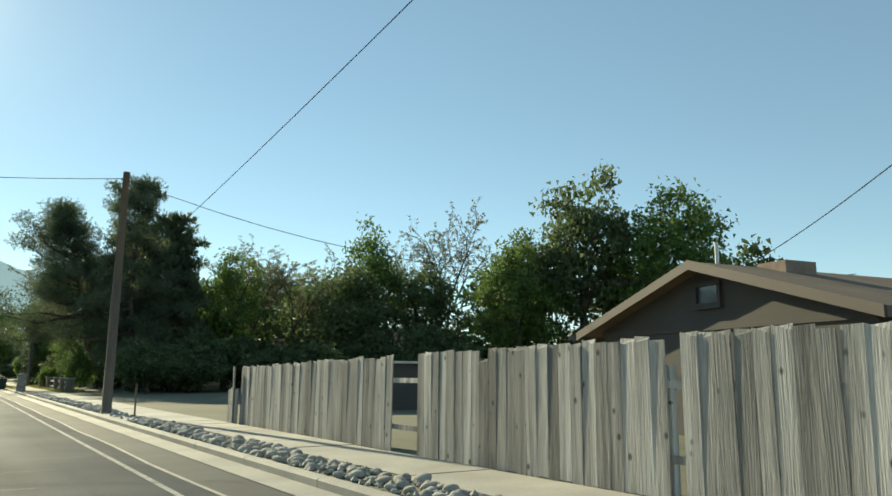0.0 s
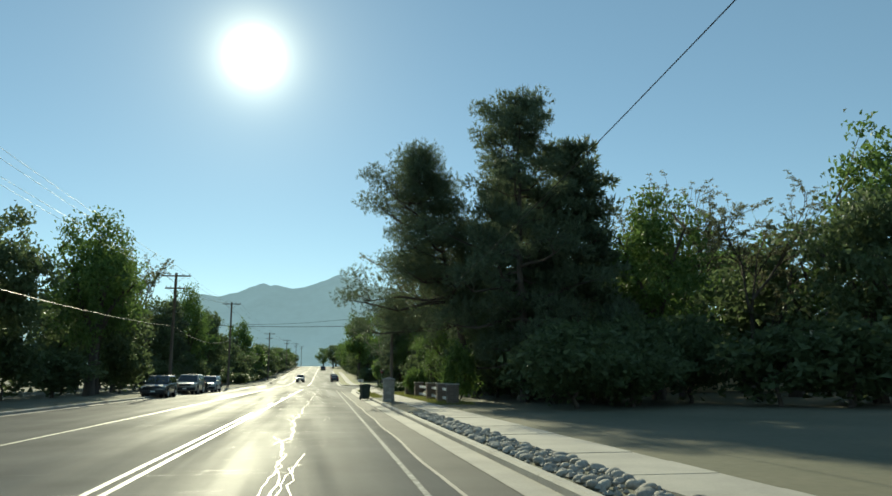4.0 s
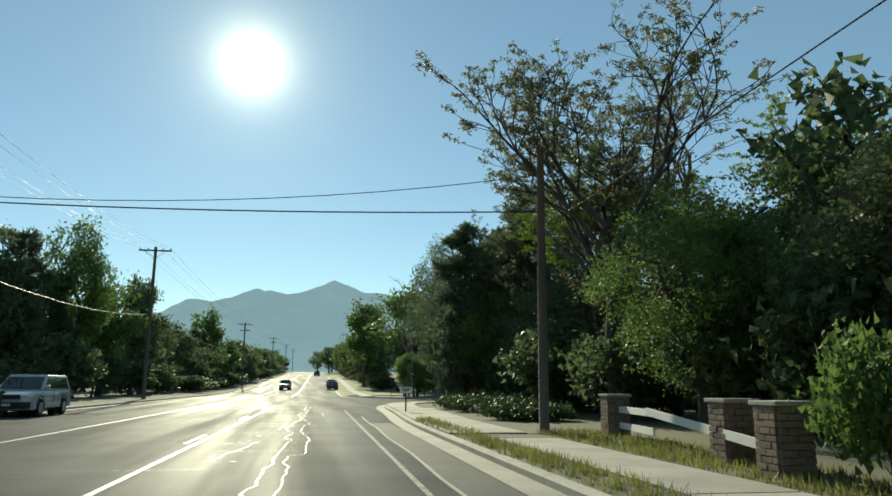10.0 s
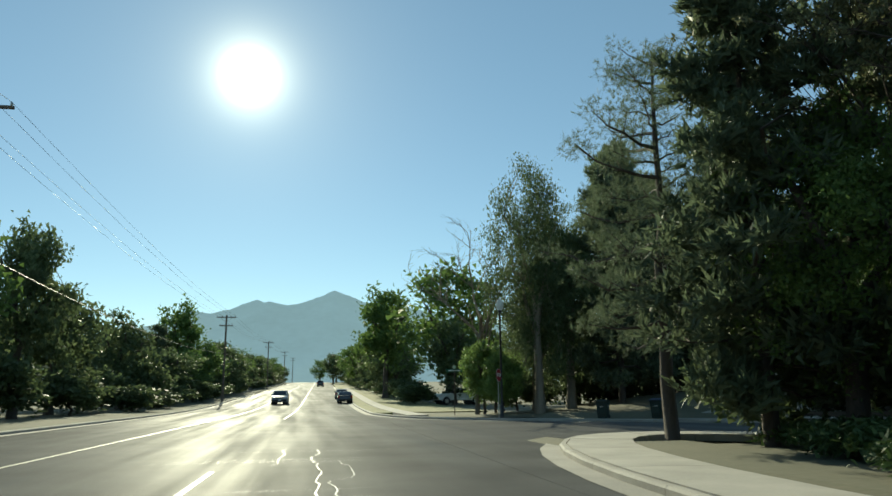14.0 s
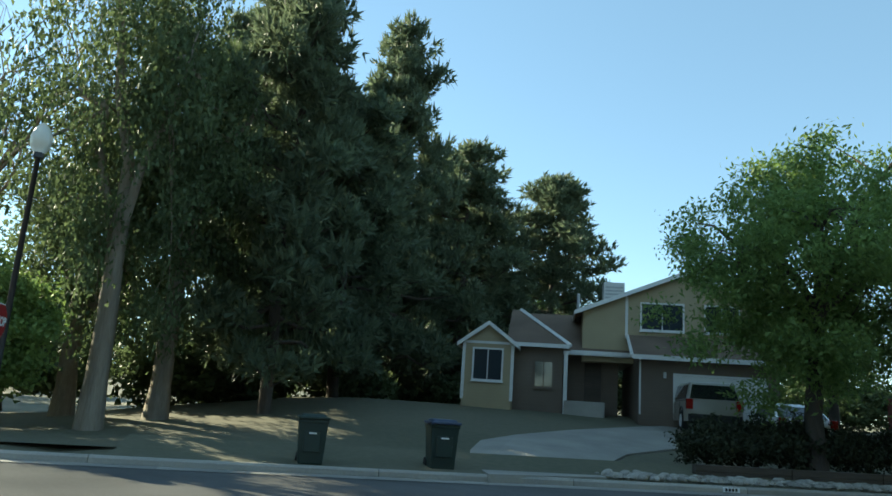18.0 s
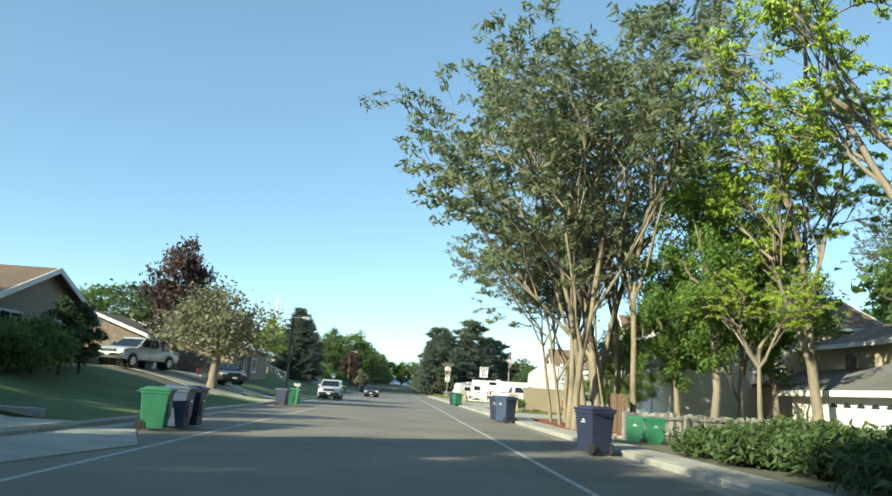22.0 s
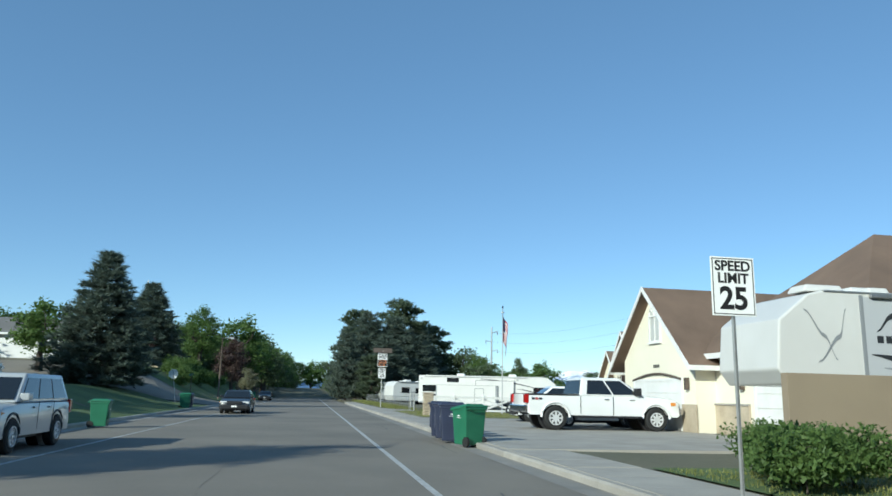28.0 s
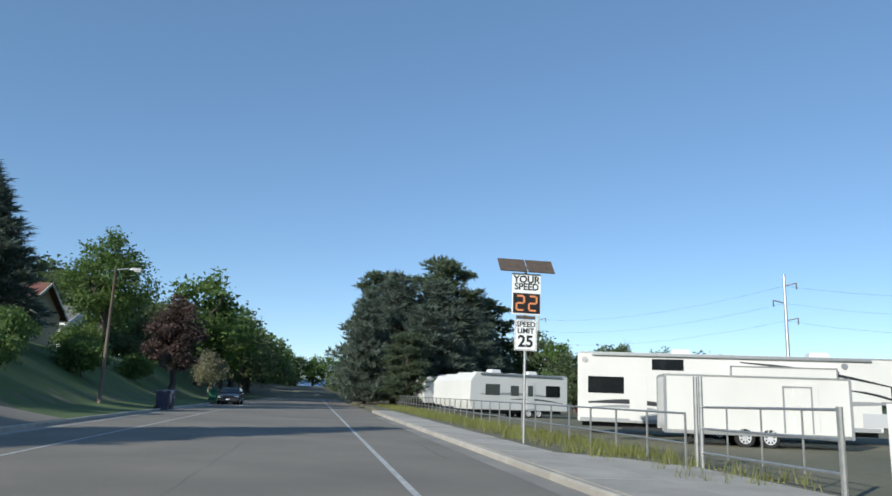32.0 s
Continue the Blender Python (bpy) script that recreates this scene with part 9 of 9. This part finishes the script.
for k in range(7):
    x = k * 2.5
    quick("post", xf, white_paint, x - 0.07, x + 0.07, -0.07, 0.07, -0.1, 1.45, 0.015)
    if k < 6:
        quick("top_rail", xf, white_paint, x + 0.07, x + 2.43, -0.03, 0.03, 1.08, 1.26, 0.01)
        quick("bottom_rail", xf, white_paint, x + 0.07, x + 2.43, -0.03, 0.03, 0.05, 0.2, 0.01)
        for z0, z1, y in ((0.22, 1.06, -0.035), (1.06, 0.22, 0.035)):
            bm = bmesh.new()
            plate(bm, (x + 0.08, y, z0 - 0.08), (x + 2.42, y, z1 - 0.08), (x + 2.42, y, z1 + 0.08), (x + 0.08, y, z0 + 0.08), 0.03)
            bmesh.ops.recalc_face_normals(bm, faces=bm.faces)
            part("cross_board", bm, white_paint, xf)

# pipe gate and pipe fence round the trailer yard
pg = thing("pipe_gate", B(96.9, 6.7, 0.1), HEAD_B + 176, "wide galvanised pipe gate", "gate")
for x in (0, 0.25, 5.0):
    part("post", tube(bmesh.new(), [(x, 0, -0.1), (x, 0, 1.95 if x < 1 else 1.4)], 0.05, 8), steel, pg)
for z in (0.35, 0.85, 1.3):
    part("bar", tube(bmesh.new(), [(0.3, 0, z), (5.0, 0, z + 0.05)], 0.028, 6), steel, pg)
for x in (1.4, 2.7, 4.0):
    part("upright", tube(bmesh.new(), [(x, 0, 0.3), (x, 0, 1.32)], 0.02, 6), steel, pg)
pf = thing("pipe_fence", B(97.2, 6.6, 0.1), HEAD_B - 1, "long galvanised pipe fence along the weeds", "fence")
for k in range(34):
    part("post", tube(bmesh.new(), [(k * 2.0, 0, -0.1), (k * 2.0, 0, 1.15)], 0.03, 6), steel, pf)
for z in (0.5, 1.15):
    part("rail", tube(bmesh.new(), [(0, 0, z), (66, 0, z)], 0.028, 6), steel, pf)

structure("gate_apron", slab([B(q, u).xy for q, u in ((90.0, 4.4), (100.0, 4.4), (98.5, 5.6), (96.5, 6.5), (91.0, 6.4))][::-1], -0.05, 0.158), concrete, "worn concrete apron before the pipe gate", "driveway")

# radar speed sign
rs_ = thing("radar_speed_sign", B(103.6, 4.75, 0.14), HEAD_B, "solar radar speed sign over a speed limit sign", "sign")
part("post", tube(bmesh.new(), [(0.05, 0, -0.1), (0.07, 0, 5.42)], 0.045, 8), steel, rs_)
yf = quick("speed_face", rs_, sign_white, -0.04, 0.0, -0.46, 0.46, 3.85, 5.15, 0.008, "white radar face reading your speed")
m_s = Matrix.Rotation(radians(-90), 4, "Z") @ Matrix.Rotation(radians(90), 4, "X")
words("YOUR", 0.31, yf, Matrix.Translation((-0.044, 0, 4.95)) @ m_s, sign_black)
words("SPEED", 0.29, yf, Matrix.Translation((-0.044, 0, 4.72)) @ m_s, sign_black)
dp = quick("display", rs_, sign_black, -0.06, -0.03, -0.43, 0.43, 3.9, 4.52, 0.008, "black display with lit digits")
for cy in (0.2, -0.2):
    segs = ((0, 0.22), (0, 0.0), (0, -0.22))
    for y, z in segs:
        quick("digit_segment", dp, led_amber, -0.066, -0.059, cy - 0.1, cy + 0.1, 4.21 + z - 0.028, 4.21 + z + 0.028)
    quick("digit_segment", dp, led_amber, -0.066, -0.059, cy - 0.15, cy - 0.095, 4.22, 4.42)
    quick("digit_segment", dp, led_amber, -0.066, -0.059, cy + 0.095, cy + 0.15, 4.0, 4.2)
limit_sign(rs_, 2.75, 0.72, 0.95)
quick("bracket", rs_, rust_steel, -0.03, 0.03, -0.3, 0.3, 3.72, 3.82)
for y in (-0.45, 0.45):
    bm = bmesh.new()
    plate(bm, (-0.16, y - 0.43, 5.17), (-0.16, y + 0.43, 5.17), (0.28, y + 0.43, 5.62), (0.28, y - 0.43, 5.62), 0.03)
    bmesh.ops.recalc_face_normals(bm, faces=bm.faces)
    part("solar_panel", bm, rust_steel, rs_)

# trailers in the yard
yard_rv = rv(B(110.9, 17.0, 0.05), HEAD_B - 110, 14.8, 2.6, 3.5, "long white fifth-wheel trailer", True, 2.8, ((0.03, 0.3, 1.35, 1.2, 0.2, DARKS[0]), (0.04, 0.26, 1.15, 1.0, 0.12, DARKS[1]), (0.45, 0.86, 3.2, 2.3, 0.13, DARKS[0]), (0.5, 0.85, 1.2, 1.7, 0.2, DARKS[1]), (0.72, 0.9, 2.2, 1.5, 0.1, DARKS[0])), 0.17, ((0.08, 1.5, 0.7), (0.3, 0.5, 0.6), (0.88, 1.3, 0.65)))
for q in (-1, 1):
    quick("upper_window", yard_rv, car_glass, -4.3, -3.0, q * 1.3 - 0.012, q * 1.3 + 0.012, 2.78, 3.25, 0.01)
    for x in (-7.1, 3.3):
        part("round_lamp", tube(bmesh.new(), [(x, q * 1.28, 3.15), (x, q * 1.33, 3.15)], 0.13, 12), steel, yard_rv)
ct = thing("cargo_trailer", B(106.0, 13.7, 0.08), HEAD_B - 110, "white box cargo trailer", "cargo trailer", "trailers")
quick("body", ct, rv_white, -3.0, 3.0, -1.15, 1.15, 0.4, 2.4, 0.03)
quick("side_door", ct, rv_white, 1.2, 2.0, -1.17, -1.14, 0.5, 2.2, 0.01)
quick("roof_edge", ct, steel, -3.02, 3.02, -1.17, 1.17, 2.35, 2.41)
for x in (-3.0, 3.0):
    for y in (-1.15, 1.15):
        quick("corner_trim", ct, DARKS[1], x - 0.04, x + 0.04, y - 0.035, y + 0.035, 0.4, 2.35)
for y in (-1.175, 1.175):
    for a, b, lo, hi in ((0.85, 0.9, 0.55, 2.1), (1.75, 1.8, 0.55, 2.1), (0.9, 1.75, 2.05, 2.1)):
        quick("door_frame", ct, DARKS[1], a, b, y - 0.006, y + 0.006, lo, hi)
    quick("lower_rail", ct, steel, -2.95, 2.95, y - 0.01, y + 0.01, 0.4, 0.52)
quick("hitch", ct, black_trim, -4.4, -3.0, -0.08, 0.08, 0.4, 0.5)
for sgn in (-1, 1):
    for x in (-0.4, 0.4):
        wheel(ct, x, sgn * 1.05, 0.33, 0.2)
for s, u, ln, h, tn, lb in ((134, 12.5, 8.5, 3.1, 180, "white travel trailer with an awning"), (143, 13.5, 9.0, 3.2, 178, "plain white travel trailer by the fence"), (153, 14, 8.0, 3.3, 182, "white motorhome-like trailer behind the fence"), (164, 14, 9.0, 3.4, 180, "white travel trailer far along the fence")):
    rv(B(s, u, 0.05), HEAD_B + tn - 70, ln, 2.45, h, lb, False, 0.5, ((0.1, 0.9, 1.5, 1.6, 0.16, DARKS[1]), (0.05, 0.6, 1.1, 1.3, 0.1, DARKS[0])), 0.4, ((0.16, 1.3, 0.8), (0.56, 0.7, 0.7), (0.78, 1.2, 0.75)))

# transmission poles beyond the yard
for x, y, h in ((140.5, -58.8, 24), (212, -88, 24), (100, -70, 22)):
    root = thing("transmission_pole", (x, y, 0), 30, "tall steel transmission pole with side arms", "utility pole", "transmission poles")
    part("pole", tube(bmesh.new(), [(0, 0, 0), (0, 0, h)], [0.4, 0.2], 10), steel, root)
    for k in range(3):
        sgn = 1 if k % 2 else -1
        part("arm", tube(bmesh.new(), [(0, 0, h - 2 - 3 * k), (1.9 * sgn, 0, h - 1.5 - 3 * k)], 0.12, 6), steel, root)
        part("insulator", tube(bmesh.new(), [(1.9 * sgn, 0, h - 1.5 - 3 * k), (1.9 * sgn, 0, h - 2.6 - 3 * k)], 0.1, 6), rust_steel, root)
for k in range(3):
    wire("power_line", (100, -70, 20 - 3 * k), (140.5, -58.8, 22 - 3 * k), 1.5, "thin dark transmission line between poles", 0.014, 8)
    wire("power_line", (140.5, -58.8, 22 - 3 * k), (212, -88, 22 - 3 * k), 2.0, "thin dark transmission line between poles", 0.014, 8)


# ---- grass ----
def gravel(name, spots, size, label, mat, seed):
    """Small angular stones as one mass: squashed octahedra."""
    rs = np.random.RandomState(seed)
    c = np.array(spots)
    n = len(c)
    o = np.array([(1, 0, 0), (0, 1, 0), (-1, 0, 0), (0, -1, 0), (0, 0, 1), (0, 0, -1)], float)
    r = size * rs.uniform(0.4, 1.2, (n, 1, 1)) * rs.uniform(0.7, 1.3, (n, 6, 1)) * np.array([1, 1, 0.7])
    a = rs.uniform(0, math.tau, n)
    rot = np.stack([np.stack([np.cos(a), -np.sin(a), 0 * a], 1), np.stack([np.sin(a), np.cos(a), 0 * a], 1), np.stack([0 * a, 0 * a, 1 + 0 * a], 1)], 1)
    v = np.einsum("nij,nkj->nki", rot, o[None] * r) + c[:, None]
    f = np.array([(0, 1, 4), (1, 2, 4), (2, 3, 4), (3, 0, 4), (1, 0, 5), (2, 1, 5), (3, 2, 5), (0, 3, 5)])
    f = (f[None] + 6 * np.arange(n)[:, None, None]).reshape(-1, 3)
    me = bpy.data.meshes.new(name)
    me.from_pydata(v.reshape(-1, 3).tolist(), [], f.tolist())
    me.materials.append(mat)
    return tagged(new(name, me), label, "gravel", kind="stuff")


gr = random.Random(44)
gravel("roadside_gravel", [tuple(A(gr.uniform(5, 58), gr.uniform(1.93, 2.7), 0.15)) for _ in range(1500)], 0.07, "small pale stones between the river stones", stone_grey, 8)
gravel("bed_gravel", [tuple(B(gr.uniform(-24, -8), gr.uniform(-11.3, -10.25), 0.2)) for _ in range(900)], 0.07, "small pale stones in the bed", stone_grey, 9)
gravel("mulch_chips", [tuple(B(gr.uniform(9.2, 23), gr.uniform(4.0, 6.4), 0.205)) for _ in range(1500)], 0.04, "loose red-brown bark chips on the bed", mulch, 10)

def tufts(name, spots, blades, h, label, seed):
    rs = np.random.RandomState(seed)
    c = np.repeat(np.array(spots), blades, axis=0)
    n = len(c)
    c[:, :2] += rs.normal(0, 0.09, (n, 2))
    d = np.stack([rs.normal(0, 0.3, n), rs.normal(0, 0.3, n), np.ones(n)], 1)
    e = np.stack([rs.normal(size=n), rs.normal(size=n), np.zeros(n)], 1)
    e /= np.linalg.norm(e, axis=1)[:, None]
    s = h * rs.uniform(0.4, 1.3, (n, 1))
    v = np.stack([c - e * 0.012, c + e * 0.012, c + d * s], 1).reshape(-1, 3)
    me = bpy.data.meshes.new(name)
    me.vertices.add(3 * n), me.loops.add(3 * n), me.polygons.add(n)
    me.vertices.foreach_set("co", v.ravel().astype(np.float32))
    me.loops.foreach_set("vertex_index", np.arange(3 * n, dtype=np.int32))
    me.polygons.foreach_set("loop_start", np.arange(0, 3 * n, 3, dtype=np.int32))
    me.update(calc_edges=True)
    me.materials.append(grass_mat)
    return tagged(new(name, me), label, "grass", kind="stuff")


gr = random.Random(77)
tufts("weeds", [tuple(B(gr.uniform(99 - 6 * (k % 3 == 0), 160), 4.9 + 2.6 * gr.random() ** 0.7, 0.1)) for k in range(2300)], 6, 0.3, "yellow-green weeds along the pipe fence", 1)
tufts("verge_grass", [tuple(A(gr.uniform(66, 97), gr.uniform(4.4, 6.4), 0.1)) for _ in range(1600)] + [tuple(A(gr.uniform(80, 104), gr.uniform(1.95, 2.7), 0.12)) for _ in range(500)], 7, 0.16, "tufts of grass along the pillars and kerb", 2)
tufts("lawn_grass", [tuple(B(gr.uniform(36.5, 45.5), gr.uniform(4.7, 11), 0.15)) for _ in range(1600)] + [tuple(B(gr.uniform(76, 90), gr.uniform(4.8, 16), 0.16)) for _ in range(2600)], 6, 0.07, "short lawn grass", 3)
